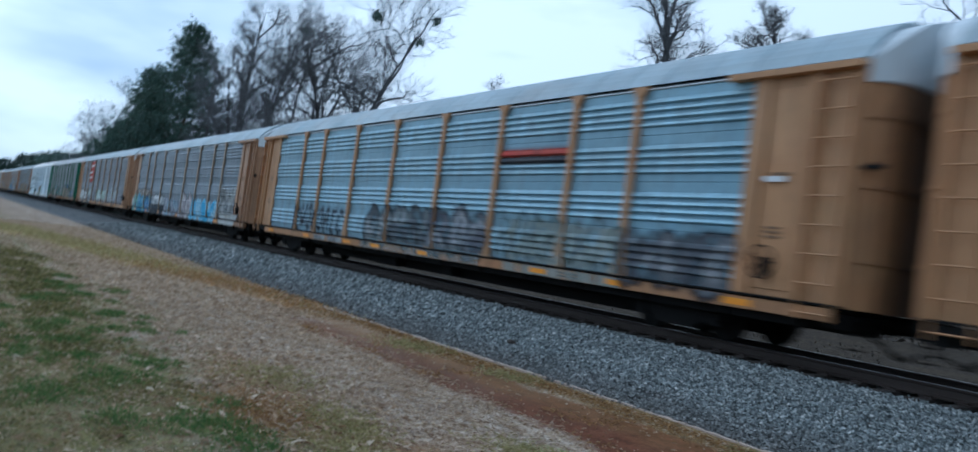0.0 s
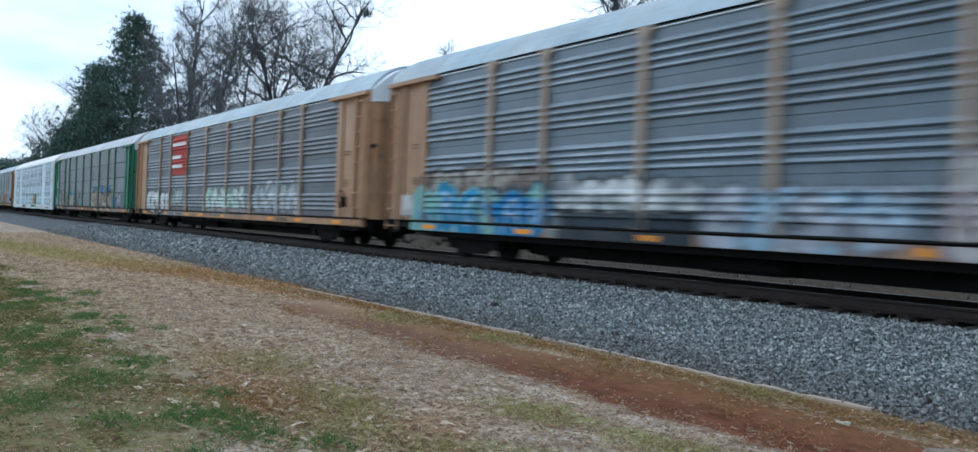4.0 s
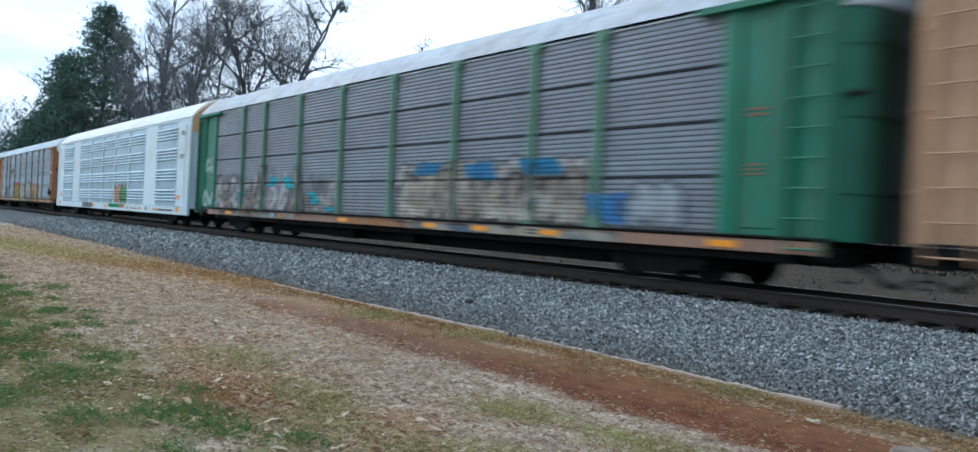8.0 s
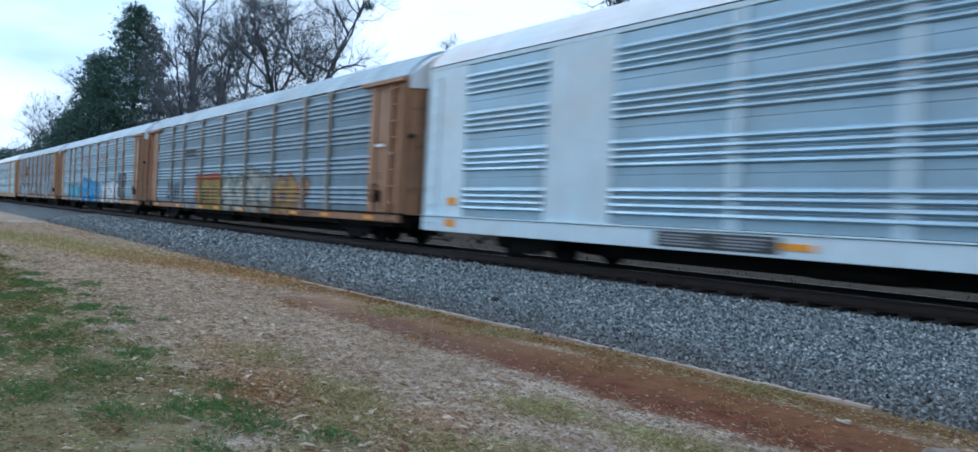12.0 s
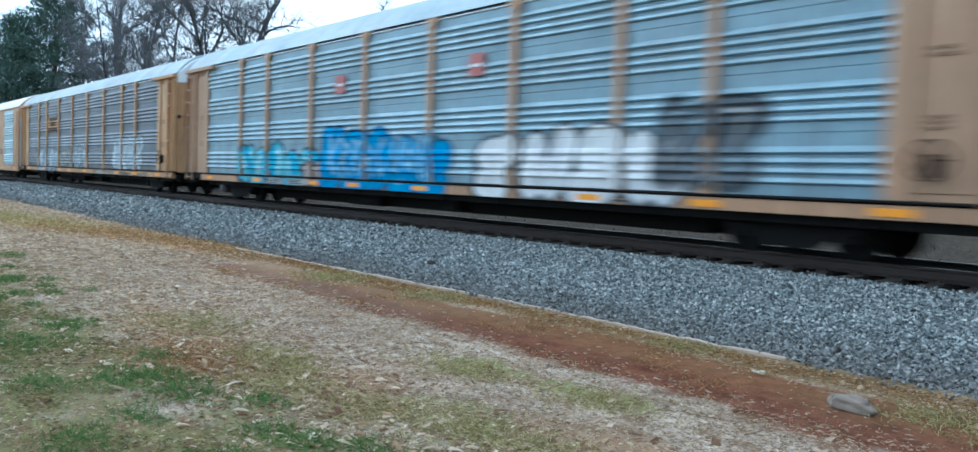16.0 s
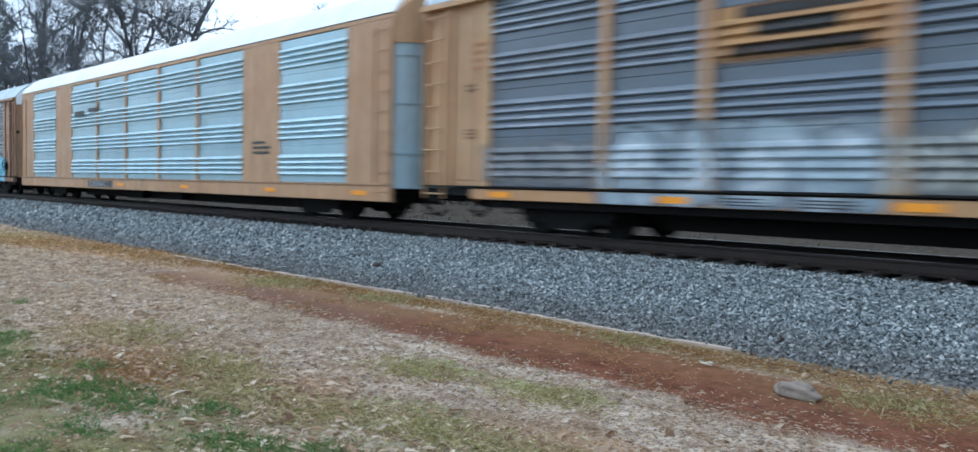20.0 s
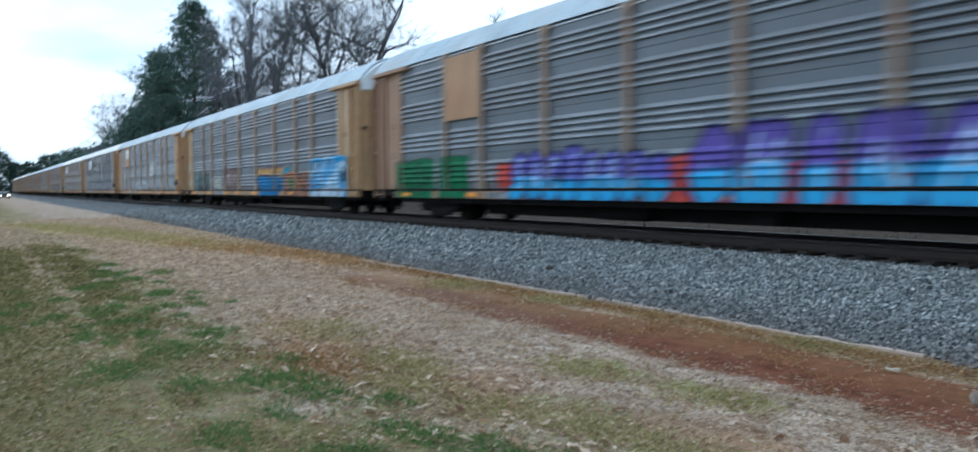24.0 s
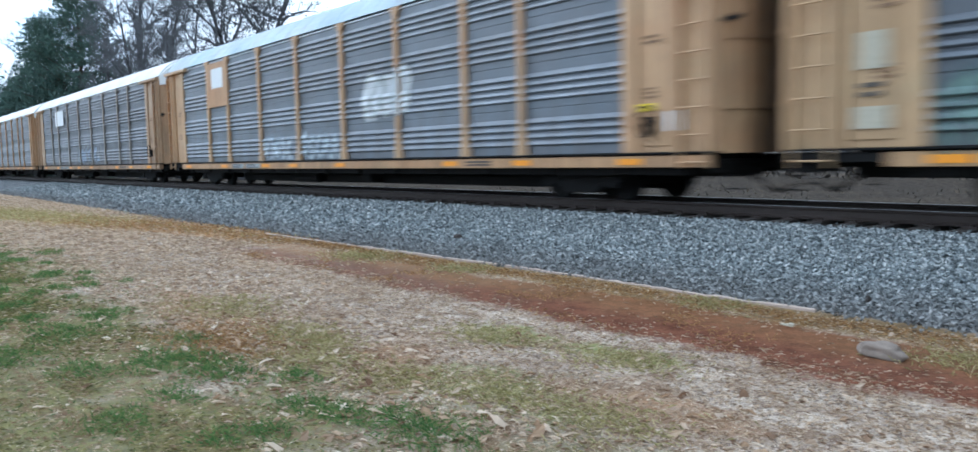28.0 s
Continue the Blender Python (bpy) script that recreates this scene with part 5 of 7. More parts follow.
    11: [(-11.0, -8.9, 0.92, 1.95, (0.10, 0.20, 0.18), G2, (0.20, 0.30, 0.27), 0.35, 1.0, "marker"), (-9.6, -7.2, 0.9, 1.7, (0.03, 0.09, 0.09), (0.06, 0.16, 0.15), K, 0.6, 6.6), (-6.6, -4.4, 0.92, 1.6, (0.46, 0.48, 0.42), (0.52, 0.50, 0.44), G2, 0.8, 1.8, "block"), (-3.4, -1.5, 1.15, 1.75, (0.42, 0.44, 0.54), (0.50, 0.46, 0.52), G2, 0.7, 2.6), (-4.0, -1.0, 0.9, 2.0, (0.20, 0.11, 0.10), (0.22, 0.13, 0.12), BRN, 0.3, 2.8, "block"),
         (6.0, 9.3, 0.56, 1.62, (0.34, 0.12, 0.055), (0.24, 0.13, 0.09), BRN, 0.7, 4.7, "block"), (2.1, 5.9, 1.25, 1.86, (0.52, 0.31, 0.055), (0.50, 0.24, 0.05), (0.13, 0.085, 0.16), 1.0, 3.9), (2.2, 5.8, 1.42, 1.62, (0.48, 0.34, 0.14), (0.13, 0.09, 0.17), (0.13, 0.085, 0.16), 0.7, 4.4, "block"), (5.85, 6.6, 1.55, 1.85, TEAL, (0.02, 0.24, 0.40), TEAL, 0.8, 4.1, "slash"), (6.7, 7.3, 0.92, 1.4, (0.03, 0.24, 0.07), GRN, GRN, 0.75, 4.2, "slash"),
         (2.0, 6.05, 0.54, 1.47, (0.0, 0.155, 0.37), (0.0, 0.125, 0.32), (0.0, 0.10, 0.26), 1.0, 3.4, "bowl"),
         (9.2, 13.0, 0.54, 2.10, (0.02, 0.27, 0.58), (0.10, 0.38, 0.66), (0.42, 0.62, 0.76), 1.0, 5.1, "block"), (9.3, 12.9, 0.6, 2.05, (0.04, 0.31, 0.62), (0.34, 0.56, 0.74), (0.55, 0.70, 0.80), 0.75, 5.6), (9.6, 12.8, 0.54, 0.95, (0.66, 0.74, 0.80), (0.40, 0.56, 0.72), W, 0.8, 5.3, "block")],
    12: [(2.5, 4.8, 1.95, 3.1, W, (0.55, 0.58, 0.6), W, 0.75, 1.5), (2.7, 4.6, 2.05, 3.0, W, (0.60, 0.64, 0.66), W, 0.6, 1.9, "block"), (-4.1, -1.9, 0.92, 1.6, (0.46, 0.55, 0.62), G2, (0.55, 0.60, 0.64), 0.3, 2.5, "marker"), (-1.3, 1.1, 0.92, 1.65, (0.44, 0.52, 0.58), G2, (0.50, 0.56, 0.60), 0.3, 3.6, "marker")],
    13: [(-2.0, 3.0, 1.0, 1.9, (0.3, 0.38, 0.5), G2, G2, 0.4, 1.2)],
    15: [(-6, 4, 0.95, 1.9, (0.45, 0.50, 0.52), G2, K, 0.4, 2.2)],
}
TAG_SHIFT = {2: 0.2, 3: 0.17, 4: 0.18, 5: 0.1, 7: -0.3, 8: -0.42, 10: -0.57, 11: -0.5}
GREY, BROWNED = (0.36, 0.40, 0.43), (0.23, 0.225, 0.22)
# number: kind, sheet colour, metal, steel colour, roof, words
FLEET = {
    0: ("a", GREY, 0.4, (0.58, 0.30, 0.13), ROOF, "galvanised autorack with faded yellow ends"),
    1: ("a", (0.54, 0.80, 0.90), 0.45, (0.60, 0.315, 0.14), ROOF, "blue-grey galvanised autorack with scrawled sides and faded yellow stakes"),
    2: ("a", (0.36, 0.42, 0.46), 0.4, (0.53, 0.31, 0.18), ROOF, "galvanised autorack with pale blue spray paint along its foot"),
    3: ("a", (0.295, 0.31, 0.33), 0.3, (0.60, 0.36, 0.205), ROOF, "grimy grey-brown autorack with a red placard and white tags"),
    4: ("g", (0.31, 0.325, 0.345), 0.3, (0.012, 0.22, 0.128), ROOF_STAINED, "finely ridged grey autorack with dark green ends and cream lettering"),
    5: ("w", (0.56, 0.68, 0.72), 0.5, (0.75, 0.87, 0.92), ROOF_WHITE, "clean white autorack with bright ridged side sheets"),
    6: ("a", (0.39, 0.51, 0.56), 0.36, (0.46, 0.24, 0.12), ROOF, "galvanised autorack with rusty orange ends and yellow spray paint"),
    7: ("a", (0.52, 0.70, 0.76), 0.45, (0.54, 0.33, 0.20), ROOF, "bright galvanised autorack with bold blue and white graffiti"),
    8: ("a", (0.285, 0.315, 0.35), 0.35, (0.62, 0.365, 0.18), ROOF, "dull grey autorack with a yellow emblem and white tags"),
    9: ("o", (0.57, 0.74, 0.76), 0.3, (0.54, 0.315, 0.16), ROOF_WHITE, "tan autorack with bright silver ridged sheets"),
    10: ("a", (0.28, 0.30, 0.315), 0.3, (0.42, 0.25, 0.15), ROOF, "brown-grey autorack with green, purple and sky-blue graffiti"),
    11: ("a", (0.262, 0.275, 0.292), 0.3, (0.60, 0.39, 0.20), ROOF, "grey autorack with a blue bowl and white-blue graffiti"),
    12: ("a", (0.35, 0.36, 0.375), 0.35, (0.64, 0.395, 0.205), ROOF, "grey autorack with a white stencil blot and cream ends"),
    13: ("a", (0.22, 0.225, 0.24), 0.3, (0.52, 0.34, 0.20), ROOF_WHITE, "dark grey autorack with a pale roof and tan ends"),
}

POST_COLOURS = {3: (0.42, 0.31, 0.23), 4: (0.105, 0.255, 0.165), 6: (0.33, 0.28, 0.23), 2: (0.42, 0.33, 0.25), 11: (0.46, 0.33, 0.23), 13: (0.28, 0.25, 0.22), 10: (0.30, 0.215, 0.15)}


def build_train():
    for k in range(22):
        kind, sheet_c, metal, steel_c, roofm, words = FLEET.get(k, ("a", random.choice((GREY, BROWNED, (0.28, 0.29, 0.30))), 0.3, random.choice(((0.50, 0.30, 0.15), (0.44, 0.25, 0.13))), random.choice((ROOF, ROOF_WHITE)), "grimy galvanised autorack with tan ends"))
        car = new("autorack_car")
        dirty = 0.5 if sheet_c[0] < 0.32 else 0.2
        if kind in "wo":
            dirty = 0.0
        sheet_c = tuple(v * (0.74 if kind == "w" else 0.68 if kind == "o" else 0.54) * q for v, q in zip(sheet_c, (0.90, 1.0, 1.10)))
        steel_c = tuple(v * (0.92 if kind == "w" else 0.88) for v in steel_c)
        sheetm = painted("ridged_sheet_steel", sheet_c, (0.125, 0.118, 0.115), 0.15 if kind in "wo" else 0.5, 0.36 if kind in "wo" else 0.46, metal * 0.8 + 0.05, dirty).m
        steel = painted("painted_steel", steel_c, (0.15, 0.085, 0.05) if kind != "w" else (0.5, 0.5, 0.5), 0.2 if kind == "w" else 0.4, 0.55).m
        sillm = painted("sill_paint", tuple(v * q for v, q in zip(steel_c, (1.05, 1.0, 0.92))), (0.12, 0.07, 0.045), 0.5, 0.6, 0.0, 0.25).m
        postm = None
        # end doors carry the shade of the car gap in their colour
        doorm = painted("end_door_shaded_paint", tuple(v * q for v, q in zip(steel_c, (0.94, 0.87, 0.79))), (0.07, 0.045, 0.03), 0.6, 0.65, gap_shade=0.85).m if kind == "a" else None
        if k in POST_COLOURS:
            postm = painted("stake_paint", POST_COLOURS[k], (0.15, 0.11, 0.08), 0.4, 0.6).m
        if kind == "g":
            sillm = painted("sill_paint", (0.36, 0.20, 0.12), (0.12, 0.10, 0.10), 0.6, 0.6).m
            doorm = painted("end_door_shaded_paint", tuple(v * 0.85 for v in steel_c), (0.02, 0.03, 0.022), 0.5, 0.5, gap_shade=0.92).m
            autorack_a(car, words, sheetm, steel, roofm, roofm, "fine", (-9.9, -5.2, -1.0, 3.4, 5.4, 7.7, 11.8), sillm, postm, doorm)
        elif kind == "w":
            autorack_b(car, words, sheetm, steel, roofm, TAN, DOOR_BLUE, (0.05, 6.65, 9.2, -2.95))
        elif kind == "o":
            autorack_b(car, words, sheetm, steel, roofm, TAN, DOOR_BLUE, (-1.8, 3.4, 8.6, 12.6))
        else:
            autorack_a(car, words, sheetm, steel, roofm, CAP if k != 13 else ROOF_WHITE, "plain", (-11.3, -7.5, -3.9, -1.8, 1.15, 6.4, 8.9, 11.8), sillm, postm, doorm)
        details(k, car)
        for order, t in enumerate(sorted(TAGS.get(k, ()), key=lambda tag: tag[3] > 0.84)):
            spray(car, kind, (t[0] + TAG_SHIFT.get(k, 0), t[1] + TAG_SHIFT.get(k, 0), *t[2:]), order)


def details(k, car):
    """The small marks that tell the cars apart."""
    if k < 14 and k not in (5, 9):
        for e in (-1, 1):
            x = e * 12.0 if e > 0 else -12.45
            lettering(car, x + 0.12, x + 0.50, 2.72, 2.90, 2, FAINT, 0.03)
            lettering(car, x + 0.14, x + 0.46, 1.80, 2.02, 3, FAINT, 0.03)
        if k != 4:
            part("brake_wheel", M_BRAKE, BLACK, car, "dark hand brake wheel", side_pose(-1, 12.25) @ pose(0, -0.03, 1.42))
        part("door_latch", M_LATCH, BLACK, car, "", side_pose(-1, 13.85) @ pose(0, 0.04, 2.95))
        # pale stencil panels on the sill
        for x0, x1 in ((-6.75, -5.75), (-5.5, -4.35)):
            bar(car, "stencil_panel", x0, x1, 0.655, 0.815, SILL_PANEL, 0.072, "worn pale stencil panel")
            lettering(car, x0 + 0.08, x1 - 0.08, 0.665, 0.805, 3, DARK_LABEL, 0.080)
        lettering(car, 7.0, 8.2, 0.67, 0.80, 2, DARK_LABEL, 0.076)
    if k == 1:
        spray(car, "a", (4.31, 6.88, 3.30, 3.47, (0.48, 0.06, 0.045), (0.42, 0.07, 0.05), RED, 1.0, 2.4, "plate"), 7)
        spray(car, "a", (4.31, 6.88, 3.14, 3.27, (0.05, 0.055, 0.07), (0.07, 0.07, 0.08), K, 1.0, 2.6, "plate"), 7)
        bar(car, "label_plate", 12.05, 12.45, 2.72, 2.81, WHITE_LABEL, 0.062)
    if k == 3:
        for z, end in ((4.02, -4.5), (3.42, -5.2), (2.98, -5.0)):
            bar(car, "lettering", -6.65, end, z - 0.07, z + 0.08, WHITE_LABEL, 0.062)
    if k == 5:
        bar(car, "data_panel", -5.8, -3.25, 0.55, 0.82, DARK_LABEL, 0.064, "dark data panel")
        lettering(car, -5.7, -4.6, 0.58, 0.79, 4, GREY_LABEL, 0.072)
        lettering(car, -4.4, -3.35, 0.58, 0.79, 4, GREY_LABEL, 0.072)
        bar(car, "label_plate", 4.2, 4.55, 0.62, 0.72, PALE_RED, 0.064)
        bar(car, "label_plate", 7.62, 7.95, 0.62, 0.78, GREY_LABEL, 0.064)
        for z in (0.72, 1.25):
            for x in (-12.45, 12.4):
                bar(car, "reflector", x - 0.2, x + 0.2, z - 0.09, z + 0.09, AMBER, 0.064 if z < 1 else 0.03)
        lettering(car, 12.4, 13.0, 2.9, 3.1, 2, None, 0.03)
        lettering(car, 12.5, 13.1, 3.9, 4.1, 2, None, 0.03)
        lettering(car, 9.6, 12.0, 0.60, 0.74, 1, None, 0.064)
        lettering(car, 5.0, 6.2, 0.62, 0.70, 1, None, 0.064)
    if k == 6:
        bar(car, "label_plate", 12.0, 12.5, 2.72, 2.80, WHITE_LABEL, 0.062)
        lettering(car, -6.6, -4.4, 2.95, 3.35, 2, DARK_LABEL, 0.06)
    if k == 7:
        for x, z in ((-2.6, 3.35), (3.05, 3.4)):
            bar(car, "round_mark", x - 0.24, x + 0.24, z - 0.24, z + 0.24, PALE_RED, 0.062, "small red mark")
            bar(car, "lettering", x - 0.16, x + 0.16, z - 0.05, z + 0.02, WHITE_LABEL, 0.070)
    if k == 8:
        spray(car, "a", (-6.86, -4.33, 2.80, 3.60, (0.44, 0.25, 0.11), (0.40, 0.22, 0.10), BRN, 1.0, 3.0, "plate"), 7)
        spray(car, "a", (-6.5, -4.7, 3.42, 3.58, (0.03, 0.03, 0.03), (0.05, 0.05, 0.05), K, 0.9, 3.6, "plate"), 8)
        spray(car, "a", (-6.2, -5.0, 3.14, 3.32, (0.03, 0.03, 0.03), (0.05, 0.05, 0.05), K, 0.9, 3.7, "plate"), 8)
        spray(car, "a", (-6.6, -4.6, 2.86, 3.02, (0.04, 0.035, 0.03), (0.06, 0.05, 0.05), K, 0.85, 3.8, "plate"), 8)
        lettering(car, -12.1, -11.75, 3.1, 3.7, 4, RUSTY, 0.062)
    if k == 9:
        lettering(car, -6.5, -5.3, 3.2, 3.55, 1, DARK_LABEL, 0.085)
        lettering(car, -5.0, -3.9, 3.3, 3.6, 1, DARK_LABEL, 0.085)
        bar(car, "data_panel", -5.1, -2.6, 0.56, 0.80, DARK_LABEL, 0.064, "dark data panel")
        lettering(car, -5.0, -2.7, 0.58, 0.78, 4, GREY_LABEL, 0.072)
        lettering(car, 7.6, 8.6, 1.6, 2.0, 3, None, 0.03)
    if k == 10:
        bar(car, "placard", -8.79, -7.08, 2.75, 4.46, TAN, 0.075, "tan painted placard")
    if k == 11:
        bar(car, "label_plate", -12.55, -12.15, 1.95, 2.45, CREAM_LABEL, 0.04, "worn pale label")
        bar(car, "label_plate", -12.6, -12.1, 1.15, 1.45, CREAM_LABEL, 0.04, "worn pale label")
        lettering(car, -12.5, -12.15, 1.55, 1.8, 2, None, 0.05)
    if k == 12:
        bar(car, "placard", -8.79, -7.08, 2.88, 4.46, TAN, 0.075, "tan painted placard")
        bar(car, "label_plate", -8.4, -7.3, 3.55, 4.25, WHITE_LABEL, 0.083, "white and teal label")
        bar(car, "label_plate", 11.95, 12.35, 1.60, 1.73, YELLOW_LABEL, 0.035, "yellow label")
        bar(car, "label_plate", 12.62, 12.98, 1.25, 1.58, WHITE_LABEL, 0.065, "white label")
    if k in (13, 14):
        bar(car, "placard", -7.5, -5.2, 3.3, 4.2, WHITE_LABEL, 0.075, "white placard")


build_train()

# ---------------------------------------------------------------- trees
# bark and twig colours are lightened to stand for haze over the distance
BARK = plain("grey_bark", (0.070, 0.068, 0.070), 0.95, scale=3)
TWIG = plain("fine_twigs", (0.155, 0.158, 0.168), 0.95, scale=3)
PINE_BARK = plain("pine_bark", (0.08, 0.055, 0.04), 0.95, scale=3)


def needles_material():
    n = Nodes("pine_needles", 0.75)
    g = n.island()
    # paler, bluer greens hold the distance haze in the needle colour
    n.color(n.ramp(g, (0.0, (0.045, 0.092, 0.080)), (0.6, (0.085, 0.152, 0.122)), (1.0, (0.13, 0.20, 0.15))))
    return n.m


def brush_material():
    n = Nodes("bare_brush", 0.95)
    g = n.island()
    n.color(n.ramp(g, (0.0, (0.05, 0.042, 0.036)), (0.7, (0.10, 0.085, 0.07)), (1.0, (0.16, 0.12, 0.085))))
    return n.m


NEEDLES, BRUSH = needles_material(), brush_material()


class Limbs:
    """Gathers tapered tubes into one mesh."""

    def __init__(self):
        self.v, self.f = [], []

    def tube(self, pts, radii, sides):
        base = len(self.v)
        for k, (p, r) in enumerate(zip(pts, radii)):
            d = (pts[min(k + 1, len(pts) - 1)] - pts[max(k - 1, 0)]).normalized()
            a = d.orthogonal().normalized()
            b = d.cross(a)
            for s in range(sides):
                t = 2 * math.pi * s / sides
                self.v.append(p + (a * math.cos(t) + b * math.sin(t)) * r)
        for k in range(len(pts) - 1):
            for s in range(sides):
                q = (s + 1) % sides
                self.f.append((base + k * sides + s, base + k * sides + q, base + (k + 1) * sides + q, base + (k + 1) * sides + s))

    def mesh(self, name):
        return mesh_from(name, [tuple(p) for p in self.v], self.f, True)


def curve_points(rng, start, way, length, n, bend, lift):
    pts, d = [start.copy()], way.normalized()
    for _ in range(n):
        d = (d + Vector((rng.gauss(0, bend), rng.gauss(0, bend), rng.gauss(0, bend) + lift))).normalized()
        pts.append(pts[-1] + d * (length / n))
    return pts


def bare_tree(x, y, height, spread, seed, label, stems=1, first=0.3, gnarl=0.22, limbs=13, lean=0.0, rise=0.8, fine=8, straight=0.05, mistletoe=0, stout=1.0):
    rng = random.Random(seed)
    trunk, crown = Limbs(), Limbs()
    heads = []

    def grow(at, way, length, r, level):
        if level == 4:
            # a twig: one slim tapering sliver
            d = (way.normalized() + Vector((0, 0, 0.15))).normalized() * length
            a = d.orthogonal().normalized() * max(r, 0.007)
            b = d.cross(a).normalized() * max(r, 0.007)
            k = len(crown.v)
            crown.v += [at + a, at - a * 0.5 + b * 0.87, at - a * 0.5 - b * 0.87, at + d]
            crown.f += [(k, k + 1, k + 3), (k + 1, k + 2, k + 3), (k + 2, k, k + 3)]
            return
        n = (0, 6, 5, 3)[level]
        pts = curve_points(rng, at, way, length, n, gnarl * (0.8 if level == 1 else 1.2), (0.0, 0.05, 0.035, 0.03)[level])
        crown.tube(pts, [max(r * (1 - 0.8 * k / n), 0.012) for k in range(n + 1)], (0, 6, 4, 3)[level])
        if level == 1:
            heads.append(pts[-2])
        kids = (0, 9, 7, fine)[level]
        for k in range(kids):
            u = 0.2 + 0.79 * (k + rng.random() * 0.8) / kids
            j = min(int(u * n), n - 1)
            p = pts[j].lerp(pts[j + 1], u * n - j)
            along = (pts[j + 1] - pts[j]).normalized()
            side = Vector((rng.gauss(0, 1), rng.gauss(0, 1), rng.gauss(0.15, 0.7))).normalized()
            grow(p, along * rng.uniform(0.5, 0.9) + side * rng.uniform(0.7, 1.1) + Vector((0, 0, 0.12)), length * rng.uniform(*((0, 0), (0.50, 0.85), (0.45, 0.75), (0.55, 0.95))[level]) * (1.12 - 0.4 * u), r * (1 - 0.75 * u) * 0.47 + 0.0045, level + 1)

    for s in range(stems):
        a = 2 * math.pi * s / stems + rng.random()
        start = Vector((0.5 * math.cos(a), 0.5 * math.sin(a), -0.3)) if stems > 1 else Vector((0, 0, -0.3))
        tilt = Vector((0.16 * math.cos(a), 0.16 * math.sin(a), 1)) if stems > 1 else Vector((lean, 0, 1))
        h = height * (1 if s == 0 else rng.uniform(0.75, 0.95))
        n = 9
        r = height * 0.0155 * stout / stems ** 0.4
        pts = curve_points(rng, start, tilt, h * 0.90, n, straight, 0.05)
        heads.append(pts[-1])
        trunk.tube(pts, [r * (1 - 0.88 * k / n) * (1.35 if k == 0 else 1) for k in range(n + 1)], 8)
        count = max(limbs // stems, 5)
        for k in range(count):
            u = first + (0.98 - first) * (k + rng.random() * 0.5) / count
            j = min(int(u * n), n - 1)
            p = pts[j].lerp(pts[j + 1], u * n - j)
            a = 2.4 * k + rng.uniform(-0.5, 0.5)
            grow(p, Vector((math.cos(a), math.sin(a), rise * rng.uniform(0.5, 1.5))), spread * rng.uniform(0.75, 1.1) * (1.08 - 0.42 * u), r * (1.0 - 0.7 * u) * 0.74, 1)
    tree = new("bare_tree")
    tagged(tree, label, "tree")
    tree.location = (x, y, 0.1)
    part("trunk", trunk.mesh("trunk"), BARK, tree)
    part("crown", crown.mesh("crown"), TWIG, tree, "bare winter branches")
    heads.sort(key=lambda p: -p.z)
    for k in range(mistletoe):
        verts, faces = [], []
        p = heads[k] + Vector((rng.uniform(-0.4, 0.4), rng.uniform(-0.4, 0.4), rng.uniform(-1.0, 0.2)))
        for _ in range(90):
            q = Vector((rng.gauss(0, 1), rng.gauss(0, 1), rng.gauss(0, 1))).normalized() * rng.uniform(0.1, 0.55)
            clump(verts, faces, p + q, 0.28, rng, 4)
        part("mistletoe", mesh_from("mistletoe", verts, faces), NEEDLES, tree, "dark round ball of mistletoe")
    return tree


def clump(verts, faces, p, size, rng, count=5):
    """A spray of needles: thin blades round one point."""
    for _ in range(count):
        d = Vector((rng.gauss(0, 1), rng.gauss(0, 1), rng.gauss(0.25, 0.8))).normalized() * size * rng.uniform(0.6, 1.1)
        w = d.orthogonal().normalized() * size * 0.085
        b = len(verts)
        verts += [tuple(p - w * 0.4), tuple(p + w * 0.4), tuple(p + d * 0.6 + w), tuple(p + d), tuple(p + d * 0.6 - w)]
        faces.append((b, b + 1, b + 2, b + 3, b + 4))


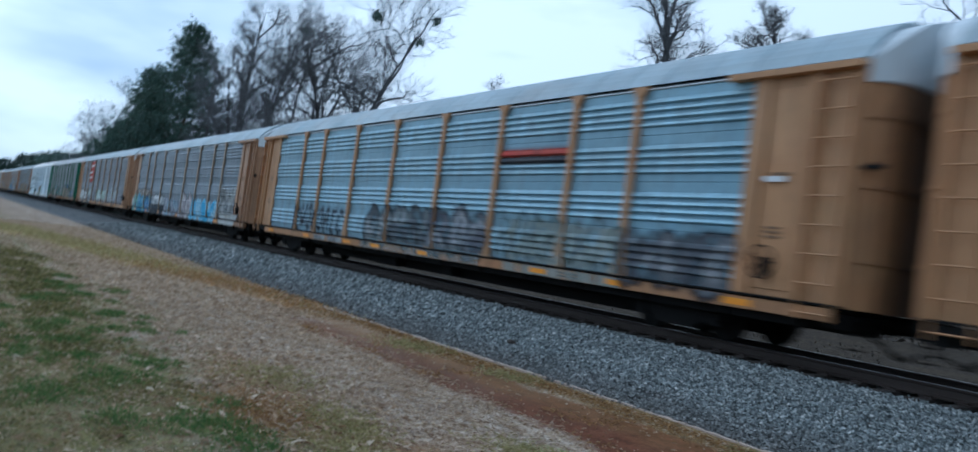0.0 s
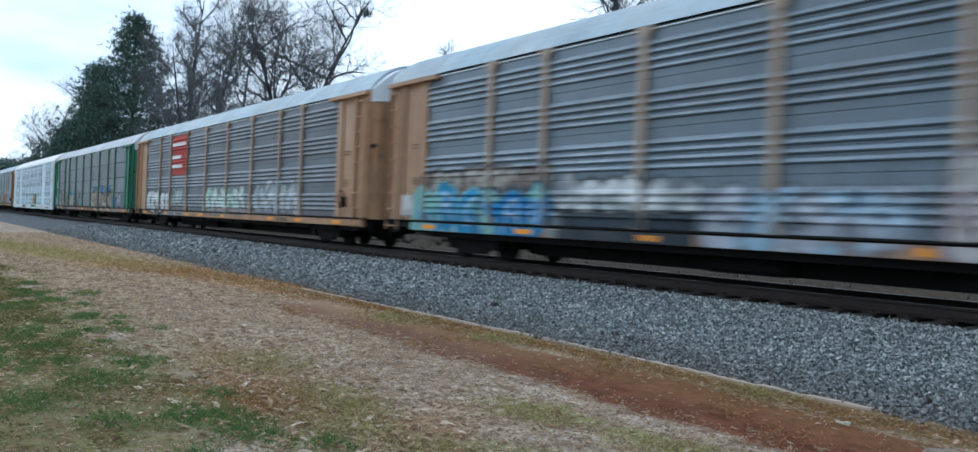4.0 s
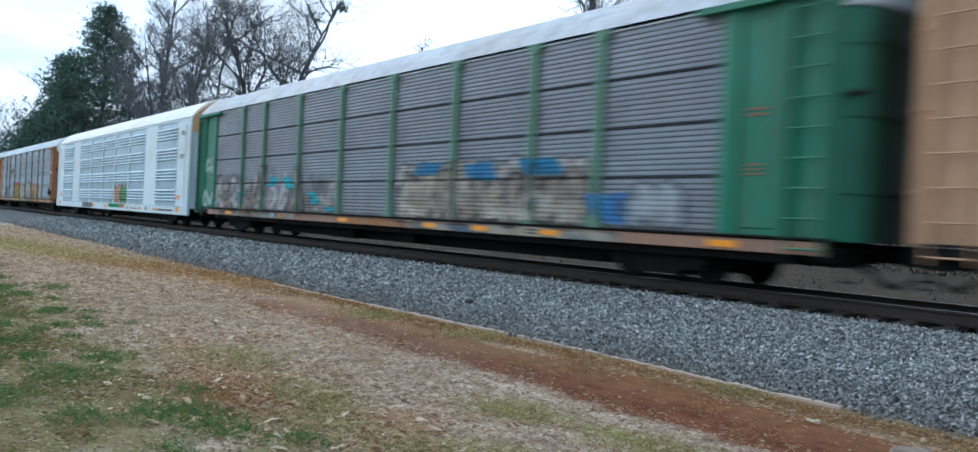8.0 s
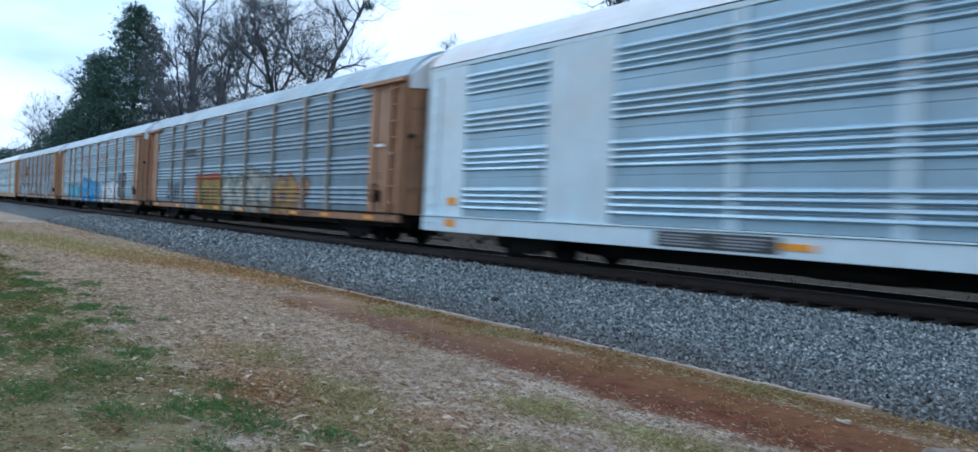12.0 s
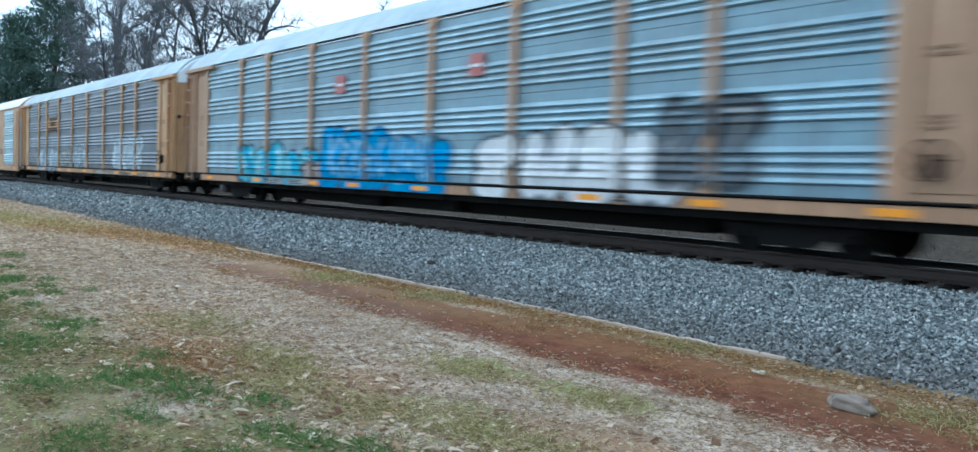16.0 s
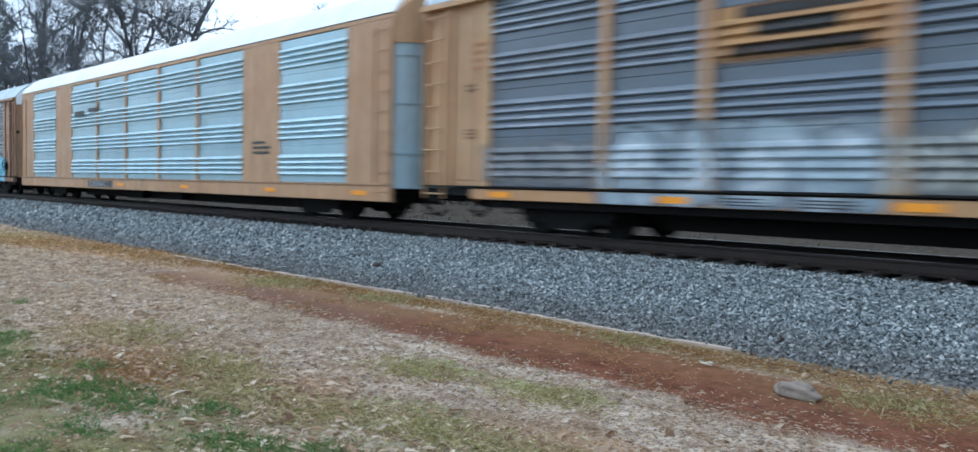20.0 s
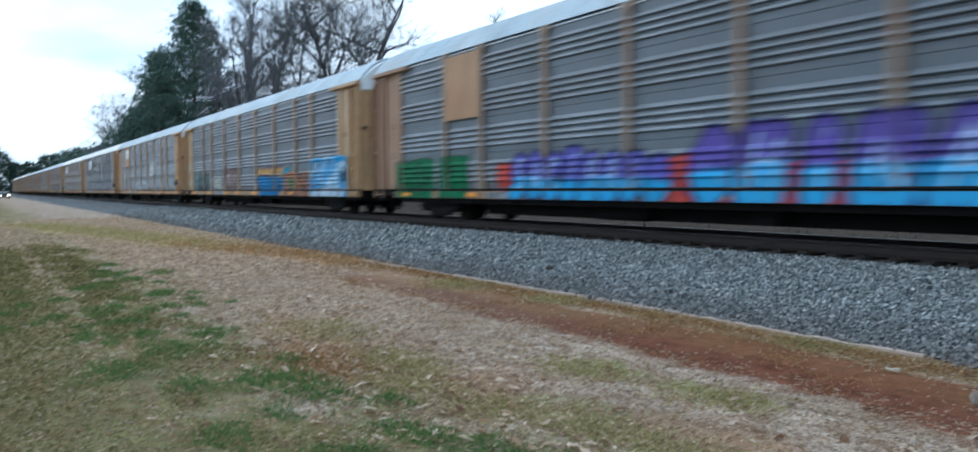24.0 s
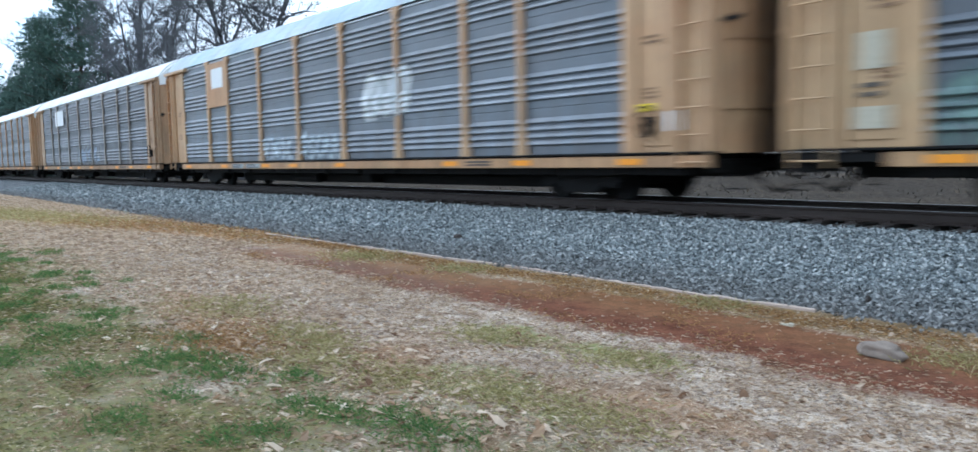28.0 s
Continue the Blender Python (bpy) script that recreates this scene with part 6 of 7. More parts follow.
def pine_tree(x, y, height, width, seed, label, low=0.12, thick=1.0):
    rng = random.Random(seed)
    trunk = Limbs()
    n = 10
    pts = curve_points(rng, Vector((0, 0, -0.3)), Vector((0, 0, 1)), height, n, 0.03, 0.05)
    trunk.tube(pts, [height * 0.014 * (1 - 0.92 * k / n) for k in range(n + 1)], 8)
    verts, faces = [], []
    boughs = int(125 * thick)
    for k in range(boughs):
        u = low + (0.985 - low) * k / boughs
        j = min(int(u * n), n - 1)
        p = pts[j].lerp(pts[j + 1], u * n - j)
        a = 2.4 * k + rng.uniform(-0.4, 0.4)
        shape = (1.02 - u) ** 0.78 * (0.75 + 0.5 * rng.random()) * (0.6 + 0.4 * min(1, (u - low) / 0.15 + 0.3))
        reach = width * shape
        bough = curve_points(rng, p, Vector((math.cos(a), math.sin(a), 0.12 + 0.5 * u)), reach, 5, 0.10, 0.02)
        trunk.tube(bough, [0.07 * (1 - 0.15 * i) * (1.1 - u) + 0.01 for i in range(6)], 4)
        for c in range(int(18 + reach * 10)):
            v = 0.25 + 0.75 * rng.random() ** 0.7
            i = min(int(v * 5), 4)
            q = bough[i].lerp(bough[i + 1], v * 5 - i) + Vector((rng.gauss(0, 0.55), rng.gauss(0, 0.55), rng.gauss(0.05, 0.4)))
            clump(verts, faces, q, rng.uniform(0.26, 0.5), rng, 6)
    tree = new("pine_tree")
    tagged(tree, label, "tree")
    tree.location = (x, y, 0.1)
    part("trunk", trunk.mesh("trunk"), PINE_BARK, tree)
    part("crown", mesh_from("crown", verts, faces), NEEDLES, tree, "dense dark green needles")


def far(az, r):
    return -r * math.sin(radians(az)), r * math.cos(radians(az))


pine_tree(*far(78.0, 108), 24.8, 9.2, 3, "tall dark green pine behind the track", 0.05, 1.5)
pine_tree(*far(79.9, 112), 19.4, 7.6, 9, "broad dark pine beside a taller one", 0.04, 1.2)
pine_tree(*far(81.4, 117), 11.0, 5.0, 14, "shorter dark pine at the end of a row", 0.04, 0.8)
pine_tree(*far(83.4, 140), 8.5, 5.2, 12, "low dark evergreen by the far trees", 0.03, 0.9)
bare_tree(*far(82.4, 128), 14.5, 5.4, 21, "hazy bare tree next to the dark pines", 2, 0.2, 0.2, 22, rise=1.0, fine=5)
bare_tree(*far(81.1, 126), 18.5, 5.6, 24, "hazy bare tree beside the dark pines", 2, 0.22, 0.2, 22, rise=1.0, fine=5)
bare_tree(*far(79.6, 132), 21.5, 5.2, 26, "hazy bare tree behind the dark pines", 2, 0.3, 0.2, 14, fine=5)
bare_tree(*far(74.4, 92), 27.5, 5.0, 31, "tall straight bare tree with upright limbs beside the pine", 1, 0.30, 0.12, 13, rise=1.1, straight=0.025, stout=1.0)
bare_tree(*far(75.7, 97), 19.0, 3.6, 35, "slim young bare tree against the pine", 1, 0.3, 0.12, 9, rise=1.2, straight=0.03)
bare_tree(*far(73.5, 87), 25.5, 5.0, 37, "slender bare tree with rising limbs", 3, 0.26, 0.13, 21, rise=1.1, straight=0.04)
bare_tree(*far(71.9, 84), 22.0, 5.4, 41, "bare tree with crossing limbs and fine twigs", 2, 0.24, 0.16, 18, rise=1.0)
bare_tree(*far(67.9, 72), 23.5, 8.4, 46, "large gnarled bare oak with spreading limbs and mistletoe", 2, 0.28, 0.25, 26, rise=0.75, straight=0.09, mistletoe=5, stout=1.35)
bare_tree(*far(58.6, 84), 20.3, 3.6, 52, "small bare tree top beyond the train", 1, 0.4, 0.14, 11, fine=6)
bare_tree(*far(44.8, 56), 29.0, 5.2, 57, "upright bare tree with a dark trunk and steep limbs", 1, 0.42, 0.13, 15, rise=2.4, straight=0.025, fine=6)
bare_tree(*far(38.8, 62), 24.0, 3.6, 63, "bare tree with a small rounded twiggy head", 1, 0.6, 0.16, 16, rise=1.1, fine=9)
bare_tree(*far(28.0, 58), 25.5, 6.0, 68, "bare tree behind the train", 1, 0.4, 0.16, 10, fine=6)
bare_tree(*far(15.0, 60), 24.0, 6.0, 71, "bare tree behind the train", 1, 0.4, 0.16, 10, fine=6)


def far_woods():
    """Low dark line of distant woods, an unseen belt, and brush beyond the track."""
    rng = random.Random(5)
    verts, faces = [], []
    for _ in range(11000):
        az = rng.uniform(83.0, 100)
        r = rng.uniform(230, 330)
        top = float(np.interp(az, (83, 84.5, 86, 87.6, 88.4, 89.2, 92), (13.5, 14, 12, 8.5, 11, 15.5, 16.5))) + 1.6 * noise.noise((az * 2.1, 0, 0)) + 1.2 * noise.noise((az * 6.1, 5, 0))
        x, y = far(az, r)
        if -6 < y < 22 and az < 91.5:
            r = 420
            x, y = far(az, r)
        z = max(top, 3) * rng.random() * (r / 280)
        clump(verts, faces, Vector((x, y, z)), rng.uniform(1.2, 2.6), rng, 4)
    ob = new("distant_woods", mesh_from("distant_woods", verts[:5], faces[:1]))
    tagged(ob, "dark line of distant evergreen woods, with an unseen belt added behind the camera", "woods", kind="stuff")
    # unseen belt of trees added behind the lawn to darken the cars' reflections
    for _ in range(4200):
        x, y = rng.uniform(-150, 110), rng.uniform(-52, -40)
        z = rng.uniform(0, 10 + 3 * noise.noise((x * 0.08, 0, 2)))
        clump(verts, faces, Vector((x, y, z)), rng.uniform(1.0, 2.2), rng, 5)
    ob.data = mesh_from("distant_woods", verts, faces)
    ob.data.materials.append(NEEDLES)
    verts, faces = [], []
    for _ in range(6500):
        x = rng.uniform(-130, 20)
        y = rng.uniform(40, 60)
        z = abs(rng.gauss(0, 0.9)) * (1 + 0.7 * noise.noise((x * 0.1, y * 0.1, 0)))
        clump(verts, faces, Vector((x, y, z + 0.1)), rng.uniform(0.3, 0.8), rng, 4)
    for _ in range(5200):
        x, y = rng.uniform(-70, 6), rng.uniform(17.4, 30)
        clump(verts, faces, Vector((x, y, rng.uniform(0.02, 0.12))), rng.uniform(0.10, 0.30), rng, 4)
    ob = new("underbrush", mesh_from("underbrush", verts, faces))
    ob.data.materials.append(BRUSH)
    tagged(ob, "brown leafless underbrush beyond the track", "brush", kind="stuff")


far_woods()


# ---------------------------------------------------------------- loose stones, grass and litter
def scatter_mesh(name, centres, sizes, template, quads, seed, flat=1.0):
    """Many small turned copies of one rough form as a single mesh."""
    rng = np.random.default_rng(seed)
    n, m = len(centres), len(template)
    q = rng.normal(size=(n, 4))
    q /= np.linalg.norm(q, axis=1)[:, None]
    w, x, y, z = q.T
    rot = np.stack([1 - 2 * (y * y + z * z), 2 * (x * y - z * w), 2 * (x * z + y * w), 2 * (x * y + z * w), 1 - 2 * (x * x + z * z), 2 * (y * z - x * w),
                    2 * (x * z - y * w), 2 * (y * z + x * w), 1 - 2 * (x * x + y * y)], -1).reshape(n, 3, 3)
    forms = template[None] * rng.uniform(0.65, 1.25, (n, 1, 3)) + rng.normal(0, 0.13, (n, m, 3))
    v = np.einsum("nij,nmj->nmi", rot, forms) * sizes[:, None, None]
    v[..., 2] *= flat
    v += centres[:, None]
    faces = (np.arange(n)[:, None, None] * m + np.array(quads)[None]).reshape(-1, len(quads[0]))
    return fast_mesh(name, v.reshape(-1, 3), faces)


# a blunt six-sided chip
CHIP = np.array([(0.6, 0.1, 0.05), (-0.36, 0.5, -0.05), (-0.32, -0.54, 0.03), (0.12, 0.0, 0.52), (-0.06, 0.06, -0.52)])
CHIP_F = [(0, 1, 3), (1, 2, 3), (2, 0, 3), (1, 0, 4), (2, 1, 4), (0, 2, 4)]


def stones():
    rng = np.random.default_rng(8)
    pts, size = [], []
    for x0, x1, y0, y1, n, s in ((-8, 1, EDGE - 0.05, 11.35, 68000, 0.032), (-15, -8, EDGE - 0.05, 11.35, 36000, 0.038), (-28, -15, EDGE - 0.05, 11.3, 24000, 0.060), (-60, -28, EDGE - 0.05, 11.3, 14000, 0.09), (-30, 2, 11.95, 15.0, 15000, 0.05)):
        x, y = rng.uniform(x0, x1, n), rng.uniform(y0, y1, n)
        z = np.array([ballast_z(v) for v in y]) + rng.normal(0.013, 0.019, n)
        pts.append(np.stack([x, y, z], -1))
        size.append(rng.uniform(0.6, 1.45, n) * s)
    # a ragged fringe rolled out over the edge
    n = 900
    x = rng.uniform(-30, 0, n)
    y = EDGE - np.abs(rng.normal(0, 0.16, n)) * np.where((x > -17.5) & (x < -4), 0.15, 1.0)
    pts.append(np.stack([x, y, 0.09 + rng.normal(0, 0.01, n)], -1))
    size.append(rng.uniform(0.02, 0.05, n))
    ob = new("ballast_stones", scatter_mesh("ballast_stones", np.concatenate(pts), np.concatenate(size) * 1.2, CHIP, CHIP_F, 4, 0.85))
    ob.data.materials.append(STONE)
    tagged(ob, "loose sharp grey ballast stones", "gravel", kind="stuff")


stones()


def blade_material(name, *stops, warm=(1.08, 1.02, 0.93)):
    n = Nodes(name, 0.9)
    c = n.ramp(n.island(), *[(p, (r * warm[0], g * warm[1], b * warm[2])) for p, (r, g, b) in stops])
    n.color(c)
    glow = n.t.nodes.new("ShaderNodeBsdfTranslucent")
    both = n.t.nodes.new("ShaderNodeMixShader")
    both.inputs[0].default_value = 0.45
    n.put(glow.inputs["Color"], c)
    out = n.t.nodes["Material Output"]
    n.t.links.new(n.bsdf.outputs[0], both.inputs[1])
    n.t.links.new(glow.outputs[0], both.inputs[2])
    n.t.links.new(both.outputs[0], out.inputs["Surface"])
    return n.m


DEAD = blade_material("dead_grass", (0.0, (0.28, 0.20, 0.14)), (0.3, (0.50, 0.40, 0.30)), (0.7, (0.66, 0.57, 0.46)), (1.0, (0.80, 0.73, 0.64)))
FRESH = blade_material("green_grass", (0.0, (0.07, 0.15, 0.045)), (0.55, (0.14, 0.265, 0.08)), (0.85, (0.22, 0.31, 0.10)), (1.0, (0.36, 0.31, 0.15)), warm=(1, 1, 1))
STRAW = blade_material("yellowed_grass", (0.0, (0.24, 0.21, 0.09)), (0.5, (0.44, 0.39, 0.17)), (1.0, (0.64, 0.56, 0.33)), warm=(1, 1, 1))
RUST = blade_material("rusty_dead_grass", (0.0, (0.19, 0.11, 0.05)), (0.5, (0.38, 0.24, 0.115)), (1.0, (0.54, 0.38, 0.20)))
OLIVE = blade_material("olive_grass", (0.0, (0.085, 0.092, 0.034)), (0.4, (0.19, 0.195, 0.075)), (0.7, (0.31, 0.285, 0.125)), (1.0, (0.48, 0.41, 0.25)))
LEAF = blade_material("fallen_leaves", (0.0, (0.16, 0.085, 0.045)), (0.5, (0.36, 0.26, 0.18)), (0.85, (0.55, 0.46, 0.37)), (1.0, (0.68, 0.60, 0.52)))
PALE_LEAF = blade_material("pale_oak_leaves", (0.0, (0.30, 0.19, 0.11)), (0.4, (0.50, 0.38, 0.27)), (0.8, (0.66, 0.56, 0.46)), (1.0, (0.76, 0.69, 0.60)))


def blades(name, x, y, length, width, upright, material, label, seed):
    """Single bent blades of grass; upright 0 lies flat, 1 stands."""
    rng = np.random.default_rng(seed)
    n = len(x)
    z = np.array([ground_z(a, b) for a, b in zip(x, y)])
    a = rng.uniform(0, 2 * np.pi, n)
    up = np.clip(upright + rng.normal(0, 0.05 + 0.35 * upright, n), 0.03, 1.0)
    d = np.stack([np.cos(a) * np.sqrt(1 - up**2), np.sin(a) * np.sqrt(1 - up**2), up], -1)
    w = np.stack([-np.sin(a), np.cos(a), 0 * a], -1) * width[:, None]
    p = np.stack([x, y, z], -1)
    tip = p + d * length[:, None]
    tip[:, 2] -= length * 0.05 * (1 - up)
    p[:, 2] += 0.004
    mid = p + d * (length * 0.55)[:, None] + np.array([0, 0, 1]) * (length * 0.08)[:, None]
    v = np.stack([p - w, p + w, mid + w * 0.7, tip, mid - w * 0.7], 1).reshape(-1, 3)
    f = np.arange(n)[:, None] * 5 + np.arange(5)[None]
    ob = new(name, fast_mesh(name, v, f))
    ob.data.materials.append(material)
    return tagged(ob, label, "grass", kind="stuff")


TUFTS = ((-11.9, 1.74, 0.7), (-8.83, 1.65, 0.5), (-6.85, 1.97, 0.42), (-6.81, 2.32, 0.35), (-6.15, 2.28, 0.36), (-5.8, 1.79, 0.22), (-5.66, 2.68, 0.22), (-4.97, 2.38, 0.26),
         (-4.64, 1.97, 0.22), (-4.61, 2.47, 0.26), (-4.24, 2.69, 0.34), (-3.79, 2.67, 0.40), (-7.06, 1.44, 0.3), (-4.67, 1.69, 0.2), (-10.6, 1.2, 0.7), (-13.5, 2.2, 0.8),
         (-15.5, 1.5, 1.0), (-9.6, 2.2, 0.4), (-8.0, 1.0, 0.5), (-5.4, 1.3, 0.3), (-3.5, 2.1, 0.4), (-12.3, 0.4, 0.9), (-18, 2.6, 1.1), (-3.0, 2.4, 0.3), (-7.6, 2.5, 0.22))


def lawn():
    rng = np.random.default_rng(12)
    n = 120000
    x, y = -1.0 - 52 * rng.random(n) ** 2.7, rng.uniform(0.2, 7.45, n)
    behind = rng.random(n) < 0.22
    x, y = np.where(behind, rng.normal(-4.0, 5.0, n), x), np.where(behind, rng.normal(0.6, 2.6, n), y)
    x, y = x + rng.normal(0, 1.4, n), y - np.abs(rng.normal(0, 0.8, n)) * (y < 2.5)
    y = np.where(y > 7.45, 7.45 - (y - 7.45), y)
    keep = rng.random(n) < np.clip(1.3 - 1.4 * np.exp(-((y - 6.35) / 0.95) ** 2) * (x > -15), 0.03, 1)
    keep &= rng.random(n) > 0.5 * np.clip(2.9 - y, 0, 1) * (x > -26)
    band = 7.15 + 0.175 * np.minimum(x + 18, 0)
    keep &= ~((np.abs(y - band) < 1.1) & (x < -16.5) & (rng.random(n) < 0.7))
    x, y = x[keep], y[keep]
    far_k = np.clip(np.hypot(x, y) / 7, 0.8, 3.0)
    blades("dead_grass", x, y, rng.uniform(0.025, 0.075, len(x)) * far_k, rng.uniform(0.0013, 0.0028, len(x)) * far_k, 0.06, DEAD, "matted pale dead grass over the lawn", 3)
    # tired olive grass, thicker away from the track
    n = 78000
    x = -1.0 - 26 * rng.random(n) ** 1.5
    y = 3.4 - 3.3 * rng.random(n) ** 0.6
    behind = rng.random(n) < 0.3
    x, y = np.where(behind, rng.normal(-4.0, 5.0, n), x), np.where(behind, rng.normal(-0.6, 1.8, n), y)
    x, y = x + rng.normal(0, 1.4, n), np.where(y < 1.2, y - np.abs(rng.normal(0, 0.8, n)), y)
    clumps = np.array([noise.noise((a * 0.9, b * 1.4, 8)) for a, b in zip(x, y)])
    keep = clumps + 0.35 * (1.6 - y) > rng.normal(-0.05, 0.15, n)
    x, y = x[keep], y[keep]
    far_k = np.clip(np.hypot(x, y) / 7, 0.8, 3.0)
    blades("olive_grass", x, y, rng.uniform(0.025, 0.07, len(x)) * far_k, rng.uniform(0.0014, 0.003, len(x)) * far_k, 0.22, OLIVE, "thin olive-green grass coming through the thatch", 7)
    gx, gy, gl = [], [], []
    spots = []
    for a, b, r in TUFTS:
        if r < 0.6:
            spots.append((a, b, r))
        else:
            spots += [(a + rng.normal(0, 0.75 * r), b + rng.normal(0, 0.5 * r), r * rng.uniform(0.15, 0.36)) for _ in range(9)]
    for a, b, r in spots:
        k = int(min(2600 * r * r, 1000) + 350 * r)
        rad, th = r * np.sqrt(rng.random(k)), rng.uniform(0, 2 * np.pi, k)
        wob = 1 + 0.35 * np.sin(3 * th + a)
        gx.append(a + rad * np.cos(th) * wob * 1.25)
        gy.append(b + rad * np.sin(th) * wob * 0.8)
        gl.append(rng.uniform(0.035, 0.11, k) * (1.15 - 0.6 * rad / r))
    k = 2600
    gx.append(rng.uniform(-20, -3, k)), gy.append(rng.uniform(0.2, 3.4, k)), gl.append(rng.uniform(0.02, 0.06, k))
    gx, gy, gl = map(np.concatenate, (gx, gy, gl))
    blades("green_grass", gx, gy, gl, 0.0016 + 0.0016 * rng.random(len(gx)), 0.62, FRESH, "scattered fresh green tufts in the lawn", 4)
    sx, sy = [], []
    for a, b, r in ((-6.62, 3.37, 0.4), (-6.11, 2.95, 0.5), (-4.33, 3.52, 0.5), (-3.4, 3.62, 0.5), (-5.2, 3.22, 0.45), (-5.8, 4.6, 0.5), (-4.3, 4.8, 0.5), (-2.3, 6.6, 0.5), (-7.2, 3.4, 0.5), (-9, 3.4, 0.7), (-12, 6.9, 0.7), (-9.5, 7.1, 0.5), (-5.2, 7.25, 0.4)):
        k = int(1300 * r)
        sx.append(a + rng.normal(0, r * 0.6, k)), sy.append(b + rng.normal(0, r * 0.4, k))
    k = 14000
    x = rng.uniform(-46, -15, k)
    y = 7.15 + 0.175 * np.minimum(x + 18, 0) + rng.normal(0, 0.4, k) * np.clip((-9 - x) / 8, 0.8, 2.0)
    rusty = rng.random(k) < np.clip((x + 32) / 10, 0.1, 0.92)
    sx.append(x[~rusty]), sy.append(y[~rusty])
    rx, ry = np.concatenate([x[rusty], rng.uniform(-15, -1.5, 5000), rng.normal(-7.3, 0.5, 1500)]), np.concatenate([y[rusty], 7.38 - np.abs(rng.normal(0, 0.22, 5000)), rng.normal(2.68, 0.26, 1500)])
    # thin brown tufts on the clay
    cx, cy = rng.uniform(-14, -1.5, 9000), rng.uniform(5.5, 7.3, 9000)
    tufty = np.array([noise.noise((a * 1.1, b * 1.7, 3)) for a, b in zip(cx, cy)]) > rng.normal(0.28, 0.10, 9000)
    rx, ry = np.concatenate([rx, cx[tufty]]), np.concatenate([ry, cy[tufty]])
    rk = np.clip(np.hypot(rx, ry) / 8, 1.0, 3.0)
    blades("rusty_grass", rx, ry, rng.uniform(0.03, 0.08, len(rx)) * np.sqrt(rk), (0.0018 + 0.002 * rng.random(len(rx))) * rk, 0.35, RUST, "rust-brown dead grass along the ballast foot", 15)
    sx, sy = np.concatenate(sx), np.concatenate(sy)
    sk = np.clip(np.hypot(sx, sy) / 8, 1.0, 3.5)
    blades("yellow_grass", sx, sy, rng.uniform(0.03, 0.09, len(sx)) * np.sqrt(sk), (0.002 + 0.002 * rng.random(len(sx))) * sk, 0.4, STRAW, "yellowed grass tufts among the thatch", 5)
    # dry leaves, pale and curled
    n = 13000
    x, y = -1.2 - 18 * rng.random(n) ** 1.3, rng.uniform(0.8, 7.3, n)
    big = rng.random(n) < 0.05
    drift = rng.random(n) < 0.3
    x, y = np.where(drift, rng.normal(-6.8, 2.2, n), x), np.where(drift, rng.normal(3.1, 0.6, n), y)
    clear = (y < 5.5) | (x < -14) | (rng.random(n) < 0.12)
    x, y, big = x[clear], y[clear], big[clear]
    n = len(x)
    blades("fallen_leaves", x, y, np.where(big, rng.uniform(0.07, 0.13, n), rng.uniform(0.02, 0.055, n)), np.where(big, rng.uniform(0.02, 0.035, n), rng.uniform(0.006, 0.016, n)), 0.16, LEAF, "dry curled leaves scattered on the lawn", 6)["category"] = "leaves"
    # broader pale leaves in loose drifts
    n = 650
    pick = rng.integers(0, 5, n)
    cx, cy = np.array((-8.4, -6.3, -5.0, -3.6, -10.5))[pick], np.array((2.7, 3.1, 2.8, 3.6, 3.9))[pick]
    x, y = cx + rng.normal(0, 1.1, n), np.clip(cy + rng.normal(0, 0.55, n), 0.9, 6.8)
    large = rng.random(n) < 0.16
    blades("oak_leaves", x, y, np.where(large, rng.uniform(0.10, 0.17, n), rng.uniform(0.045, 0.095, n)), np.where(large, rng.uniform(0.026, 0.042, n), rng.uniform(0.013, 0.026, n)), 0.2, PALE_LEAF, "broad pale oak leaves drifted on the lawn", 9)["category"] = "leaves"


lawn()


def edging():
    """The half-buried strip at the foot of the ballast."""
    stone = plain("weathered_concrete", (0.42, 0.33, 0.27), 0.9, scale=4, var=0.35)
    line = ((-17.25, 7.37), (-14.9, 7.42), (-12.67, 7.5), (-10.9, 7.58), (-9.35, 7.64), (-7.9, 7.64), (-6.6, 7.60), (-5.4, 7.56), (-4.22, 7.59))
    thing = tagged(new("edging"), "pale worn edging strip along the ballast foot", "edging", kind="structure")
    rng = random.Random(3)
    for (xa, ya), (xb, yb) in zip(line, line[1:]):
        length = math.hypot(xb - xa, yb - ya)
        n = 8
        bm = bmesh.new()
        rings = []
        for k in range(n + 1):
            u = -length / 2 + length * k / n
            w, h, s = 0.021 + rng.uniform(-0.004, 0.004), 0.020 + rng.uniform(-0.012, 0.008), rng.uniform(-0.006, 0.006)
            rings.append([bm.verts.new((u, s + y, z)) for y, z in ((-w, -0.1), (-w, h * 0.6), (-w * 0.6, h), (w * 0.6, h), (w, h * 0.7), (w, -0.1))])
        for a, b in zip(rings, rings[1:]):
            for k in range(6):
                bm.faces.new((a[k], a[(k + 1) % 6], b[(k + 1) % 6], b[k]))
        bm.faces.new(rings[0][::-1]), bm.faces.new(rings[-1])
        ob = part("edging_strip", finish(bm, "edging_strip"), stone, thing)
        ob.matrix_basis = pose((xa + xb) / 2, (ya + yb) / 2 - 0.02, 0.088, 0, 0, math.degrees(math.atan2(yb - ya, xb - xa)))


edging()


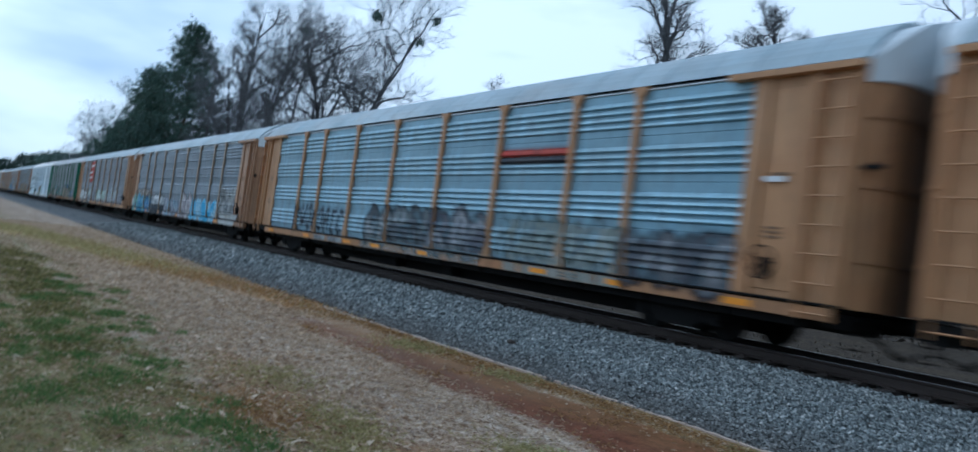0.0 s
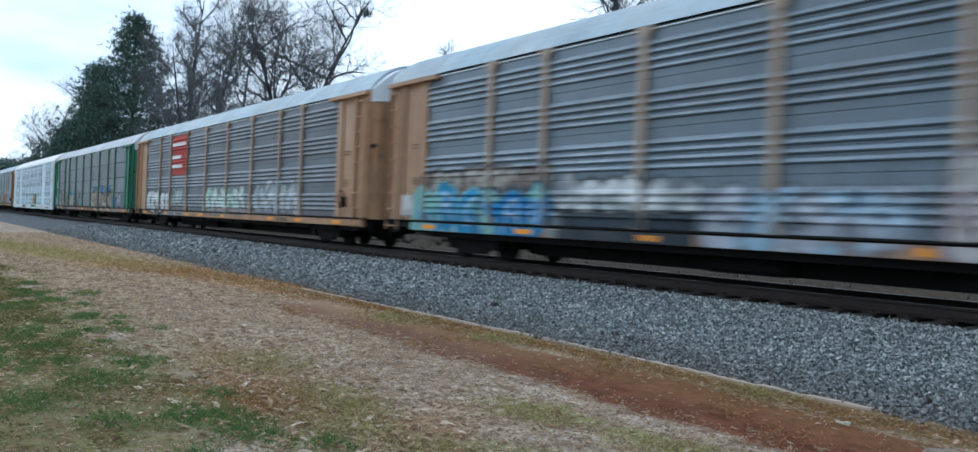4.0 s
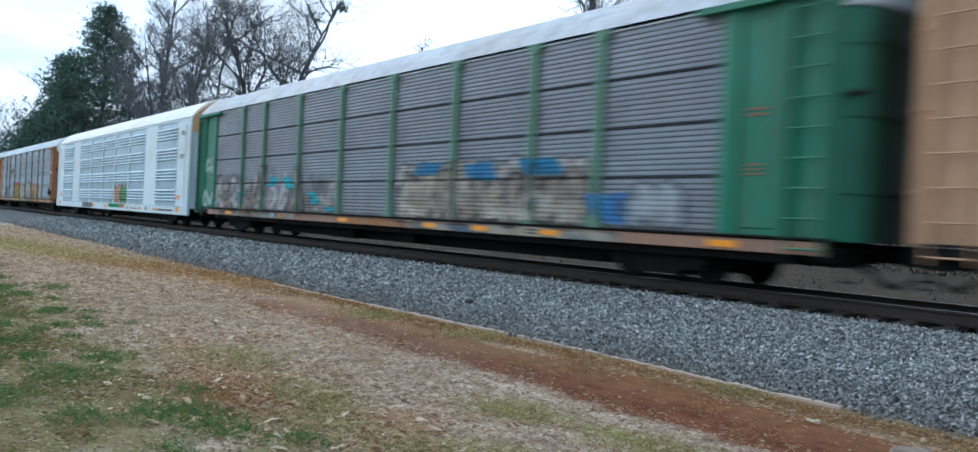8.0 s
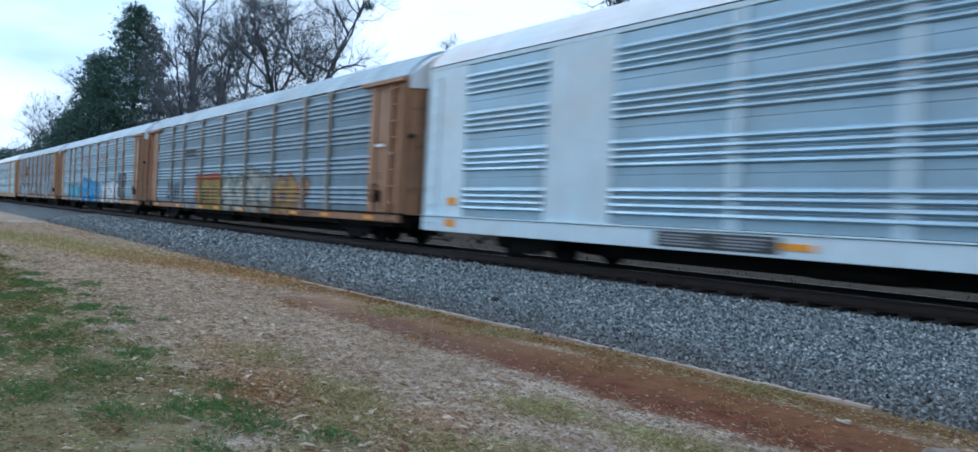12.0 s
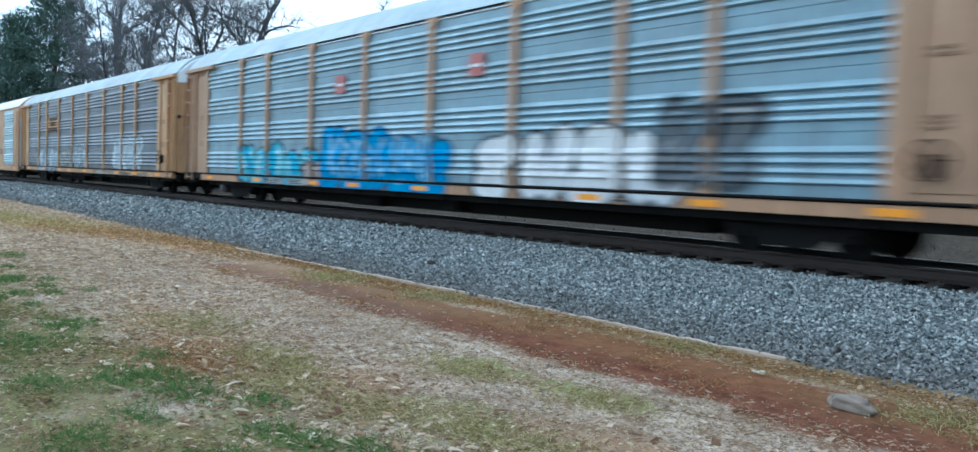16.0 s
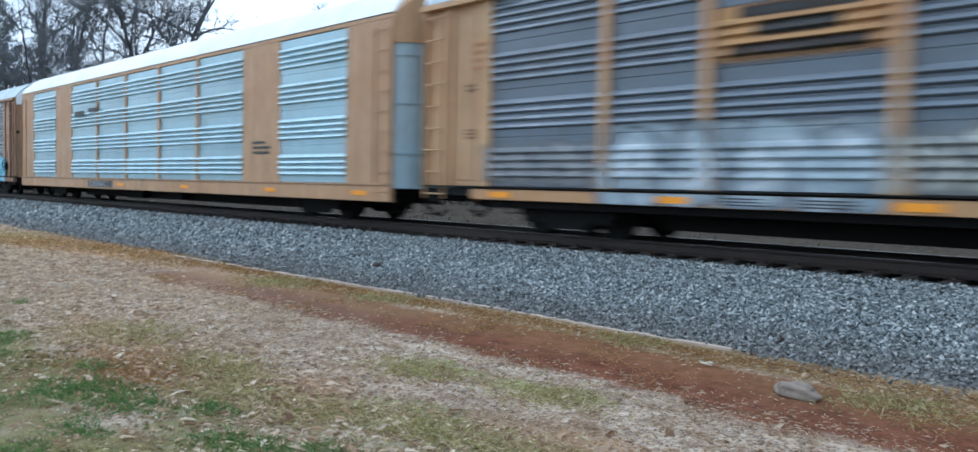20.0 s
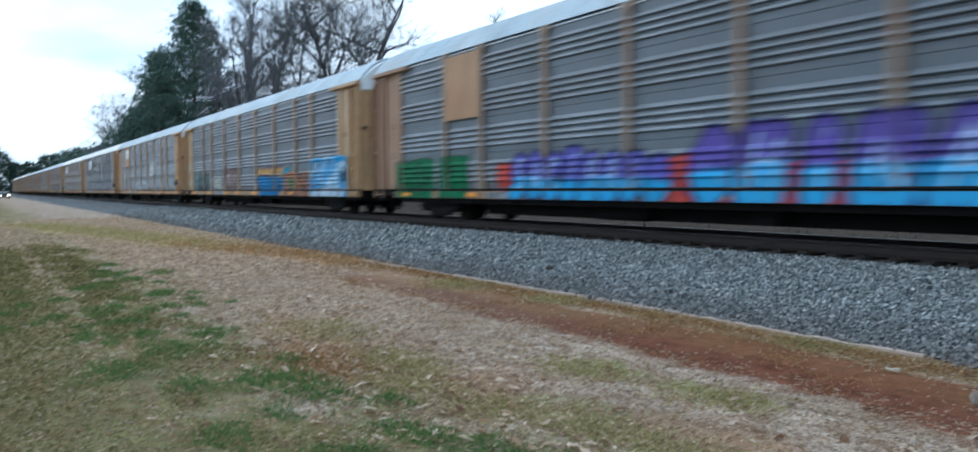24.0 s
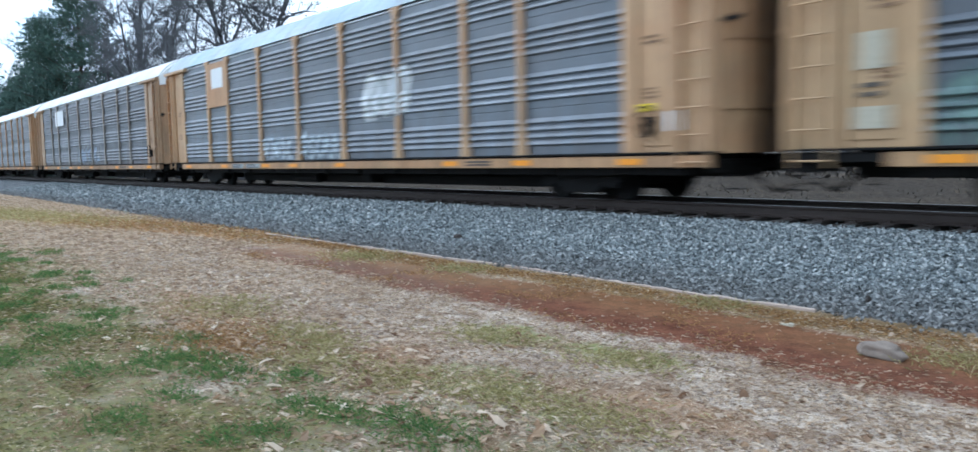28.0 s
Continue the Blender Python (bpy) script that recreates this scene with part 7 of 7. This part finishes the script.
def rough_stone(name, label, at, size, seed, material, turn=0.0, category="stone"):
    bm = bmesh.new()
    bmesh.ops.create_icosphere(bm, subdivisions=4, radius=0.5)
    for v in bm.verts:
        p = v.co.copy()
        k = 1 + 0.34 * noise.noise(p * 2.6 + Vector((seed, 0, 0))) + 0.10 * noise.noise(p * 6 + Vector((0, seed, 0))) + 0.03 * noise.noise(p * 16)
        v.co = Vector([math.copysign(abs(c) ** 0.92, c) for c in p]) * k * 0.9
        v.co.z = max(v.co.z, -0.32)
        v.co = Vector((v.co.x * size[0], v.co.y * size[1], v.co.z * size[2]))
    ob = new(name, finish(bm, name))
    ob.data.polygons.foreach_set("use_smooth", [True] * len(ob.data.polygons))
    ob.data.materials.append(material)
    ob.matrix_world = pose(*at, 0, 0, turn)
    return tagged(ob, label, category)


ROCK = plain("lichened_rock", (0.215, 0.172, 0.138), 0.9, var=0.5, scale=7, bump=0.8)
rough_stone("rock", "long grey-brown fieldstone lying on the bare clay", (-2.95, 6.32, 0.11), (0.41, 0.17, 0.155), 7.0, ROCK, -6)
rough_stone("clod", "small dark clod lying on the ballast", (-11.68, 8.62, ballast_z(8.62) + 0.05), (0.20, 0.12, 0.10), 6.0, TIE, 10, "clod")
rough_stone("clod", "small dark clod lying on the ballast", (-3.93, 8.05, ballast_z(8.05) + 0.04), (0.06, 0.05, 0.09), 9.0, TIE, 40, "clod")


def twig(at, turn, seed):
    rng = random.Random(seed)
    g = Limbs()
    pts = curve_points(rng, Vector((-0.45, 0, 0)), Vector((1, 0, 0.02)), 0.95, 6, 0.13, -0.01)
    g.tube(pts, [0.013 * (1 - 0.12 * k) for k in range(7)], 5)
    for k in (2, 3, 4):
        g.tube(curve_points(rng, pts[k], Vector((0.6, rng.choice((-1, 1)) * 0.7, 0.25)), 0.3, 3, 0.15, 0), [0.008, 0.006, 0.005, 0.003], 4)
    ob = new("twig", g.mesh("twig"))
    ob.data.materials.append(BARK)
    ob.matrix_world = pose(*at, 0, -3, turn)
    tagged(ob, "thin fallen dark twig on the ballast", "twig")


twig((-8.05, 8.2, ballast_z(8.2) + 0.05), -25, 4)
twig((-13.0, 8.9, ballast_z(8.9) + 0.05), 30, 7)


def litter(at, size, turn):
    me = boxes("paper_scrap", (-size / 2, size / 2, -0.02, 0.02, 0.0, 0.012), (size * 0.1, size / 2, -0.018, 0.022, 0.008, 0.03), bevel=0.004)
    me.materials.append(CREAM_LABEL)
    ob = new("paper_scrap", me)
    ob.matrix_world = pose(*at, 4, 6, turn)
    tagged(ob, "crumpled pale paper scrap on the clay", "litter")


litter((-4.04, 6.76, 0.085), 0.12, 15)


def parked_car(x, y, turn):
    """A small distant car facing the camera with its headlights on."""
    car = tagged(new("car"), "distant dark car with its headlights on", "car")
    paint = plain("dark_car_paint", (0.04, 0.045, 0.05), 0.3, 0.3, bump=0.0)
    glow = bpy.data.materials.new("headlight_glow")
    glow.use_nodes = True
    b = glow.node_tree.nodes["Principled BSDF"]
    b.inputs["Emission Color"].default_value = (1.0, 0.85, 0.6, 1)
    b.inputs["Emission Strength"].default_value = 14
    glass = plain("dark_car_glass", (0.02, 0.02, 0.025), 0.1, bump=0.0)
    prof = ((-2.2, 0.35), (-2.2, 0.85), (-1.2, 0.98), (-0.5, 1.45), (1.2, 1.48), (2.0, 1.0), (2.2, 0.9), (2.2, 0.35))
    bm = bmesh.new()
    lo, hi = ([bm.verts.new((px, s * 0.88, pz)) for px, pz in prof] for s in (-1, 1))
    for k in range(len(prof)):
        q = (k + 1) % len(prof)
        bm.faces.new((lo[k], lo[q], hi[q], hi[k]))
    bm.faces.new(lo[::-1]), bm.faces.new(hi)
    part("body", finish(bm, "body", 0.04), paint, car)
    part("windscreen", boxes("windscreen", (-0.03, 0.03, -0.72, 0.72, -0.27, 0.27)), glass, car, m=pose(-0.9, 0, 1.24, 0, 57, 0))
    for s in (-1, 1):
        part("headlight", boxes("headlight", (-2.24, -2.17, s * 0.65 - 0.16, s * 0.65 + 0.16, 0.66, 0.82), bevel=0.02), glow, car, "lit headlight")
        for wx in (-1.35, 1.35):
            bm = bmesh.new()
            cylinder_bm(bm, (wx, s * 0.72, 0.32), (wx, s * 0.9, 0.32), 0.32, sides=16)
            part("wheel", finish(bm, "wheel"), BLACK, car)
    car.matrix_world = pose(x, y, 0.05, 0, 0, turn)


parked_car(-190, 4.6, 180)


# ---------------------------------------------------------------- motion of the train
S_ROWS = [-152.15, -141.57, -130.85, -120.15, -109.43, -98.66, -87.86, -77.02, -66.11, -55.20, -44.17, -33.15, -22.06, -10.95, 0.17, 11.35, 22.67, 33.89, 45.18, 56.60, 67.97, 79.28, 90.67, 102.15, 113.69, 125.16, 136.83, 148.24, 159.95]


def train_x(t):
    k = min(int(t), 27)
    p = [S_ROWS[min(max(k + d, 0), 28)] for d in (-1, 0, 1, 2)]
    if k == 0:
        p[0] = 2 * p[1] - p[2]
    if k == 27:
        p[3] = 2 * p[2] - p[1]
    u = t - k
    return 0.5 * (2 * p[1] + (p[2] - p[0]) * u + (2 * p[0] - 5 * p[1] + 4 * p[2] - p[3]) * u * u + (3 * p[1] - p[0] - 3 * p[2] + p[3]) * u ** 3)


def motions():
    for k, car in enumerate(CARS):
        home = 131.5 - PITCH * (k - 1)
        walk(car, [(t / 2, pose(home + train_x(t / 2), TRACK, RAIL_TOP)) for t in range(0, 57)])
    turn = 1 / 0.356
    shared = {}
    for w, a in WHEELSETS:
        if a not in shared:
            walk(w, [(k * 0.1 / 3, pose(a, 0, 0.356) @ Matrix.Rotation((train_x(k * 0.1 / 3) - train_x(0)) * turn, 4, "Y")) for k in range(0, 841)])
            shared[a] = w.animation_data
        else:
            data = w.animation_data_create()
            w.rotation_mode = "QUATERNION"
            data.action = shared[a].action
            data.action_slot = shared[a].action_slot


motions()
